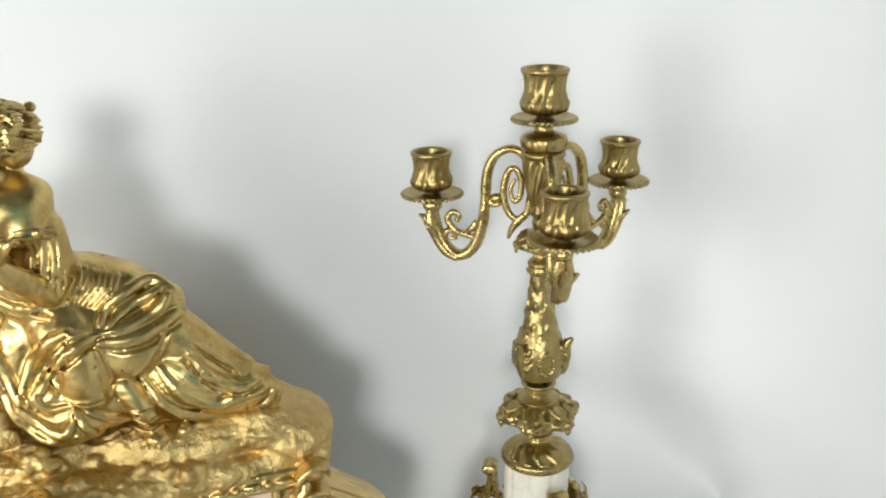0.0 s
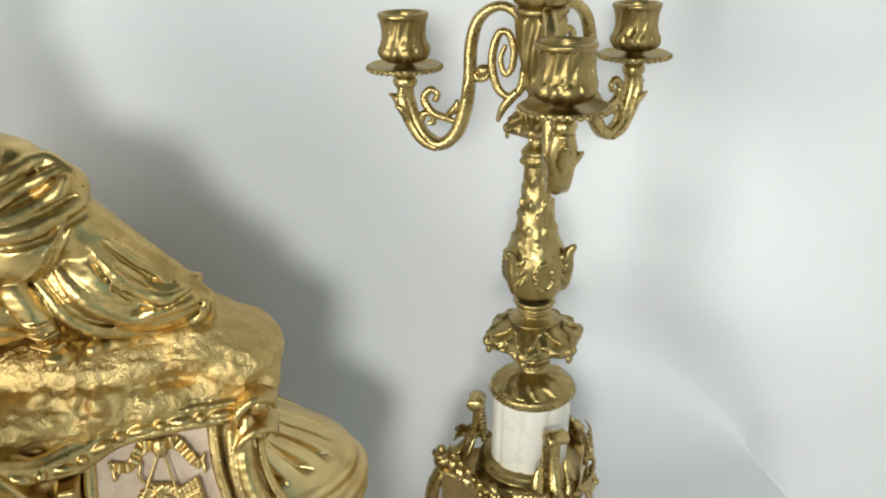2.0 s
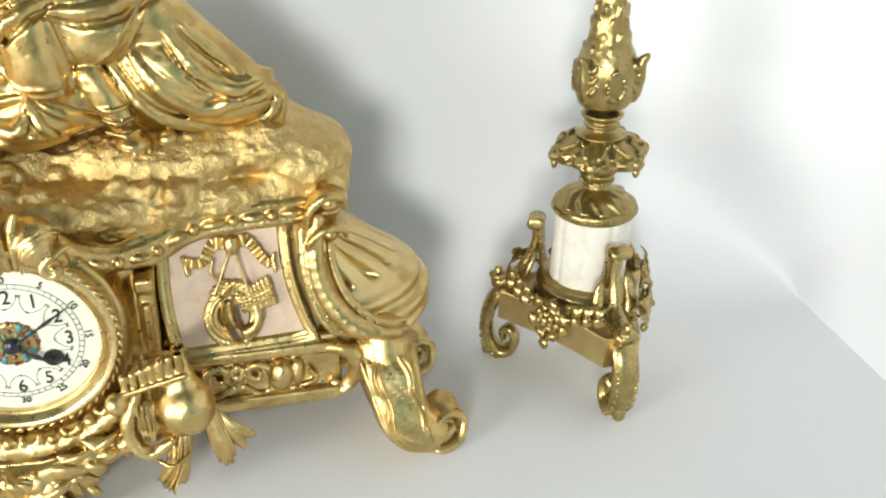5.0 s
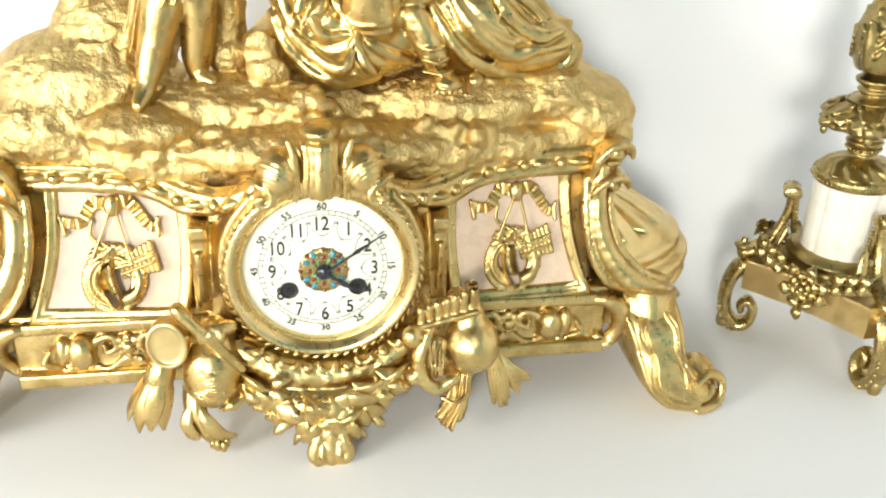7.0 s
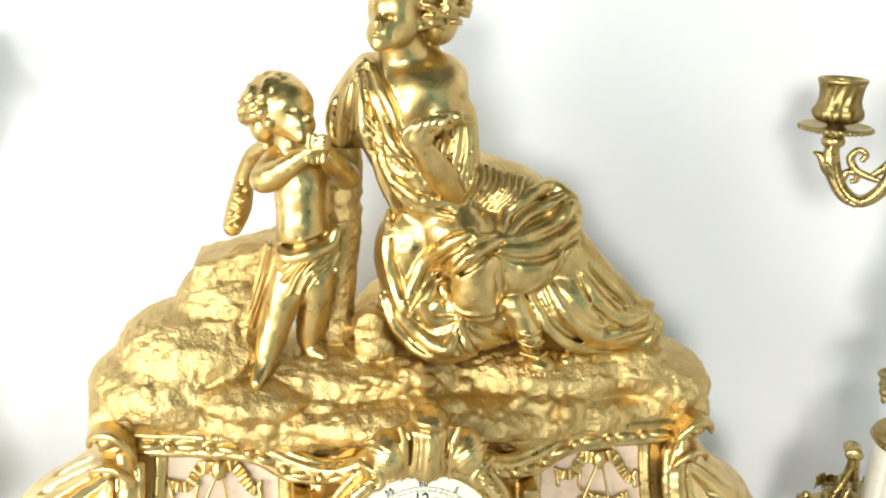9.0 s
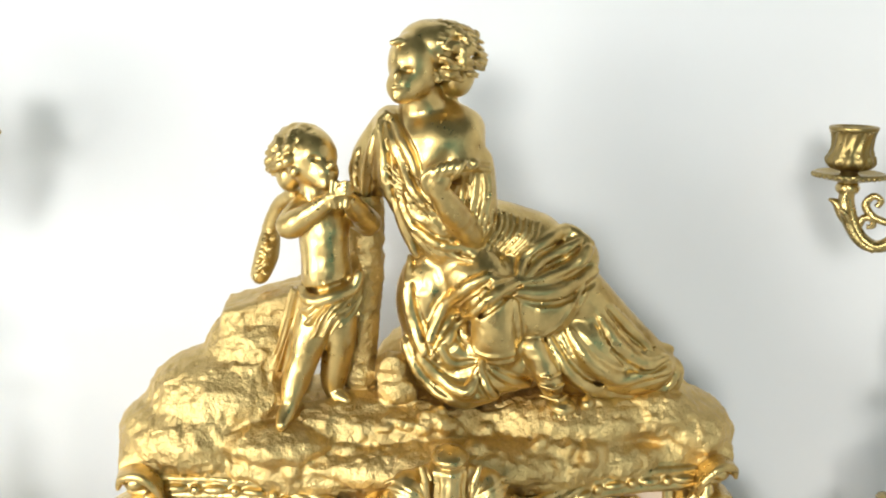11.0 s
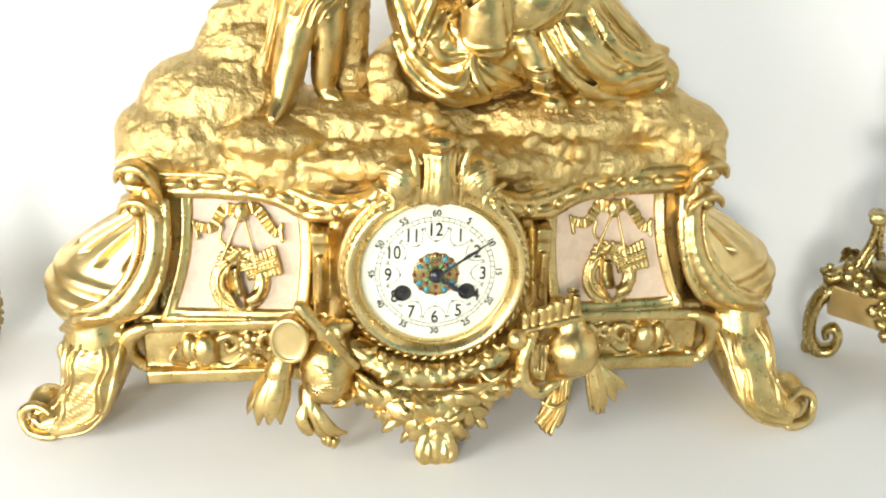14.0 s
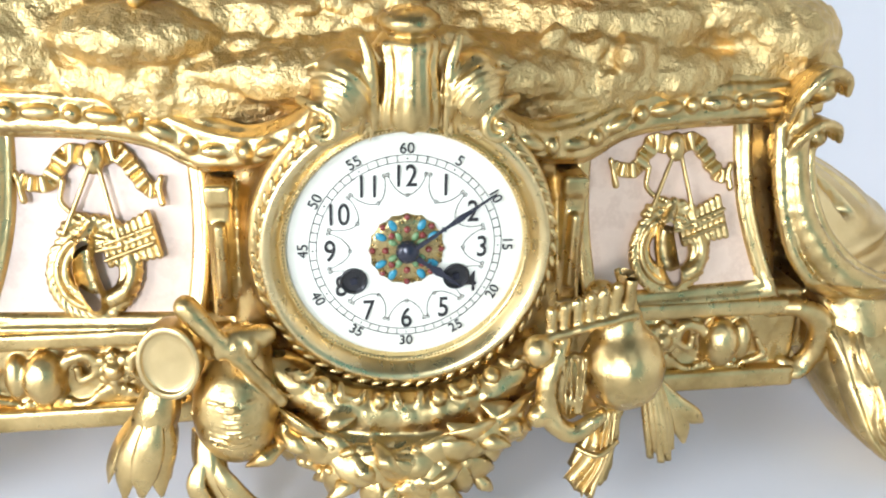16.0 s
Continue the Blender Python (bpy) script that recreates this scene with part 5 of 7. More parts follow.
def trophies_right():
    """Pan pipes, bagpipe with its ball-shaped bag, lyre and tassels."""
    c = Clay((0.036, -0.030, 0.028), (0.122, 0.036, 0.118), 0.0009)
    c.ell((0.088, -0.004, 0.078), (0.0175, 0.0175, 0.0185), 0.003)
    c.line([(0.086, 0.000, 0.096), (0.078, 0.004, 0.108)], [0.010, 0.005], 0.004)
    # lyre
    c.line([(0.062, -0.006, 0.092), (0.0555, -0.010, 0.078), (0.056, -0.012, 0.062), (0.066, -0.013, 0.053), (0.078, -0.012, 0.060)], [0.003, 0.0042, 0.0044, 0.004, 0.003], 0.0012)
    c.ell((0.066, -0.004, 0.070), (0.010, 0.006, 0.016), 0.002)
    for i in range(4):
        c.line([(0.061 + 0.003 * i, -0.011, 0.086), (0.063 + 0.002 * i, -0.013, 0.062)], [0.0008] * 2, 0.0003)
    c.ell((0.0505, -0.010, 0.090), (0.0062, 0.006, 0.0068), 0.001)
    c.ell((0.052, -0.013, 0.062), (0.005, 0.004, 0.005), 0.001)
    # pan pipes
    for i in range(7):
        x = 0.056 + 0.0052 * i
        c.rod((x, -0.007 + 0.0004 * i, 0.094 + 0.0010 * i), (x, -0.006, 0.1045 + 0.0020 * i), 0.0023, 0.0025, 0.0003)
    c.line([(0.053, -0.009, 0.095), (0.090, -0.008, 0.103)], [0.0016] * 2, 0.0005)
    c.line([(0.090, -0.002, 0.098), (0.087, 0.002, 0.118)], [0.0032, 0.0038], 0.001)
    c.line([(0.072, 0.002, 0.062), (0.085, 0.0, 0.058)], [0.008, 0.007], 0.002)
    c.rough(0.0004, 0.0045)
    part("bagpipe_trophy", c.skin(), GILT, clock, "gilt trophy of bagpipe, lyre and pan pipes")
    # folded cloth end, cut off square
    cloth = [drape([[(0.0800, -0.004, 0.060), (0.0845, -0.009, 0.059), (0.0905, -0.004, 0.060)], [(0.0740, -0.008, 0.042), (0.0805, -0.0135, 0.040), (0.0880, -0.007, 0.043)], [(0.0655, -0.008, 0.0270), (0.0740, -0.0145, 0.0215), (0.0835, -0.008, 0.0235)]], 50, 5, 0.0026, 0.7, 3, 0.0030),
             sweep([(0.0855, 0.002, 0.060), (0.0820, 0.000, 0.042), (0.0755, -0.002, 0.027)], [0.0060, 0.0068, 0.0070], seg=12, wide=0.7)]
    cloth.append(sweep([(0.0690, -0.010, 0.0440), (0.0770, -0.0150, 0.0425), (0.0870, -0.010, 0.0455)], [0.0014] * 3, seg=8))
    part("hanging_cloth", join(*cloth), GILT, clock, "gilt folded cloth end hanging free")
    # bundle of reeds with two pointed leaves
    items = []
    for i in range(6):
        t = i / 5
        items.append(sweep([(0.0985 + 0.005 * t, -0.002 - 0.003 * math.sin(3 * t), 0.072), (0.1010 + 0.009 * t, -0.006 - 0.003 * math.sin(3 * t), 0.052), (0.1045 + 0.0085 * t, -0.006 - 0.004 * math.sin(3 * t), 0.0335 + 0.004 * (i % 2))], [0.0018, 0.0022, 0.0017], seg=8))
    for dx, z in ((0.0, 0.038), (0.006, 0.048)):
        items.append(sweep([(0.1030, 0.000, 0.070), (0.1110 + 0.3 * dx, -0.004, 0.058 + 0.1 * dx), (0.1170 + 0.8 * dx, -0.005, 0.5 * (z + 0.056)), (0.1200 + 1.2 * dx, -0.004, z)], [0.0020, 0.0042, 0.0040, 0.0010], seg=10, wide=0.45))
    part("reed_sprig", join(*items), GILT, clock, "gilt bundle of reeds and pointed leaves")


trophies_left()
trophies_right()


def rock():
    """Cast rockwork ground that crowns the case."""
    c = Clay((-0.214, 0.008, 0.164), (0.206, 0.156, 0.352), 0.0012)
    c.soft = 0.5
    c.slab((-0.198, 0.050, 0.180), (0.198, 0.146, 0.196), 0.007, 0.004)
    c.slab((-0.110, 0.040, 0.180), (0.105, 0.12, 0.202), 0.006, 0.008)
    c.ell((0.0, 0.046, 0.190), (0.085, 0.024, 0.014), 0.008)
    for x in np.linspace(-0.165, 0.160, 8):
        c.ell((x, 0.051 + 0.25 * max(0, abs(x) - 0.10), 0.1870), (0.034, 0.014, 0.012), 0.006)
    for x in (-0.062, 0.058):
        c.ell((x, 0.056, 0.180), (0.060, 0.020, 0.016), 0.008)
    # smooth left rise with its stepped block
    c.ell((-0.152, 0.086, 0.200), (0.050, 0.046, 0.026), 0.012)
    c.ell((-0.132, 0.092, 0.222), (0.052, 0.042, 0.030), 0.014)
    c.ell((-0.114, 0.098, 0.246), (0.036, 0.032, 0.032), 0.010)
    c.slab((-0.138, 0.078, 0.256), (-0.082, 0.120, 0.283), 0.004, 0.003, warp=lambda x, y, z: (x, y, z - 0.30 * (x + 0.12)))
    c.ell((-0.150, 0.082, 0.224), (0.030, 0.028, 0.020), 0.010)
    # ground between, rising to the back
    c.ell((-0.040, 0.090, 0.208), (0.090, 0.046, 0.020), 0.008)
    c.ell((0.030, 0.110, 0.230), (0.070, 0.034, 0.042), 0.008)
    c.ell((0.090, 0.092, 0.206), (0.080, 0.044, 0.024), 0.008)
    c.ell((0.150, 0.090, 0.211), (0.034, 0.040, 0.022), 0.008)
    c.ell((0.172, 0.088, 0.200), (0.033, 0.042, 0.022), 0.008)
    c.ell((0.163, 0.062, 0.216), (0.008, 0.009, 0.007), 0.003)
    # ground under the standing figure
    c.ell((-0.1000, 0.0500, 0.2040), (0.0330, 0.0210, 0.0110), 0.006)
    c.ell((-0.0700, 0.0680, 0.2120), (0.0280, 0.0210, 0.0125), 0.006)
    # stump between the figures
    c.line([(-0.0490, 0.0940, 0.345), (-0.0475, 0.0930, 0.300), (-0.0495, 0.0910, 0.262), (-0.0505, 0.0900, 0.238)], [0.0118, 0.0112, 0.0108, 0.0112], 0.003)
    c.ell((-0.0500, 0.0840, 0.2350), (0.0125, 0.0100, 0.0120), 0.002)
    c.ell((-0.0300, 0.0720, 0.2420), (0.0110, 0.0110, 0.0130), 0.003)
    c.ell((-0.0270, 0.0660, 0.2310), (0.0120, 0.0100, 0.0090), 0.003)
    rnd = random.Random(11)
    for i in range(95):
        x = rnd.triangular(-0.17, 0.170, 0.0)
        y = rnd.uniform(0.036, 0.062) + 0.012 * (abs(x) > 0.12)
        z = rnd.uniform(0.184, 0.203) + 0.25 * max(0, y - 0.045)
        c.ell((x, y, z), (rnd.uniform(0.004, 0.011), rnd.uniform(0.003, 0.007), rnd.uniform(0.003, 0.0075)), 0.0016, (rnd.uniform(-40, 40), rnd.uniform(-50, 50), rnd.uniform(-30, 30)))
    for i in range(12):
        x = rnd.uniform(-0.03, 0.02)
        c.ell((-0.035 + 0.004 * i, 0.048 + 0.002 * (i % 3), 0.215 + 0.004 * math.sin(i)), (0.007, 0.005, 0.004), 0.002, (0, 40 * math.sin(3 * i), 0))
    # crags along the front, a finer stipple on the open ground
    c.rough(0.0014, 0.026, hi=(0.206, 0.064, 0.30), ridged=True, stretch=(0.8, 1, 1.2))
    c.rough(0.0009, 0.011, hi=(0.206, 0.066, 0.30), ridged=True)
    c.rough(0.0006, 0.006, ridged=True)
    c.rough(0.0007, 0.0030)
    return c.skin()


part("rockwork", rock(), MATTE, clock, "rough gilt rockwork mound")


def seated_statuette():
    """Plain seated draped form."""
    c = Clay((-0.078, 0.012, 0.206), (0.168, 0.140, 0.470), 0.0010)
    c.soft = 0.5

    def at(x, y, z):
        return 1.05 * x - 0.0020, y, 1.04 * z - 0.0088

    # head and dressed hair
    c.ell(at(-0.0255, 0.0690, 0.4250), (0.0150, 0.0155, 0.0198), 0.003, (0, -8, 0))
    c.ell(at(-0.0310, 0.0600, 0.4140), (0.0098, 0.0090, 0.0104), 0.008)
    c.ell(at(-0.0335, 0.0555, 0.4085), (0.0044, 0.0042, 0.0038), 0.004)
    c.ell(at(-0.0350, 0.0525, 0.4195), (0.0021, 0.0030, 0.0044), 0.003)
    c.ell(at(-0.0345, 0.0520, 0.4135), (0.0036, 0.0018, 0.0012), 0.001)
    for dx in (-0.0060, 0.0050):
        c.ell(at(-0.0340 + dx, 0.0545, 0.4230), (0.0033, 0.0020, 0.0017), 0.002, cut=True)
    c.ell(at(-0.0150, 0.0800, 0.4360), (0.0210, 0.0215, 0.0165), 0.003)
    c.ell(at(0.0000, 0.0840, 0.4210), (0.0115, 0.0130, 0.0140), 0.003)
    c.ell(at(-0.0040, 0.0900, 0.4070), (0.0065, 0.0075, 0.0070), 0.003)
    c.ell((0.0085, 0.0930, 0.4530), (0.0040, 0.0040, 0.0036), 0.002)
    # wavy hair drawn back, with loose curls over brow and ear
    curls = random.Random(17)
    for i in range(190):
        a, b = curls.uniform(-1.2, 2.4), curls.uniform(-0.9, 1.45)
        x, y, z = -0.0130 + 0.0222 * math.cos(b) * math.sin(a), 0.0800 - 0.0212 * math.cos(b) * math.cos(a), 0.4330 + 0.0172 * math.sin(b)
        if x < -0.0150 and z < 0.4425 - 0.5 * (x + 0.015):
            continue
        w = curls.uniform(-1, 1)
        c.line([at(x, y, z), at(x + 0.0040, y - 0.0006 + 0.001 * w, z + 0.0012 * w), at(x + 0.0085, y + 0.0030, z - 0.0016 + 0.001 * w)], [0.0011, 0.0016, 0.0009], 0.0005)
    for i in range(16):
        a = i / 15
        c.ell(at(-0.0370 + 0.026 * a, 0.0592 + 0.004 * a, 0.4375 - 0.020 * a * a + 0.0016 * math.sin(9 * a)), (0.0026, 0.0022, 0.0019), 0.0006, (0, 60 * math.sin(5 * i), 0))
    # neck and bare shoulders
    c.line([(-0.0250, 0.0780, 0.4200), (-0.0200, 0.0830, 0.4020)], [0.0108, 0.0140], 0.008)
    c.line([(-0.0140, 0.0860, 0.4060), (0.0060, 0.0840, 0.3970)], [0.0090, 0.0110], 0.008)
    c.ell((-0.0130, 0.0790, 0.3865), (0.0285, 0.0220, 0.0225), 0.008)
    c.ell((0.0030, 0.0800, 0.3875), (0.0140, 0.0170, 0.0200), 0.010)
    c.ell((-0.0340, 0.0900, 0.3960), (0.0110, 0.0130, 0.0125), 0.008)
    c.ell((-0.0185, 0.0690, 0.3770), (0.0130, 0.0125, 0.0120), 0.010)
    c.ell((0.0010, 0.0690, 0.3760), (0.0130, 0.0125, 0.0120), 0.010)
    c.line([(-0.0080, 0.0880, 0.3800), (0.0000, 0.0920, 0.3480), (0.0080, 0.0940, 0.3220)], [0.0220, 0.0200, 0.0240], 0.008)
    # cloak over the other arm, which rests on the stump
    c.line([(-0.0410, 0.0930, 0.3990), (-0.0520, 0.0970, 0.3740), (-0.0550, 0.0930, 0.3500)], [0.0095, 0.0125, 0.0085], 0.006)
    c.line([(-0.0420, 0.0860, 0.3970), (-0.0370, 0.0790, 0.3680), (-0.0170, 0.0730, 0.3380), (0.0020, 0.0720, 0.3200)], [0.0090, 0.0120, 0.0130, 0.0130], 0.006)
    c.ell((-0.0440, 0.0880, 0.3720), (0.0140, 0.0120, 0.0210), 0.006)
    c.line([(-0.0260, 0.0680, 0.3780), (-0.0220, 0.0650, 0.3600), (-0.0080, 0.0640, 0.3380)], [0.0060, 0.0085, 0.0090], 0.006)
    # sleeve of the bent arm
    c.line([(0.0110, 0.0770, 0.3760), (0.0125, 0.0740, 0.3520), (0.0110, 0.0720, 0.3350)], [0.0120, 0.0135, 0.0120], 0.004)
    c.ell((0.0110, 0.0830, 0.3450), (0.0160, 0.0160, 0.0220), 0.008)
    # hips and lap
    c.ell((0.0240, 0.0960, 0.3230), (0.0400, 0.0270, 0.0275), 0.010)
    c.ell((0.0480, 0.0900, 0.3240), (0.0270, 0.0250, 0.0215), 0.010)
    c.ell((0.0770, 0.0820, 0.3160), (0.0185, 0.0160, 0.0165), 0.008)
    c.line([(0.0100, 0.0820, 0.3080), (0.0180, 0.0680, 0.3020), (0.0250, 0.0580, 0.2920)], [0.0240, 0.0195, 0.0150], 0.008)
    c.ell((0.0450, 0.0740, 0.2980), (0.0340, 0.0220, 0.0220), 0.010)
    c.ell((0.0560, 0.0660, 0.2860), (0.0260, 0.0150, 0.0180), 0.010, (0, -25, 0))
    # shin under thin cloth, with the cloth end over it
    c.line([(0.0250, 0.0570, 0.2900), (0.0280, 0.0560, 0.2740), (0.0330, 0.0580, 0.2600)], [0.0145, 0.0120, 0.0095], 0.006)
    c.ell((0.0255, 0.0540, 0.2720), (0.0130, 0.0090, 0.0170), 0.006)
    # trailing leg and its skirt
    c.line([(0.0500, 0.0860, 0.3080), (0.0780, 0.0840, 0.2960), (0.1060, 0.0860, 0.2720), (0.1380, 0.0870, 0.2520)], [0.0200, 0.0190, 0.0160, 0.0085], 0.008)
    c.ell((0.0880, 0.0780, 0.2540), (0.0340, 0.0205, 0.0290), 0.010)
    c.ell((0.1200, 0.0800, 0.2440), (0.0330, 0.0165, 0.0190), 0.010)
    c.line([(0.1340, 0.0840, 0.2520), (0.1430, 0.0840, 0.2535), (0.1500, 0.0845, 0.2550)], [0.0080, 0.0055, 0.0022], 0.004)
    c.line([(0.1460, 0.0820, 0.2500), (0.1540, 0.0810, 0.2420), (0.1530, 0.0800, 0.2300)], [0.0040, 0.0045, 0.0040], 0.004)
    # skirt on the other side, falling from the lap
    c.ell((-0.0130, 0.0800, 0.2880), (0.0215, 0.0190, 0.0330), 0.010)
    c.ell((-0.0040, 0.0760, 0.2570), (0.0260, 0.0210, 0.0280), 0.010)
    c.ell((0.0240, 0.0750, 0.2480), (0.0400, 0.0205, 0.0230), 0.010)
    c.ell((0.0130, 0.0670, 0.2350), (0.0230, 0.0180, 0.0110), 0.008)
    c.freeze()
    # the knotted mantle: rolls that gather at the hip and sweep over the lap
    c.fold([(0.0872, 0.3273), (0.0727, 0.3343), (0.0569, 0.3290), (0.0443, 0.3196), (0.0399, 0.3086)], [0.0032, 0.0042, 0.0040, 0.0034, 0.0018])
    c.fold([(0.0853, 0.3251), (0.0768, 0.3150), (0.0552, 0.3078), (0.0401, 0.3055)], [0.0034, 0.0042, 0.0034, 0.0014])
    c.fold([(0.0800, 0.3300), (0.0680, 0.3235), (0.0540, 0.3170), (0.0440, 0.3090)], [0.0016, 0.0030, 0.0026, 0.0012])
    c.fold([(0.0907, 0.3104), (0.0698, 0.3019), (0.0512, 0.2999), (0.0319, 0.3026)], [0.0034, 0.0040, 0.0034, 0.0014])
    c.fold([(0.0223, 0.3089), (0.0321, 0.3061), (0.0399, 0.3076)], [0.0026, 0.0036, 0.0016])
    c.fold([(0.0400, 0.3065), (0.0254, 0.3012), (0.0119, 0.2887), (0.0011, 0.2707), (-0.0115, 0.2563)], [0.0014, 0.0030, 0.0030, 0.0030, 0.0020])
    c.fold([(0.0224, 0.3125), (0.0099, 0.3054), (-0.0020, 0.2917), (-0.0106, 0.2746), (-0.0156, 0.2581)], [0.0016, 0.0030, 0.0036, 0.0032, 0.0020])
    c.fold([(0.0193, 0.2984), (0.0119, 0.2868), (0.0085, 0.2724), (0.0120, 0.2646)], [0.0014, 0.0024, 0.0026, 0.0020])
    c.fold([(0.0375, 0.2959), (0.0402, 0.2801), (0.0432, 0.2598)], [0.0014, 0.0026, 0.0020])
    # worked border and fringed end
    for dz in (0.0, 0.0052):
        c.fold([(0.0851 - 0.4 * dz, 0.2979 + dz), (0.0776 - 0.6 * dz, 0.2855 + dz), (0.0693 - 0.7 * dz, 0.2736 + dz), (0.0559 - 0.3 * dz, 0.2651 + dz), (0.0434, 0.2577 + dz)], [0.0013] * 2, 0.9, 0.001, groove=0)
    for i in range(9):
        t = i / 8
        x, z = 0.0440 + 0.038 * t, 0.2630 + 0.030 * t ** 1.3
        c.fold([(x - 0.0022, z), (x, z + 0.0022), (x + 0.0020, z + 0.0004), (x + 0.0006, z - 0.0014)], [0.0007] * 2, 0.9, 0.0006, 4, 0)
    for dz in (0.0, 0.0050):
        c.fold([(0.0121, 0.2640 + dz), (0.0170, 0.2570 + dz), (0.0266, 0.2560 + dz), (0.0388, 0.2575 + dz)], [0.0016, 0.0015], 0.9, 0.001, groove=0)
    for i in range(7):
        x = 0.0140 + 0.0038 * i
        c.fold([(x, 0.2600), (x + 0.0018, 0.2622), (x + 0.0030, 0.2598)], [0.0007] * 2, 0.9, 0.0006, 4, 0)
    # skirt folds on the left
    c.fold([(-0.0318, 0.3161), (-0.0345, 0.3017), (-0.0360, 0.2795), (-0.0350, 0.2690)], [0.0020, 0.0032, 0.0036, 0.0026], 0.5)
    c.fold([(-0.0265, 0.3159), (-0.0275, 0.2928), (-0.0221, 0.2722), (-0.0155, 0.2558)], [0.0016, 0.0030, 0.0034, 0.0024])
    c.fold([(-0.0290, 0.2630), (-0.0171, 0.2427), (-0.0029, 0.2308), (0.0130, 0.2254), (0.0317, 0.2256)], [0.0024, 0.0038, 0.0038, 0.0036, 0.0026], 0.8)
    c.fold([(-0.0196, 0.2556), (-0.0075, 0.2435), (0.0085, 0.2358), (0.0159, 0.2415), (0.0203, 0.2567)], [0.0020, 0.0034, 0.0034, 0.0030, 0.0016])
    c.fold([(-0.0061, 0.2624), (0.0017, 0.2524), (0.0164, 0.2544)], [0.0018, 0.0026, 0.0012])
    c.fold([(0.0251, 0.2496), (0.0386, 0.2418), (0.0521, 0.2362)], [0.0014, 0.0026, 0.0022])
    c.fold([(0.0200, 0.2500), (0.0230, 0.2400), (0.0300, 0.2310)], [0.0012, 0.0024, 0.0022])
    # long folds over the trailing leg
    c.fold([(0.0619, 0.2693), (0.0757, 0.2476), (0.0959, 0.2319), (0.1211, 0.2242), (0.1461, 0.2301), (0.1530, 0.2414)], [0.0020, 0.0034, 0.0038, 0.0038, 0.0034, 0.0022], 0.8)
    c.fold([(0.0738, 0.2753), (0.0880, 0.2561), (0.1098, 0.2411), (0.1266, 0.2439), (0.1456, 0.2460)], [0.0016, 0.0040, 0.0044, 0.0034, 0.0020])
    c.fold([(0.0939, 0.2839), (0.1083, 0.2649), (0.1274, 0.2512), (0.1440, 0.2540)], [0.0014, 0.0036, 0.0032, 0.0016], 0.5)
    c.fold([(0.1011, 0.2890), (0.1166, 0.2740), (0.1324, 0.2590)], [0.0014, 0.0026, 0.0014])
    # fine pleats of the gown over the hip
    for i in range(9):
        t = i / 8
        c.fold([(0.0200 + 0.034 * t, 0.3490 - 0.008 * t), (0.0220 + 0.028 * t, 0.3400 - 0.009 * t), (0.0130 + 0.028 * t, 0.3240 - 0.002 * t)], [0.0008, 0.0013, 0.0010], 0.8, 0.0008, 5, 0.5)
    # cloak folds falling from the shoulder clasp
    c.fold([(-0.0446, 0.4040), (-0.0505, 0.3891), (-0.0550, 0.3677), (-0.0560, 0.3498)], [0.0012, 0.0024, 0.0028, 0.0018])
    c.fold([(-0.0482, 0.4000), (-0.0478, 0.3814), (-0.0500, 0.3639)], [0.0010, 0.0020, 0.0014])
    c.fold([(-0.0437, 0.4055), (-0.0450, 0.3872), (-0.0440, 0.3680), (-0.0402, 0.3534)], [0.0012, 0.0026, 0.0028, 0.0020])
    c.fold([(-0.0425, 0.4039), (-0.0386, 0.3868), (-0.0317, 0.3711), (-0.0272, 0.3562)], [0.0014, 0.0030, 0.0030, 0.0022])
    c.fold([(-0.0400, 0.4030), (-0.0345, 0.3900), (-0.0285, 0.3790), (-0.0250, 0.3700)], [0.0014, 0.0024, 0.0022, 0.0014])
    c.fold([(-0.0610, 0.3800), (-0.0640, 0.3678), (-0.0620, 0.3550)], [0.0014, 0.0022, 0.0014])
    c.fold([(-0.0380, 0.3520), (-0.0305, 0.3339), (-0.0225, 0.3184)], [0.0016, 0.0026, 0.0022])
    c.fold([(-0.0340, 0.3520), (-0.0244, 0.3346), (-0.0148, 0.3199)], [0.0014, 0.0024, 0.0020])
    c.fold([(-0.0305, 0.3589), (-0.0253, 0.3463), (-0.0166, 0.3418)], [0.0014, 0.0024, 0.0014])
    c.fold([(-0.0264, 0.3384), (-0.0120, 0.3283), (0.0020, 0.3258), (0.0121, 0.3225)], [0.0014, 0.0026, 0.0024, 0.0014])
    c.fold([(-0.0354, 0.3779), (-0.0277, 0.3621), (-0.0180, 0.3500)], [0.0014, 0.0026, 0.0014])
    for i in range(5):
        c.fold([(-0.0250 + 0.005 * i, 0.3330 - 0.002 * i), (-0.0170 + 0.005 * i, 0.3240 - 0.001 * i), (-0.0080 + 0.005 * i, 0.3170 + 0.0005 * i)], [0.0008, 0.0015, 0.0009], 0.8, 0.0008, 5, 0.5)
    # gathered sleeve with its band and buttons
    for i in range(5):
        x, w = 0.0020 + 0.0042 * i, 0.0014 * math.sin(2.3 * i)
        c.fold([(x + 0.001, 0.3720), (x + 0.0015 + w, 0.3600), (x + w, 0.3480), (x - 0.001, 0.3330)], [0.0008, 0.0016, 0.0016, 0.0009], 0.7, 0.0016)
    c.fold([(-0.0040, 0.3752), (0.0065, 0.3755), (0.0200, 0.3735)], [0.0019] * 2, 0.9, 0.001, groove=0)
    c.fold([(-0.0040, 0.3790), (0.0065, 0.3795), (0.0200, 0.3775)], [0.0010] * 2, 0.9, 0.001, groove=0)
    c.ell((0.0100, 0.0600, 0.3775), (0.0034, 0.0030, 0.0034), 0.001)
    # thin crinkled cloth over the breast and the shoulder
    crinkle = random.Random(23)
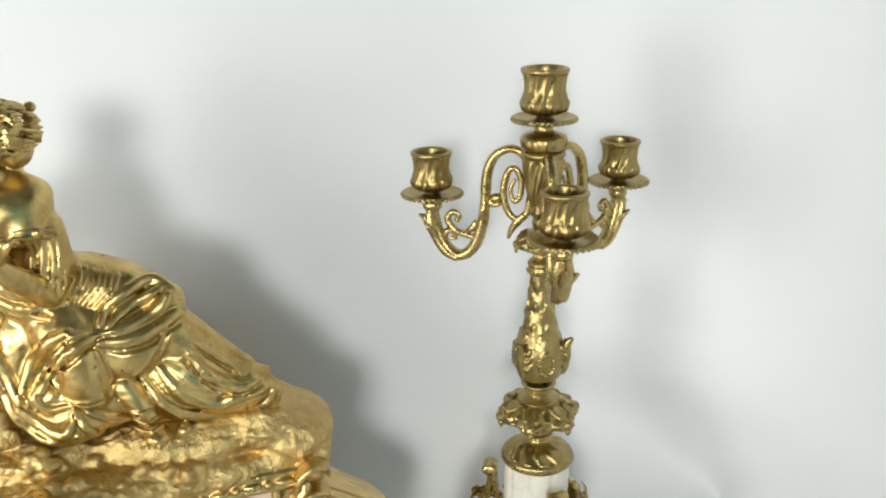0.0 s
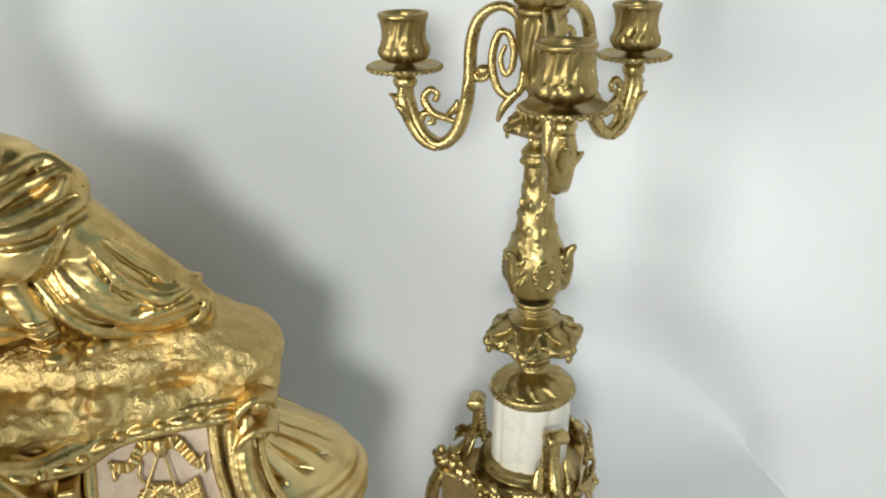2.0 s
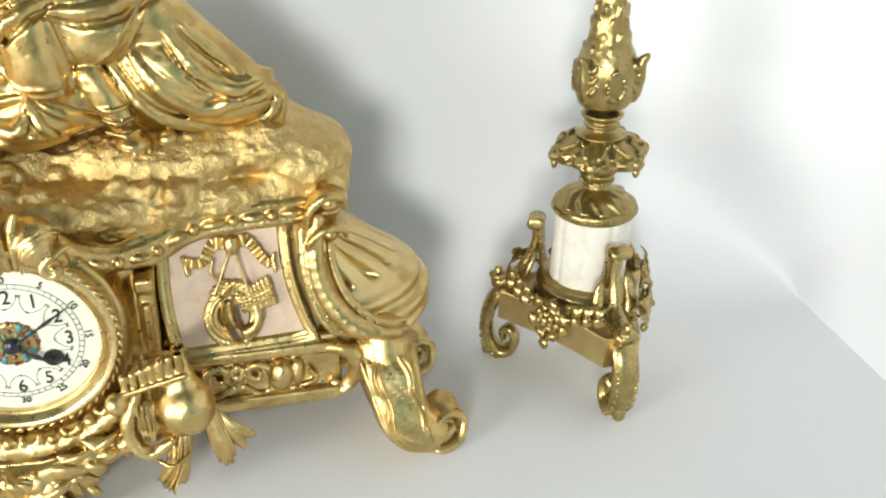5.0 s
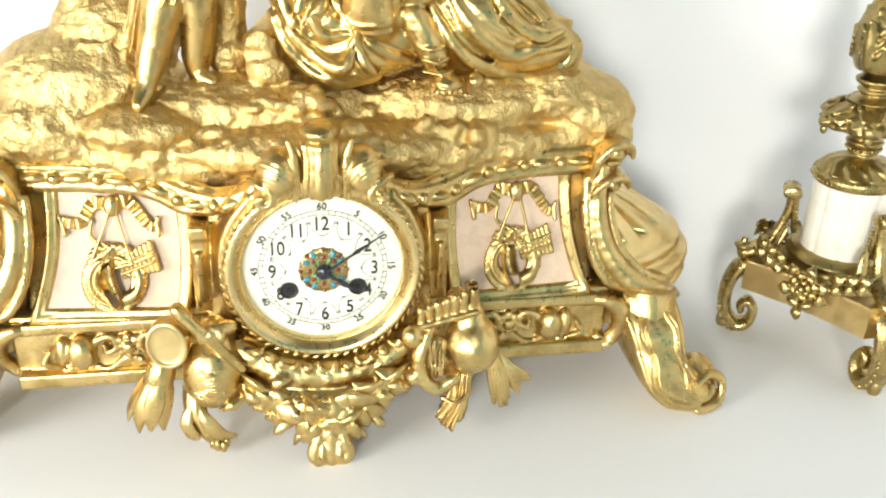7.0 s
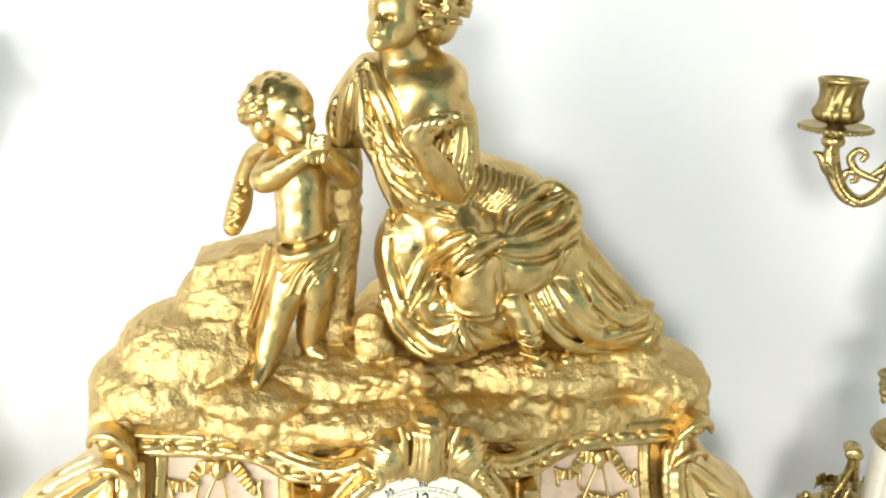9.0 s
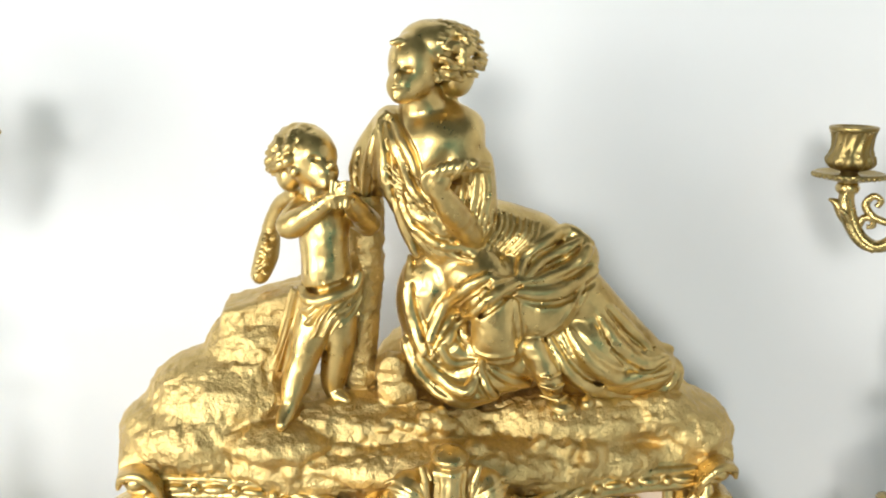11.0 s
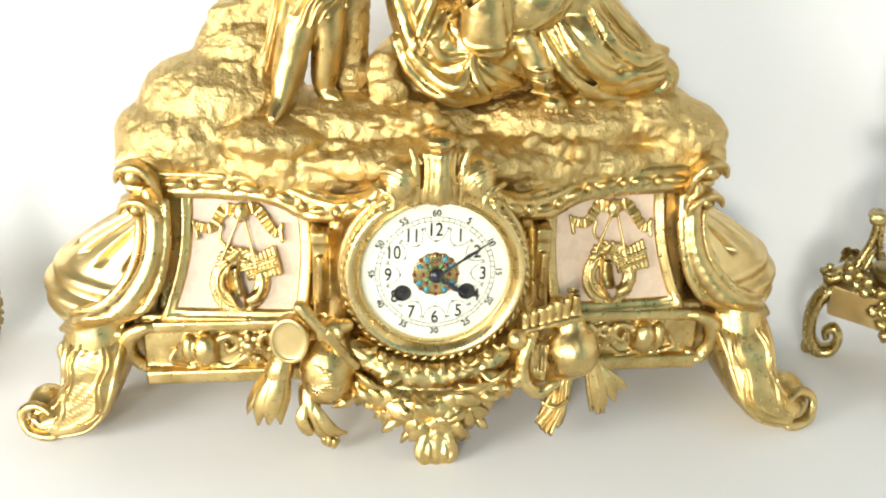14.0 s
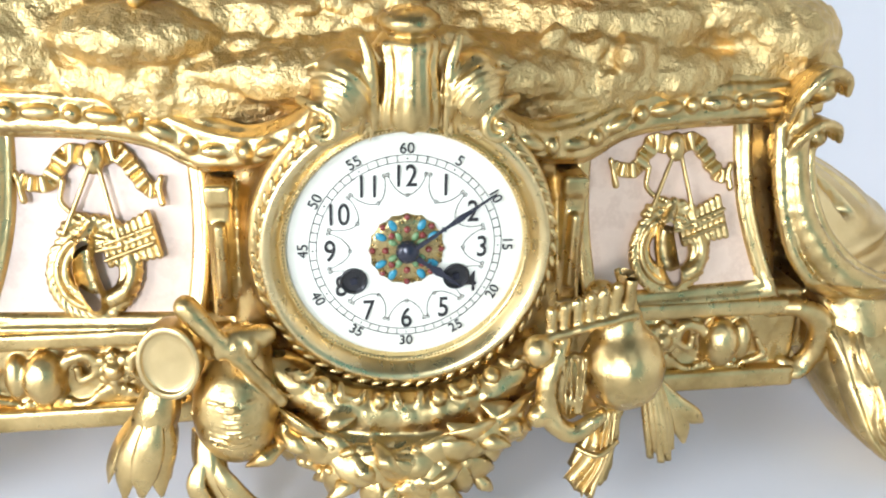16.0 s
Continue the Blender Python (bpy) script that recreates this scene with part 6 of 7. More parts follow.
    for i in range(34):
        x = -0.0400 + 0.045 * crinkle.random()
        z = 0.3760 - 0.9 * (x + 0.040) + crinkle.uniform(-0.014, 0.012)
        c.fold([(x - 0.005, z + 0.005), (x, z - 0.001), (x + 0.006, z - 0.005)], [0.0005, 0.0009, 0.0005], 0.85, 0.0007, 4, 0.5)
    # bare forearm and the closed fist
    c.line([(0.0105, 0.0660, 0.3320), (-0.0030, 0.0490, 0.3500), (-0.0130, 0.0390, 0.3640)], [0.0092, 0.0084, 0.0060], 0.002)
    c.ell((-0.0135, 0.0380, 0.3710), (0.0084, 0.0072, 0.0088), 0.003)
    for i in range(4):
        x, z = -0.0150 + 0.0042 * i, 0.3755 + 0.0010 * i - 0.0010 * (i == 3)
        c.line([(x - 0.0030, 0.0350, z - 0.0050), (x, 0.0315, z), (x + 0.0030, 0.0330, z + 0.0040), (x + 0.0055, 0.0380, z + 0.0010)], [0.0019, 0.0022, 0.0020, 0.0015], 0.0005)
    c.line([(-0.0195, 0.0370, 0.3650), (-0.0215, 0.0345, 0.3715), (-0.0175, 0.0325, 0.3765)], [0.0026, 0.0024, 0.0018], 0.0008)
    # ankle and sandalled foot
    c.line([(0.0520, 0.0600, 0.2640), (0.0600, 0.0580, 0.2500), (0.0660, 0.0580, 0.2380)], [0.0085, 0.0080, 0.0072], 0.003)
    c.ell((0.0715, 0.0530, 0.2275), (0.0100, 0.0120, 0.0055), 0.003, (0, 8, 0))
    for i in range(5):
        c.ell((0.0655 + 0.0036 * i, 0.0430 + 0.0004 * i * i, 0.2245 - 0.0004 * i), (0.0018, 0.0040, 0.0022), 0.0006)
    for z in (0.2330, 0.2400, 0.2470):
        c.line([(0.0550 + 0.2 * (0.247 - z), 0.0520, z + 0.001), (0.0625 + 0.4 * (0.247 - z), 0.0485 - 0.1 * (0.247 - z), z), (0.0700 + 0.4 * (0.247 - z), 0.0540, z + 0.001)], [0.0011] * 2, 0.0006)
    c.ell((0.0890, 0.0580, 0.2270), (0.0060, 0.0070, 0.0045), 0.002)
    c.rough(0.00025, 0.0030, lo=(-0.06, 0.0, 0.2), hi=(0.16, 0.15, 0.36))
    return c.skin()


woman = part("draped_statuette", seated_statuette(), FIGURE)
tagged(woman, "gilt bronze statuette of a seated draped figure on rockwork", "statuette")


def standing_statuette():
    """Plain small standing form with a sash."""
    c = Clay((-0.150, 0.020, 0.202), (-0.036, 0.118, 0.408), 0.0009)
    c.soft = 0.6
    # head turned to the side, curls
    c.ell((-0.0880, 0.0650, 0.3780), (0.0158, 0.0162, 0.0172), 0.003)
    c.ell((-0.0800, 0.0560, 0.3700), (0.0092, 0.0090, 0.0095), 0.005)
    c.ell((-0.0780, 0.0510, 0.3640), (0.0045, 0.0045, 0.0040), 0.004)
    c.ell((-0.0745, 0.0500, 0.3755), (0.0026, 0.0034, 0.0030), 0.003)
    for dx, dy in ((-0.0075, -0.001), (0.0020, 0.002)):
        c.ell((-0.0770 + dx, 0.0500 + dy, 0.3790), (0.0028, 0.0022, 0.0018), 0.002, cut=True)
    c.ell((-0.0935, 0.0710, 0.3840), (0.0168, 0.0165, 0.0135), 0.003)
    c.ell((-0.1010, 0.0730, 0.3660), (0.0085, 0.0100, 0.0110), 0.004)
    rnd = random.Random(5)
    for i in range(60):
        a, b = rnd.uniform(-2.6, 1.6), rnd.uniform(-0.7, 1.4)
        x, y, z = -0.0935 + 0.0170 * math.cos(b) * math.sin(a), 0.0690 - 0.0165 * math.cos(b) * math.cos(a), 0.3800 + 0.0155 * math.sin(b)
        if x > -0.0930 and y < 0.062 and z < 0.388:
            continue
        c.line([(x, y, z), (x - 0.003 * math.sin(a + 1), y - 0.0016, z - 0.003), (x - 0.0045, y, z - 0.0055)], [0.0026, 0.0030, 0.0018], 0.0010)
    # neck and trunk
    c.line([(-0.0870, 0.0660, 0.3600), (-0.0820, 0.0670, 0.3460)], [0.0078, 0.0090], 0.003)
    c.ell((-0.0800, 0.0650, 0.3400), (0.0168, 0.0125, 0.0120), 0.005)
    c.line([(-0.0800, 0.0640, 0.3370), (-0.0785, 0.0620, 0.3180), (-0.0765, 0.0630, 0.2970)], [0.0142, 0.0135, 0.0155], 0.005)
    c.ell((-0.0790, 0.0550, 0.3090), (0.0108, 0.0085, 0.0130), 0.005)
    for x in (-0.0860, -0.0735):
        c.ell((x, 0.0560, 0.3350), (0.0068, 0.0056, 0.0056), 0.004)
    c.ell((-0.0790, 0.0462, 0.3060), (0.0012, 0.0014, 0.0012), 0.001, cut=True)
    # arms raised to the pipes
    c.line([(-0.0920, 0.0640, 0.3480), (-0.0990, 0.0550, 0.3380), (-0.0880, 0.0470, 0.3460), (-0.0755, 0.0420, 0.3560)], [0.0080, 0.0082, 0.0066, 0.0046], 0.002)
    c.line([(-0.0660, 0.0680, 0.3460), (-0.0530, 0.0740, 0.3370), (-0.0590, 0.0580, 0.3470), (-0.0665, 0.0450, 0.3580)], [0.0080, 0.0080, 0.0066, 0.0046], 0.002)
    c.ell((-0.0730, 0.0400, 0.3580), (0.0054, 0.0045, 0.0046), 0.0015)
    c.ell((-0.0665, 0.0405, 0.3620), (0.0048, 0.0046, 0.0060), 0.0015)
    for i in range(4):
        c.rod((-0.0745 + 0.003 * i, 0.0375, 0.3530), (-0.0735 + 0.003 * i, 0.0385, 0.3680 - 0.0006 * i), 0.0014, 0.0014, 0.0006)
        c.line([(-0.0705 + 0.0002 * i, 0.0370, 0.3600 + 0.0022 * i), (-0.0655, 0.0355, 0.3610 + 0.0022 * i), (-0.0620, 0.0385, 0.3600 + 0.0022 * i)], [0.0011, 0.0013, 0.0011], 0.0005)
    # strap and hanging horn
    c.line([(-0.0990, 0.0780, 0.3530), (-0.1090, 0.0920, 0.3430), (-0.1160, 0.0990, 0.3270)], [0.0046, 0.0052, 0.0056], 0.002)
    c.line([(-0.1160, 0.1000, 0.3230), (-0.1190, 0.1010, 0.3080), (-0.1230, 0.1000, 0.2950)], [0.0062, 0.0076, 0.0062], 0.002)
    for i in range(14):
        c.ell((-0.1155 - 0.0005 * i + 0.0030 * math.sin(4 * i), 0.0930 + 0.001 * math.cos(3 * i), 0.3250 - 0.0021 * i), (0.0026, 0.0022, 0.0016), 0.0006, (0, 40 * math.sin(2 * i), 0))
    # hips, legs and feet
    c.ell((-0.0755, 0.0630, 0.2890), (0.0182, 0.0162, 0.0140), 0.004)
    c.line([(-0.0830, 0.0610, 0.2840), (-0.0870, 0.0560, 0.2680), (-0.0905, 0.0540, 0.2540), (-0.0950, 0.0520, 0.2400), (-0.0975, 0.0470, 0.2290)], [0.0122, 0.0104, 0.0088, 0.0082, 0.0054], 0.003)
    c.line([(-0.0975, 0.0470, 0.2280), (-0.1000, 0.0430, 0.2220), (-0.1015, 0.0370, 0.2180)], [0.0050, 0.0050, 0.0036], 0.002)
    c.line([(-0.0700, 0.0640, 0.2840), (-0.0690, 0.0640, 0.2640), (-0.0710, 0.0660, 0.2500), (-0.0725, 0.0670, 0.2380), (-0.0730, 0.0670, 0.2310)], [0.0118, 0.0098, 0.0090, 0.0078, 0.0054], 0.003)
    c.line([(-0.0730, 0.0660, 0.2290), (-0.0690, 0.0630, 0.2265), (-0.0640, 0.0600, 0.2250)], [0.0050, 0.0046, 0.0034], 0.002)
    c.freeze()
    # sash wound round the hips
    c.fold([(-0.0927, 0.2972), (-0.0851, 0.2930), (-0.0732, 0.2959), (-0.0612, 0.3004), (-0.0570, 0.3100)], [0.0026, 0.0034, 0.0036, 0.0034, 0.0020], 1.0)
    c.rough(0.0002, 0.0030)
    sash = drape([[(-0.0995, 0.0640, 0.2980), (-0.0950, 0.0560, 0.2975), (-0.0895, 0.0515, 0.2940)],
                  [(-0.1090, 0.0680, 0.2640), (-0.1020, 0.0590, 0.2630), (-0.0955, 0.0570, 0.2620)],
                  [(-0.1200, 0.0710, 0.2370), (-0.1110, 0.0620, 0.2340), (-0.1020, 0.0610, 0.2350)],
                  [(-0.1370, 0.0690, 0.2130), (-0.1260, 0.0600, 0.2170), (-0.1120, 0.0600, 0.2190)]], 60, 4, 0.0026, 0.9, 14, 0.0022, 0.12, 0.5)
    wrap = drape([[(-0.0960, 0.0620, 0.2990), (-0.0860, 0.0465, 0.2950), (-0.0700, 0.0470, 0.2985), (-0.0560, 0.0610, 0.3070)],
                  [(-0.0970, 0.0600, 0.2870), (-0.0865, 0.0450, 0.2830), (-0.0700, 0.0455, 0.2870), (-0.0550, 0.0590, 0.2950)],
                  [(-0.0945, 0.0590, 0.2730), (-0.0855, 0.0460, 0.2690), (-0.0710, 0.0480, 0.2745), (-0.0565, 0.0580, 0.2820)]], 60, 5, 0.0020, 0.9, 8, 0.0016, 0.6, 0.5)
    return join(c.skin(), sash, wrap)


boy = part("child_statuette", standing_statuette(), FIGURE)
tagged(boy, "small gilt bronze statuette with a sash standing on rockwork", "statuette")


# ---- candelabra ----
def ring_beads(r, z, n, size, dz=0.0):
    return [ball((r * math.cos(2 * math.pi * k / n), r * math.sin(2 * math.pi * k / n), z), size, 4, 6) for k in range(n)]


def cup_mesh(s=1.0):
    """Candle cup: swelling foot with leaves, slanted reeding, lipped rim, hollow."""
    prof = smooth_profile([(0.0030, 0.0), (0.0075, 0.0008), (0.0130, 0.0030), (0.0152, 0.0075), (0.0140, 0.0120), (0.0128, 0.0165), (0.0130, 0.0225), (0.0138, 0.0262), (0.0152, 0.0278), (0.0152, 0.0298), (0.0138, 0.0304), (0.0122, 0.0296), (0.0112, 0.024), (0.0108, 0.010), (0.0001, 0.009)], 5)
    n = len(prof)

    def shape(a, z, r):
        if r < 0.0115 or z > 0.0265:
            return r
        if z < 0.0115:
            return r * (1 + 0.055 * math.cos(12 * a) + 0.02 * math.sin(27 * a + 900 * z))
        w = 0.045 * math.cos(14 * a - 260 * z)
        return r * (1 + max(-0.02, w))
    body = lathe([(r * s, z * s) for r, z in prof], 84, lambda a, z, r: s * shape(a, z / s, r / s))
    beads = ring_beads(0.0138 * s, 0.0266 * s, 26, 0.0009 * s)
    return join(body, *beads)


def pan_mesh(r=0.0232):
    prof = smooth_profile([(0.0040, -0.004), (0.0085, -0.0035), (0.0165, -0.0018), (r, 0.0006), (r + 0.0008, 0.0022), (r - 0.0002, 0.0034), (r - 0.0022, 0.0024), (0.0155, 0.0006), (0.0080, 0.0012), (0.0052, 0.004), (0.0001, 0.0042)], 4)
    return join(lathe(prof, 64), *ring_beads(r + 0.0006, 0.0012, 34, 0.0017))


def arm_mesh():
    """One scrolled branch in the x-z plane, from the stem out to the pan at x = 0.08."""
    rod = [(0.0085, 0, 0.372), (0.0080, 0, 0.392), (0.0135, 0, 0.407), (0.0235, 0, 0.4115), (0.0345, 0, 0.404), (0.0395, 0, 0.388), (0.0405, 0, 0.368), (0.0430, 0, 0.348), (0.0490, 0, 0.330), (0.0590, 0, 0.3215), (0.0690, 0, 0.327), (0.0755, 0, 0.340), (0.0790, 0, 0.353), (0.0800, 0, 0.361)]
    rad = [0.0026, 0.0029, 0.0031, 0.0034, 0.0037, 0.0038, 0.0039, 0.0043, 0.0046, 0.0046, 0.0043, 0.0042, 0.0044, 0.0054]
    groove = lambda a, t: 1 - 0.16 * max(0.0, math.cos(2 * a)) ** 6
    items = [sweep(rod, rad, 8, 14, 1.15, (0, 1, 0), groove)]
    # inner oval scroll and its tail
    items.append(sweep([(0.0085, 0, 0.374), (0.0105, 0, 0.362), (0.0175, 0, 0.356), (0.0245, 0, 0.362), (0.0275, 0, 0.378), (0.0240, 0, 0.394), (0.0185, 0, 0.3955), (0.0150, 0, 0.386), (0.0160, 0, 0.374), (0.0200, 0, 0.370), (0.0225, 0, 0.379), (0.0195, 0, 0.388)], [0.0028, 0.0028, 0.0027, 0.0026, 0.0026, 0.0025, 0.0024, 0.0022, 0.0021, 0.0019, 0.0017, 0.0013], 7, 10))
    items.append(sweep([(0.0120, 0, 0.360), (0.0175, 0, 0.3535), (0.0215, 0, 0.347), (0.0240, 0, 0.3395)], [0.0028, 0.0030, 0.0024, 0.0012], 6, 10))
    items.append(ball((0.0325, 0, 0.3715), (0.0042, 0.0036, 0.0042), 8, 12))
    items.append(sweep([(0.0400, 0, 0.374), (0.0370, 0, 0.367), (0.0320, 0, 0.3665), (0.0295, 0, 0.3705), (0.0315, 0, 0.375)], [0.0024, 0.0026, 0.0022, 0.0018, 0.0014], 6, 8))
    # lower curls and outer leaf
    items.append(sweep([(0.0480, 0, 0.3370), (0.0560, 0, 0.3395), (0.0640, 0, 0.3430), (0.0685, 0, 0.3510), (0.0645, 0, 0.3575), (0.0600, 0, 0.3545), (0.0620, 0, 0.3500)], [0.0016, 0.0026, 0.0028, 0.0026, 0.0024, 0.0020, 0.0020], 6, 10))
    items.append(sweep([(0.0715, 0, 0.3330), (0.0690, 0, 0.3410), (0.0640, 0, 0.3410), (0.0630, 0, 0.3360), (0.0665, 0, 0.3350)], [0.0020, 0.0026, 0.0022, 0.0019, 0.0018], 6, 10))
    items.append(sweep([(0.0735, 0, 0.3330), (0.0800, 0, 0.3410), (0.0850, 0, 0.3500), (0.0905, 0, 0.3530)], [0.0028, 0.0040, 0.0032, 0.0009], 6, 10))
    items.append(sweep([(0.0560, 0, 0.3400), (0.0500, 0, 0.3455), (0.0480, 0, 0.3520)], [0.0014, 0.0028, 0.0008], 5, 8))
    # broad leaf wrapped round the outer bend
    items.append(sweep([(0.0600, 0, 0.3190), (0.0690, 0, 0.3240), (0.0765, 0, 0.3360), (0.0800, 0, 0.3480), (0.0815, 0, 0.3580)], [0.0030, 0.0036, 0.0038, 0.0042, 0.0030], 7, 14, 2.0, (0, 1, 0), lambda a, t: 1 + 0.10 * math.cos(6 * a)))
    for y in (-1, 1):
        items.append(sweep([(0.0750, 0.004 * y, 0.3340), (0.0790, 0.0080 * y, 0.3440), (0.0830, 0.0105 * y, 0.3480)], [0.0016, 0.0024, 0.0008], 5, 8))
    for y in (-0.003, 0.003):
        items.append(sweep([(0.0400, y, 0.372), (0.0415, 1.3 * y, 0.360), (0.0440, y, 0.350)], [0.0008, 0.0022, 0.0008], 5, 8))
        items.append(sweep([(0.0790, y, 0.345), (0.0805, 1.4 * y, 0.353), (0.0800, 1.6 * y, 0.360)], [0.001, 0.0022, 0.0016], 5, 8))
    items.append(lathe([(0.0045, 0.357), (0.0068, 0.3595), (0.0075, 0.3625), (0.0060, 0.3655), (0.0040, 0.367)], 24))
    last = items.pop()
    last.transform(Matrix.Translation((0.080, 0, 0)))
    me = join(*items, last)
    me.transform(Matrix.Diagonal((1.125, 1, 1, 1)))
    return me


def stem_meshes():
    """Turned and cast members of the stem, from the collar up."""
    out = {}
    flame = lambda n, amp, twist=0.0: (lambda a, z, r: r * (1 + amp * math.cos(n * a + twist * z)))
    out["dome"] = join(lathe(smooth_profile([(0.0280, 0.1440), (0.0298, 0.1460), (0.0298, 0.1500), (0.0275, 0.1525), (0.0240, 0.1555), (0.0200, 0.1590), (0.0125, 0.1620), (0.0095, 0.1640), (0.0085, 0.1680)], 5), 96,
                             lambda a, z, r: r * (1 + (0.065 * math.cos(12 * a + 420 * (z - 0.15)) + 0.02 * math.sin(9 * a) if 0.1525 < z < 0.161 else 0))),
                       *ring_beads(0.0298, 0.1475, 50, 0.0013), *ring_beads(0.0290, 0.1512, 50, 0.0008))
    out["neck"] = join(lathe(smooth_profile([(0.0080, 0.1640), (0.0105, 0.1665), (0.0095, 0.1690), (0.0115, 0.1715), (0.0125, 0.1740), (0.0100, 0.1765), (0.0120, 0.1790), (0.0150, 0.1810)], 4), 48), *ring_beads(0.0112, 0.1690, 24, 0.0013))
    out["vase_foot"] = lathe(smooth_profile([(0.0180, 0.2030), (0.0130, 0.2050), (0.0100, 0.2075), (0.0125, 0.2100), (0.0105, 0.2125), (0.0135, 0.2150), (0.0145, 0.2175), (0.0110, 0.2200), (0.0085, 0.2230), (0.0120, 0.2262)], 4), 48)
    out["collar"] = join(lathe(smooth_profile([(0.0075, 0.3120), (0.0098, 0.3140), (0.0108, 0.3170), (0.0100, 0.3195), (0.0108, 0.3215), (0.0096, 0.3240), (0.0072, 0.3265), (0.0060, 0.3300), (0.0080, 0.3340), (0.0090, 0.338)], 4), 48), *ring_beads(0.0106, 0.3155, 22, 0.0014))
    out["stem_body"] = lathe(smooth_profile([(0.0060, 0.3500), (0.0078, 0.3550), (0.0070, 0.3590), (0.0100, 0.3640), (0.0090, 0.3690), (0.0120, 0.3800), (0.0140, 0.3950), (0.0150, 0.4060), (0.0165, 0.4085), (0.0165, 0.4110), (0.0140, 0.4125)], 5), 80,
                             lambda a, z, r: r * (1 + (0.10 * math.cos(9 * a - 160 * z) if 0.372 < z < 0.405 else 0.05 * math.cos(8 * a) if z < 0.37 else 0)))
    out["bulb"] = lathe(smooth_profile([(0.0125, 0.4115), (0.0158, 0.4140), (0.0172, 0.4180), (0.0165, 0.4225), (0.0130, 0.4250), (0.0085, 0.4262), (0.0068, 0.4285), (0.0068, 0.4330)], 5), 80,
                        lambda a, z, r: r * (1 + (0.045 * abs(math.cos(7 * a)) if 0.4135 < z < 0.4235 else 0)))
    return out


def vase_mesh():
    """Slender vase with leaves in relief and cartouches at its belly."""
    c = Clay((-0.030, -0.030, 0.224), (0.030, 0.030, 0.318), 0.0009)
    prof = curve_points([(0.0080, 0.2265), (0.0165, 0.2300), (0.0200, 0.2380), (0.0200, 0.2480), (0.0165, 0.2560), (0.0130, 0.2680), (0.0100, 0.2850), (0.0080, 0.3000), (0.0085, 0.3130)], 4)
    for i in range(len(prof) - 1):
        c.rod((0, 0, prof[i][1]), (0, 0, prof[i + 1][1]), prof[i][0], prof[i + 1][0], 0.0015)
    for k in range(3):
        a = math.radians(-90 + 120 * k)
        ca, sa = math.cos(a), math.sin(a)
        # oval cartouche
        for i in range(16):
            b = 2 * math.pi * i / 16
            w, z = 0.0062 * math.cos(b), 0.2415 + 0.0098 * math.sin(b)
            c.ell((0.0205 * ca - w * sa, 0.0205 * sa + w * ca, z), (0.0015,) * 3, 0.0012)
        a += math.radians(60)
        ca, sa = math.cos(a), math.sin(a)
        # leaf that curls off the shoulder
        c.line([(0.0190 * ca, 0.0190 * sa, 0.2300), (0.0215 * ca, 0.0215 * sa, 0.2430), (0.0225 * ca, 0.0225 * sa, 0.2540), (0.0262 * ca, 0.0262 * sa, 0.2590)], [0.0035, 0.0040, 0.0030, 0.0012], 0.0015)
        for s in (-1, 1):
            for q in range(3):
                z = 0.234 + 0.007 * q
                c.line([(0.020 * ca, 0.020 * sa, z), (0.0205 * ca - s * 0.006 * sa, 0.0205 * sa + s * 0.006 * ca, z + 0.003), (0.0195 * ca - s * 0.008 * sa, 0.0195 * sa + s * 0.008 * ca, z + 0.007)], [0.0015, 0.0018, 0.0008], 0.0008)
    # rows of upright leaves up the neck
    for row in range(6):
        z = 0.2600 + 0.0085 * row
        r = float(np.interp(z, prof[:, 1], prof[:, 0]))
        for i in range(7):
            a = 2 * math.pi * (i + 0.5 * (row % 2)) / 7
            c.ell((r * math.cos(a), r * math.sin(a), z), (0.24 * r, 0.0013, 0.0058), 0.0006, (0, 0, math.degrees(a) - 90))
            c.ell(((r + 0.0012) * math.cos(a), (r + 0.0012) * math.sin(a), z + 0.001), (0.0006, 0.0007, 0.0048), 0.0004, (0, 0, math.degrees(a) - 90))
    c.rough(0.0004, 0.004)
    return c.skin()


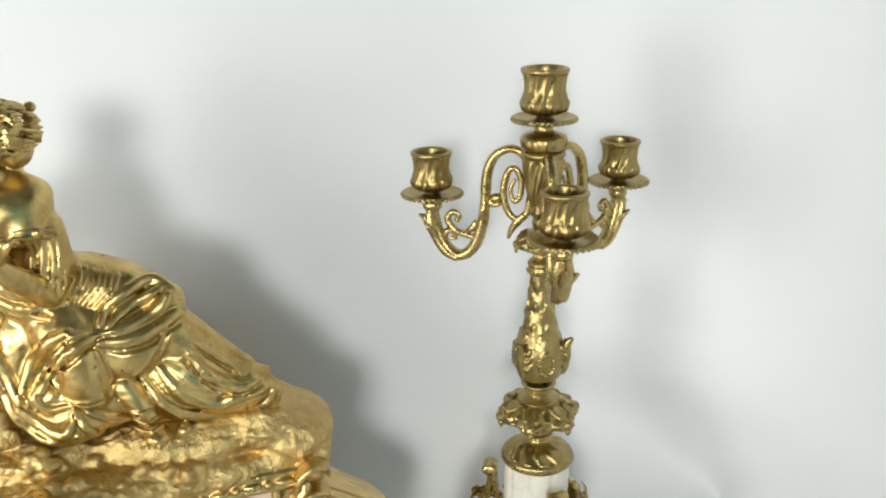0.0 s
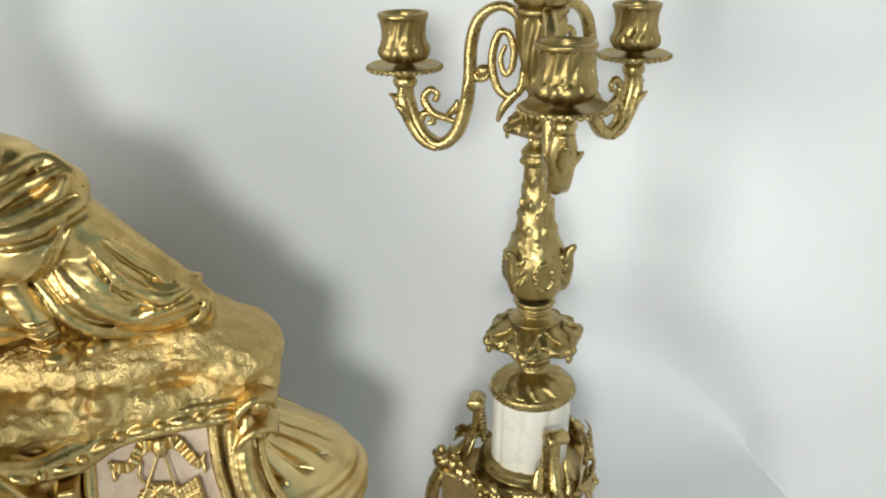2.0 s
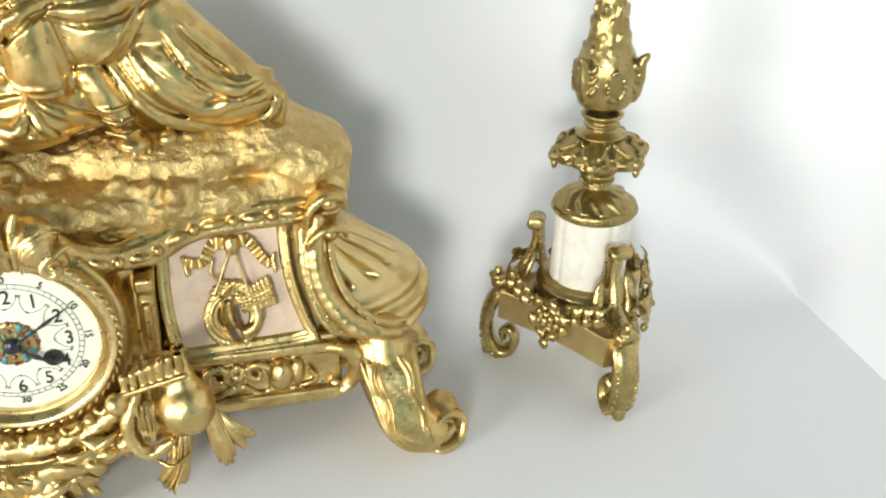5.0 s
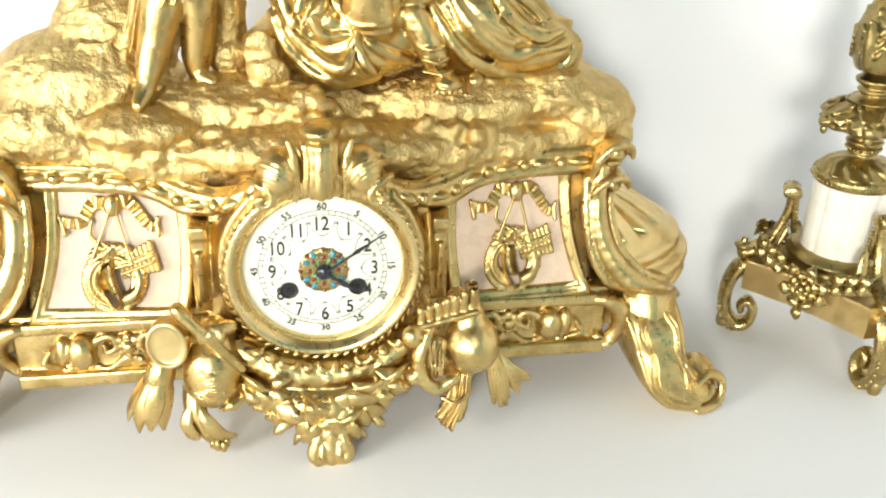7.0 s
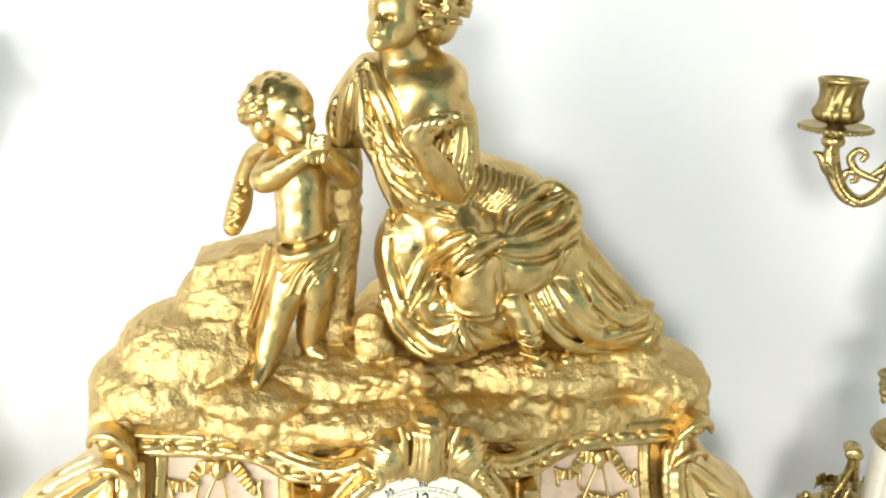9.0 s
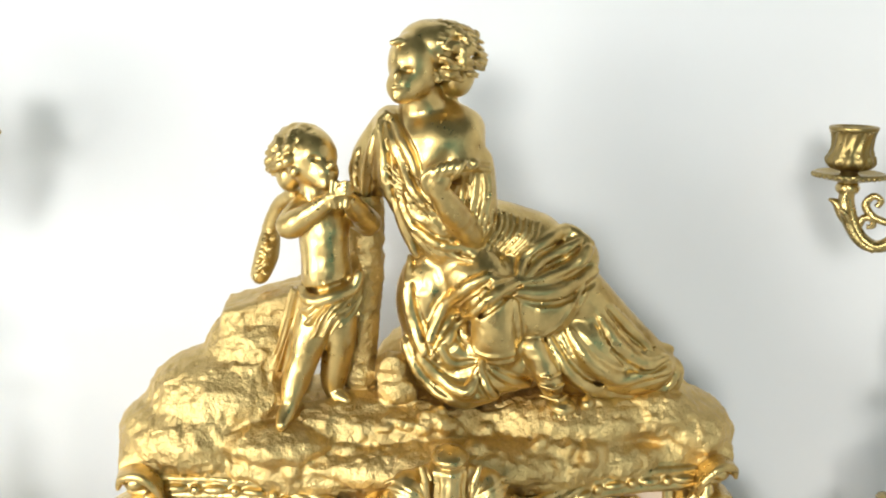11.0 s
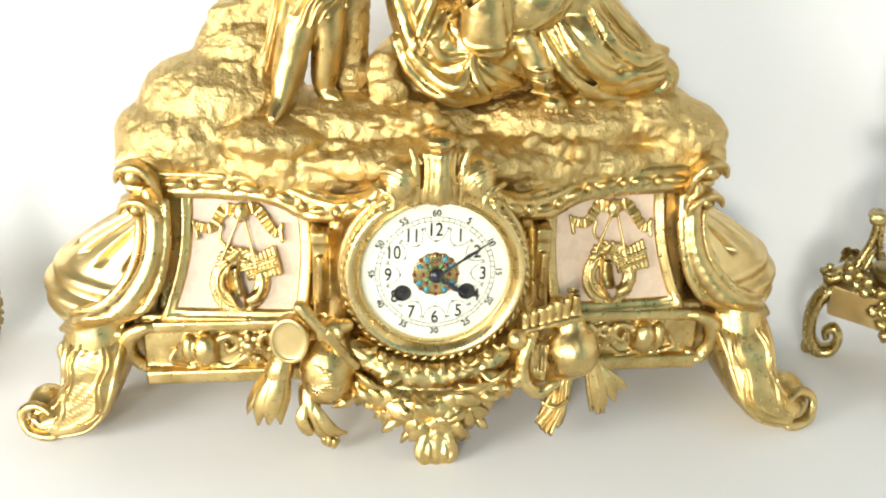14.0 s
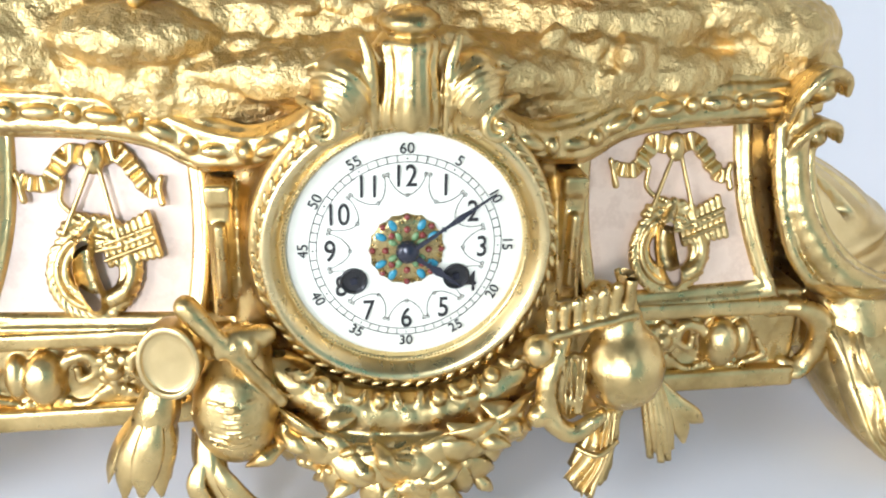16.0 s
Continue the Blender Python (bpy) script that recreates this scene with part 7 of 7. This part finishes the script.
def canopy_mesh(z0, r, drop, rise, seed):
    """Six-cornered canopy with scrollwork in relief and small drops at its corners."""
    prof = smooth_profile([(0.28 * r, z0 + rise), (0.48 * r, z0 + 0.86 * rise), (0.74 * r, z0 + 0.50 * rise), (0.93 * r, z0 + 0.12 * rise), (0.97 * r, z0 - 0.25 * drop), (0.86 * r, z0 - 0.75 * drop), (0.62 * r, z0 - 1.1 * drop), (0.36 * r, z0 - 1.5 * drop)], 6)

    def shape(a, z, q):
        f = q / r
        corner = 0.13 * math.cos(6 * a) * max(0, f - 0.35)
        relief = 0.030 * math.sin(18 * a + 500 * z) + 0.026 * math.cos(12 * a - 900 * z)
        return q * (1 + corner + relief * (0.45 < f < 0.98))
    items = [lathe(prof, 144, shape)]
    rnd = random.Random(seed)
    for k in range(6):
        a = k * math.pi / 3
        ca, sa = math.cos(a), math.sin(a)
        turn = Matrix.Rotation(a, 3, "Z")
        items.append(ball((0.98 * r * ca, 0.98 * r * sa, z0 - 0.2 * drop), (0.11 * r, 0.13 * r, 0.55 * drop), 8, 12, turn))
        items.append(ball((0.96 * r * ca, 0.96 * r * sa, z0 - 0.95 * drop), (0.07 * r, 0.08 * r, 0.45 * drop), 6, 10, turn))
        for s in (-1, 1):
            pts = []
            for t in np.linspace(0, 1, 9):
                e = a + s * (0.12 + 0.36 * t)
                q = r * (0.88 - 0.34 * t + 0.05 * math.sin(9 * t))
                pts.append((q * math.cos(e), q * math.sin(e), z0 + rise * (0.18 + 0.62 * t) + 0.001))
            items.append(sweep(pts, [0.05 * r, 0.055 * r, 0.03 * r], 2, 8, up=(0, 0, 1)))
        e = a + math.pi / 6
        items.append(ball((0.80 * r * math.cos(e), 0.80 * r * math.sin(e), z0 + 0.22 * rise), (0.09 * r, 0.12 * r, 0.16 * rise), 6, 10, Matrix.Rotation(e, 3, "Z")))
    return join(*items)


def plinth_mesh():
    """Triangular base block with cut corners and hollow sides."""
    pts = []
    for k in range(3):
        a = math.radians(120 * k)
        for s in (-1, 1):
            pts.append((0.062 * math.cos(a) - s * 0.0135 * math.sin(a), 0.062 * math.sin(a) + s * 0.0135 * math.cos(a)))
        b = math.radians(120 * k)
        nxt = math.radians(120 * (k + 1))
        p0 = Vector((0.062 * math.cos(b) - 0.0135 * math.sin(b), 0.062 * math.sin(b) + 0.0135 * math.cos(b)))
        p1 = Vector((0.062 * math.cos(nxt) + 0.0135 * math.sin(nxt), 0.062 * math.sin(nxt) - 0.0135 * math.cos(nxt)))
        mid = Vector((math.cos(b + math.pi / 3), math.sin(b + math.pi / 3)))
        for t in np.linspace(0, 1, 9)[1:-1]:
            q = p0.lerp(p1, t) - mid * 0.004 * math.sin(math.pi * t)
            pts.append((q.x, q.y))
    n = len(pts)
    rings = [(0.030, 0.96), (0.031, 1.0), (0.0535, 1.0), (0.0545, 0.985), (0.0545, 0.3)]
    verts, faces = [], []
    for z, s in rings:
        verts += [(x * s, y * s, z) for x, y in pts]
    for i in range(len(rings) - 1):
        for k in range(n):
            b = (k + 1) % n
            faces.append((i * n + k, i * n + b, (i + 1) * n + b, (i + 1) * n + k))
    faces.append(list(range(n))[::-1])
    faces.append([(len(rings) - 1) * n + k for k in range(n)])
    return mesh("plinth", verts, faces, False)


def foot_mesh():
    """Scroll foot under one corner, along +x."""
    items = [sweep([(0.050, 0, 0.050), (0.064, 0, 0.046), (0.0715, 0, 0.032), (0.0700, 0, 0.015), (0.0610, 0, 0.0062), (0.0520, 0, 0.0085), (0.0490, 0, 0.0165), (0.0535, 0, 0.0225), (0.0590, 0, 0.0195), (0.0575, 0, 0.0150)], [0.0045, 0.0055, 0.0055, 0.0050, 0.0046, 0.0042, 0.0038, 0.0034, 0.0030, 0.0026], 8, 12, 1.9)]
    for y in (-0.0075, 0.0075):
        for t in np.linspace(0, 1, 16):
            c = curve_points([(0.064, y, 0.049), (0.0745, y, 0.034), (0.0735, y, 0.014), (0.062, y, 0.0035)], 8)
            p = c[int(t * (len(c) - 1))]
            items.append(ball(p, 0.0017, 4, 6))
    items.append(ball((0.0735, 0, 0.026), (0.0035, 0.006, 0.014), 8, 12))
    items.append(ball((0.0700, 0, 0.0080), (0.005, 0.005, 0.0065), 8, 12))
    return join(*items)


def bracket_mesh():
    """Bracket that leans on the column: rolled top, tapering reed, bell foot and side leaves; along +x."""
    stem = [(0.0385, 0, 0.121), (0.0395, 0, 0.106), (0.0425, 0, 0.090), (0.0480, 0, 0.074), (0.0560, 0, 0.063), (0.0640, 0, 0.0575), (0.0690, 0, 0.056)]
    items = [sweep(stem, [0.0040, 0.0034, 0.0036, 0.0050, 0.0070, 0.0074, 0.0060], 8, 14, 1.25)]
    # roll at the top
    roll = lathe([(0.0001, -0.0080), (0.0052, -0.0080), (0.0066, -0.0068), (0.0060, 0.0), (0.0066, 0.0068), (0.0052, 0.0080), (0.0001, 0.0080)], 24)
    roll.transform(Matrix.Translation((0.0400, 0, 0.1270)) @ Matrix.Rotation(radians(90), 4, "X"))
    items.append(roll)
    items.append(sweep([(0.0372, 0, 0.1270), (0.0360, 0, 0.1080), (0.0335, 0, 0.0860)], [0.0026, 0.0024, 0.0020], 6, 10, 2.5))
    for y in (-0.0062, 0.0062):
        for t in range(11):
            items.append(ball((0.0362 - 0.0004 * t, y, 0.126 - 0.0038 * t), 0.0013, 4, 6))
        # leaf that rises beside the stem and a blossom at its foot
        s = 1 if y > 0 else -1
        items.append(sweep([(0.0480, s * 0.0090, 0.0640), (0.0440, s * 0.0125, 0.0760), (0.0400, s * 0.0110, 0.0920), (0.0385, s * 0.0095, 0.1000)], [0.0024, 0.0046, 0.0036, 0.0008], 6, 10, 0.5, (1, 0, 0.3)))
        for k in range(6):
            a = 2 * math.pi * k / 6
            items.append(ball((0.0500 + 0.0008 * math.cos(a), s * 0.0125 + 0.0034 * math.cos(a), 0.0640 + 0.0034 * math.sin(a)), (0.0016, 0.0026, 0.0020), 5, 8, Matrix.Rotation(-a, 3, "X")))
        items.append(ball((0.0512, s * 0.0125, 0.0640), 0.0018, 5, 8))
    items.append(lathe([(0.0040, 0.0600), (0.0066, 0.0615), (0.0070, 0.0640), (0.0040, 0.0660), (0.0022, 0.0680), (0.0030, 0.0705), (0.0001, 0.0725)], 20))
    last = items.pop()
    last.transform(Matrix.Translation((0.0655, 0, 0)))
    return join(*items, last)


def swag_mesh():
    """Rose with pointed leaves hung on one hollow side of the base; along +x."""
    items, leaves = [], []
    cx, cz = 0.0412, 0.0490
    items.append(ball((cx - 0.0005, 0, cz), (0.0026, 0.0082, 0.0082), 8, 20))
    for count, r, size, dx in ((7, 0.0062, 0.0036, 0.0016), (5, 0.0034, 0.0026, 0.0032)):
        for k in range(count):
            a = 2 * math.pi * (k + 0.3) / count
            items.append(ball((cx + dx, r * math.cos(a), cz + r * math.sin(a)), (0.0016, size, size * 0.62), 6, 10, Matrix.Rotation(a + math.pi / 2, 3, "X")))
    items.append(ball((cx + 0.0046, 0, cz), (0.0020, 0.0022, 0.0022), 6, 10))

    def leaf(a, b, w, lift=0.003):
        mid = [(a[i] + b[i]) / 2 for i in range(3)]
        mid[0] += lift
        leaves.append(sweep([a, mid, b], [w * 0.3, w, w * 0.08], 6, 8, 0.28, up=(1, 0, 0.2), ring=lambda q, t: 1 - 0.25 * max(0.0, math.sin(q)) ** 8))
    # pointed leaves round the rose, and the spray that climbs to the brackets
    for a in (20, 75, 130, 200, 250, 290, 340):
        q = radians(a)
        leaf((cx - 0.001, 0.006 * math.cos(q), cz + 0.006 * math.sin(q)), (cx + 0.001, 0.0150 * math.cos(q), cz + 0.0150 * math.sin(q)), 0.0038)
    for s in (-1, 1):
        for k in range(3):
            y, z = s * (0.012 + 0.0065 * k), 0.0560 + 0.0022 * k
            leaf((cx - 0.002, y, z), (cx - 0.001 - 0.002 * k, y + s * 0.0085, z + 0.0080), 0.0034)
            leaf((cx - 0.002, y, z), (cx + 0.0008 - 0.002 * k, y + s * 0.0090, z - 0.0030), 0.0032)
        items.append(sweep([(cx - 0.002, s * 0.008, 0.0540), (cx - 0.002, s * 0.020, 0.0585), (cx - 0.006, s * 0.030, 0.0630)], [0.0016, 0.0014, 0.0009], 6, 8))
    leaf((cx, 0, cz - 0.010), (cx + 0.002, 0, cz - 0.0205), 0.0030)
    items.append(ball((cx + 0.0022, 0, cz - 0.0170), (0.0022, 0.0024, 0.0030), 6, 8))
    return join(*items), [join(q) for q in leaves]


def candelabrum(m, arm_turn, base_turn):
    top = thing("candelabrum", "four-light brass candelabrum with a white marble column, candles missing", "candelabrum", m, "pair of candelabra")
    base = part("base", plinth_mesh(), SATIN, top, "triangular brass base")
    FOOT, BRACKET, SWAG = foot_mesh(), bracket_mesh(), swag_mesh()
    for k in range(3):
        turn = Matrix.Rotation(radians(base_turn + 120 * k), 4, "Z")
        part("foot", FOOT, BRIGHT, top).matrix_basis = turn @ Matrix.Translation((0, 0, 0.005)) @ Matrix.Diagonal((1, 1, 1.30, 1))
        part("bracket", BRACKET, BRIGHT, top).matrix_basis = turn @ Matrix.Translation((0, 0, 0.0333)) @ Matrix.Diagonal((1, 1, 0.763, 1))
        mount = part("rose_mount", SWAG[0], BRIGHT, top)
        for q in SWAG[1]:
            part("leaf", q, BRIGHT, mount)
        mount.matrix_basis = Matrix.Rotation(radians(base_turn + 60 + 120 * k), 4, "Z") @ Matrix.Translation((0.030, 0, 0.080)) @ Matrix.Scale(1.3, 4) @ Matrix.Translation((-0.030, 0, -0.054))
    base.matrix_basis = Matrix.Translation((0, 0, 0.0205)) @ Matrix.Rotation(radians(base_turn), 4, "Z")
    part("base_ring", lathe(smooth_profile([(0.0335, 0.0540), (0.0385, 0.0560), (0.0390, 0.0590), (0.0355, 0.0620), (0.0350, 0.0660), (0.0370, 0.0690), (0.0345, 0.0720), (0.0330, 0.0740)], 4), 72), BRASS, top).location.z = 0.0180
    column = lathe([(0.0272, 0.0880), (0.0275, 0.0910), (0.0275, 0.1430), (0.0265, 0.1460)], 96, lambda a, z, r: r * (1 - 0.055 * max(0, math.cos(9 * a)) ** 8))
    part("column", column, WHITE_MARBLE, top, "fluted white marble column")
    bent = Matrix.Translation((0, 0, 0.14)) @ Matrix.Rotation(radians(-2.0), 4, "Y") @ Matrix.Translation((0, 0, -0.14))
    for name, me in stem_meshes().items():
        part(name, me, BRASS, top).matrix_basis = bent
    part("star_canopy", canopy_mesh(0.1910, 0.0335, 0.008, 0.013, 1), BRASS, top, "leafy brass canopy with curled corners").matrix_basis = bent
    part("vase", vase_mesh(), BRASS, top).matrix_basis = bent
    part("upper_canopy", canopy_mesh(0.3400, 0.0215, 0.006, 0.009, 2), BRASS, top).matrix_basis = bent
    ARM, CUP, PAN = arm_mesh(), cup_mesh(1.07), pan_mesh()
    for k in range(3):
        turn = Matrix.Rotation(radians(arm_turn[k]), 4, "Z")
        arm = part("arm", ARM, BRIGHT, top)
        arm.matrix_basis = bent @ turn
        part("drip_pan", PAN, BRASS, arm).matrix_basis = Matrix.Translation((0.090, 0, 0.3700))
        part("candle_cup", CUP, BRASS_DARK, arm).matrix_basis = Matrix.Translation((0.090, 0, 0.3735))
    part("drip_pan", PAN, BRASS, top).matrix_basis = bent @ Matrix.Translation((0, 0, 0.4345))
    part("candle_cup", cup_mesh(1.17), BRASS_DARK, top).matrix_basis = bent @ Matrix.Translation((0, 0, 0.4380))
    return top


right_stick = candelabrum(Matrix.Translation((0.3710, 0.095, 0)), (27, 148, 260), 37)
left_stick = copy_thing(right_stick, pose(-0.388, 0.095, 0, 0, 0, 18))
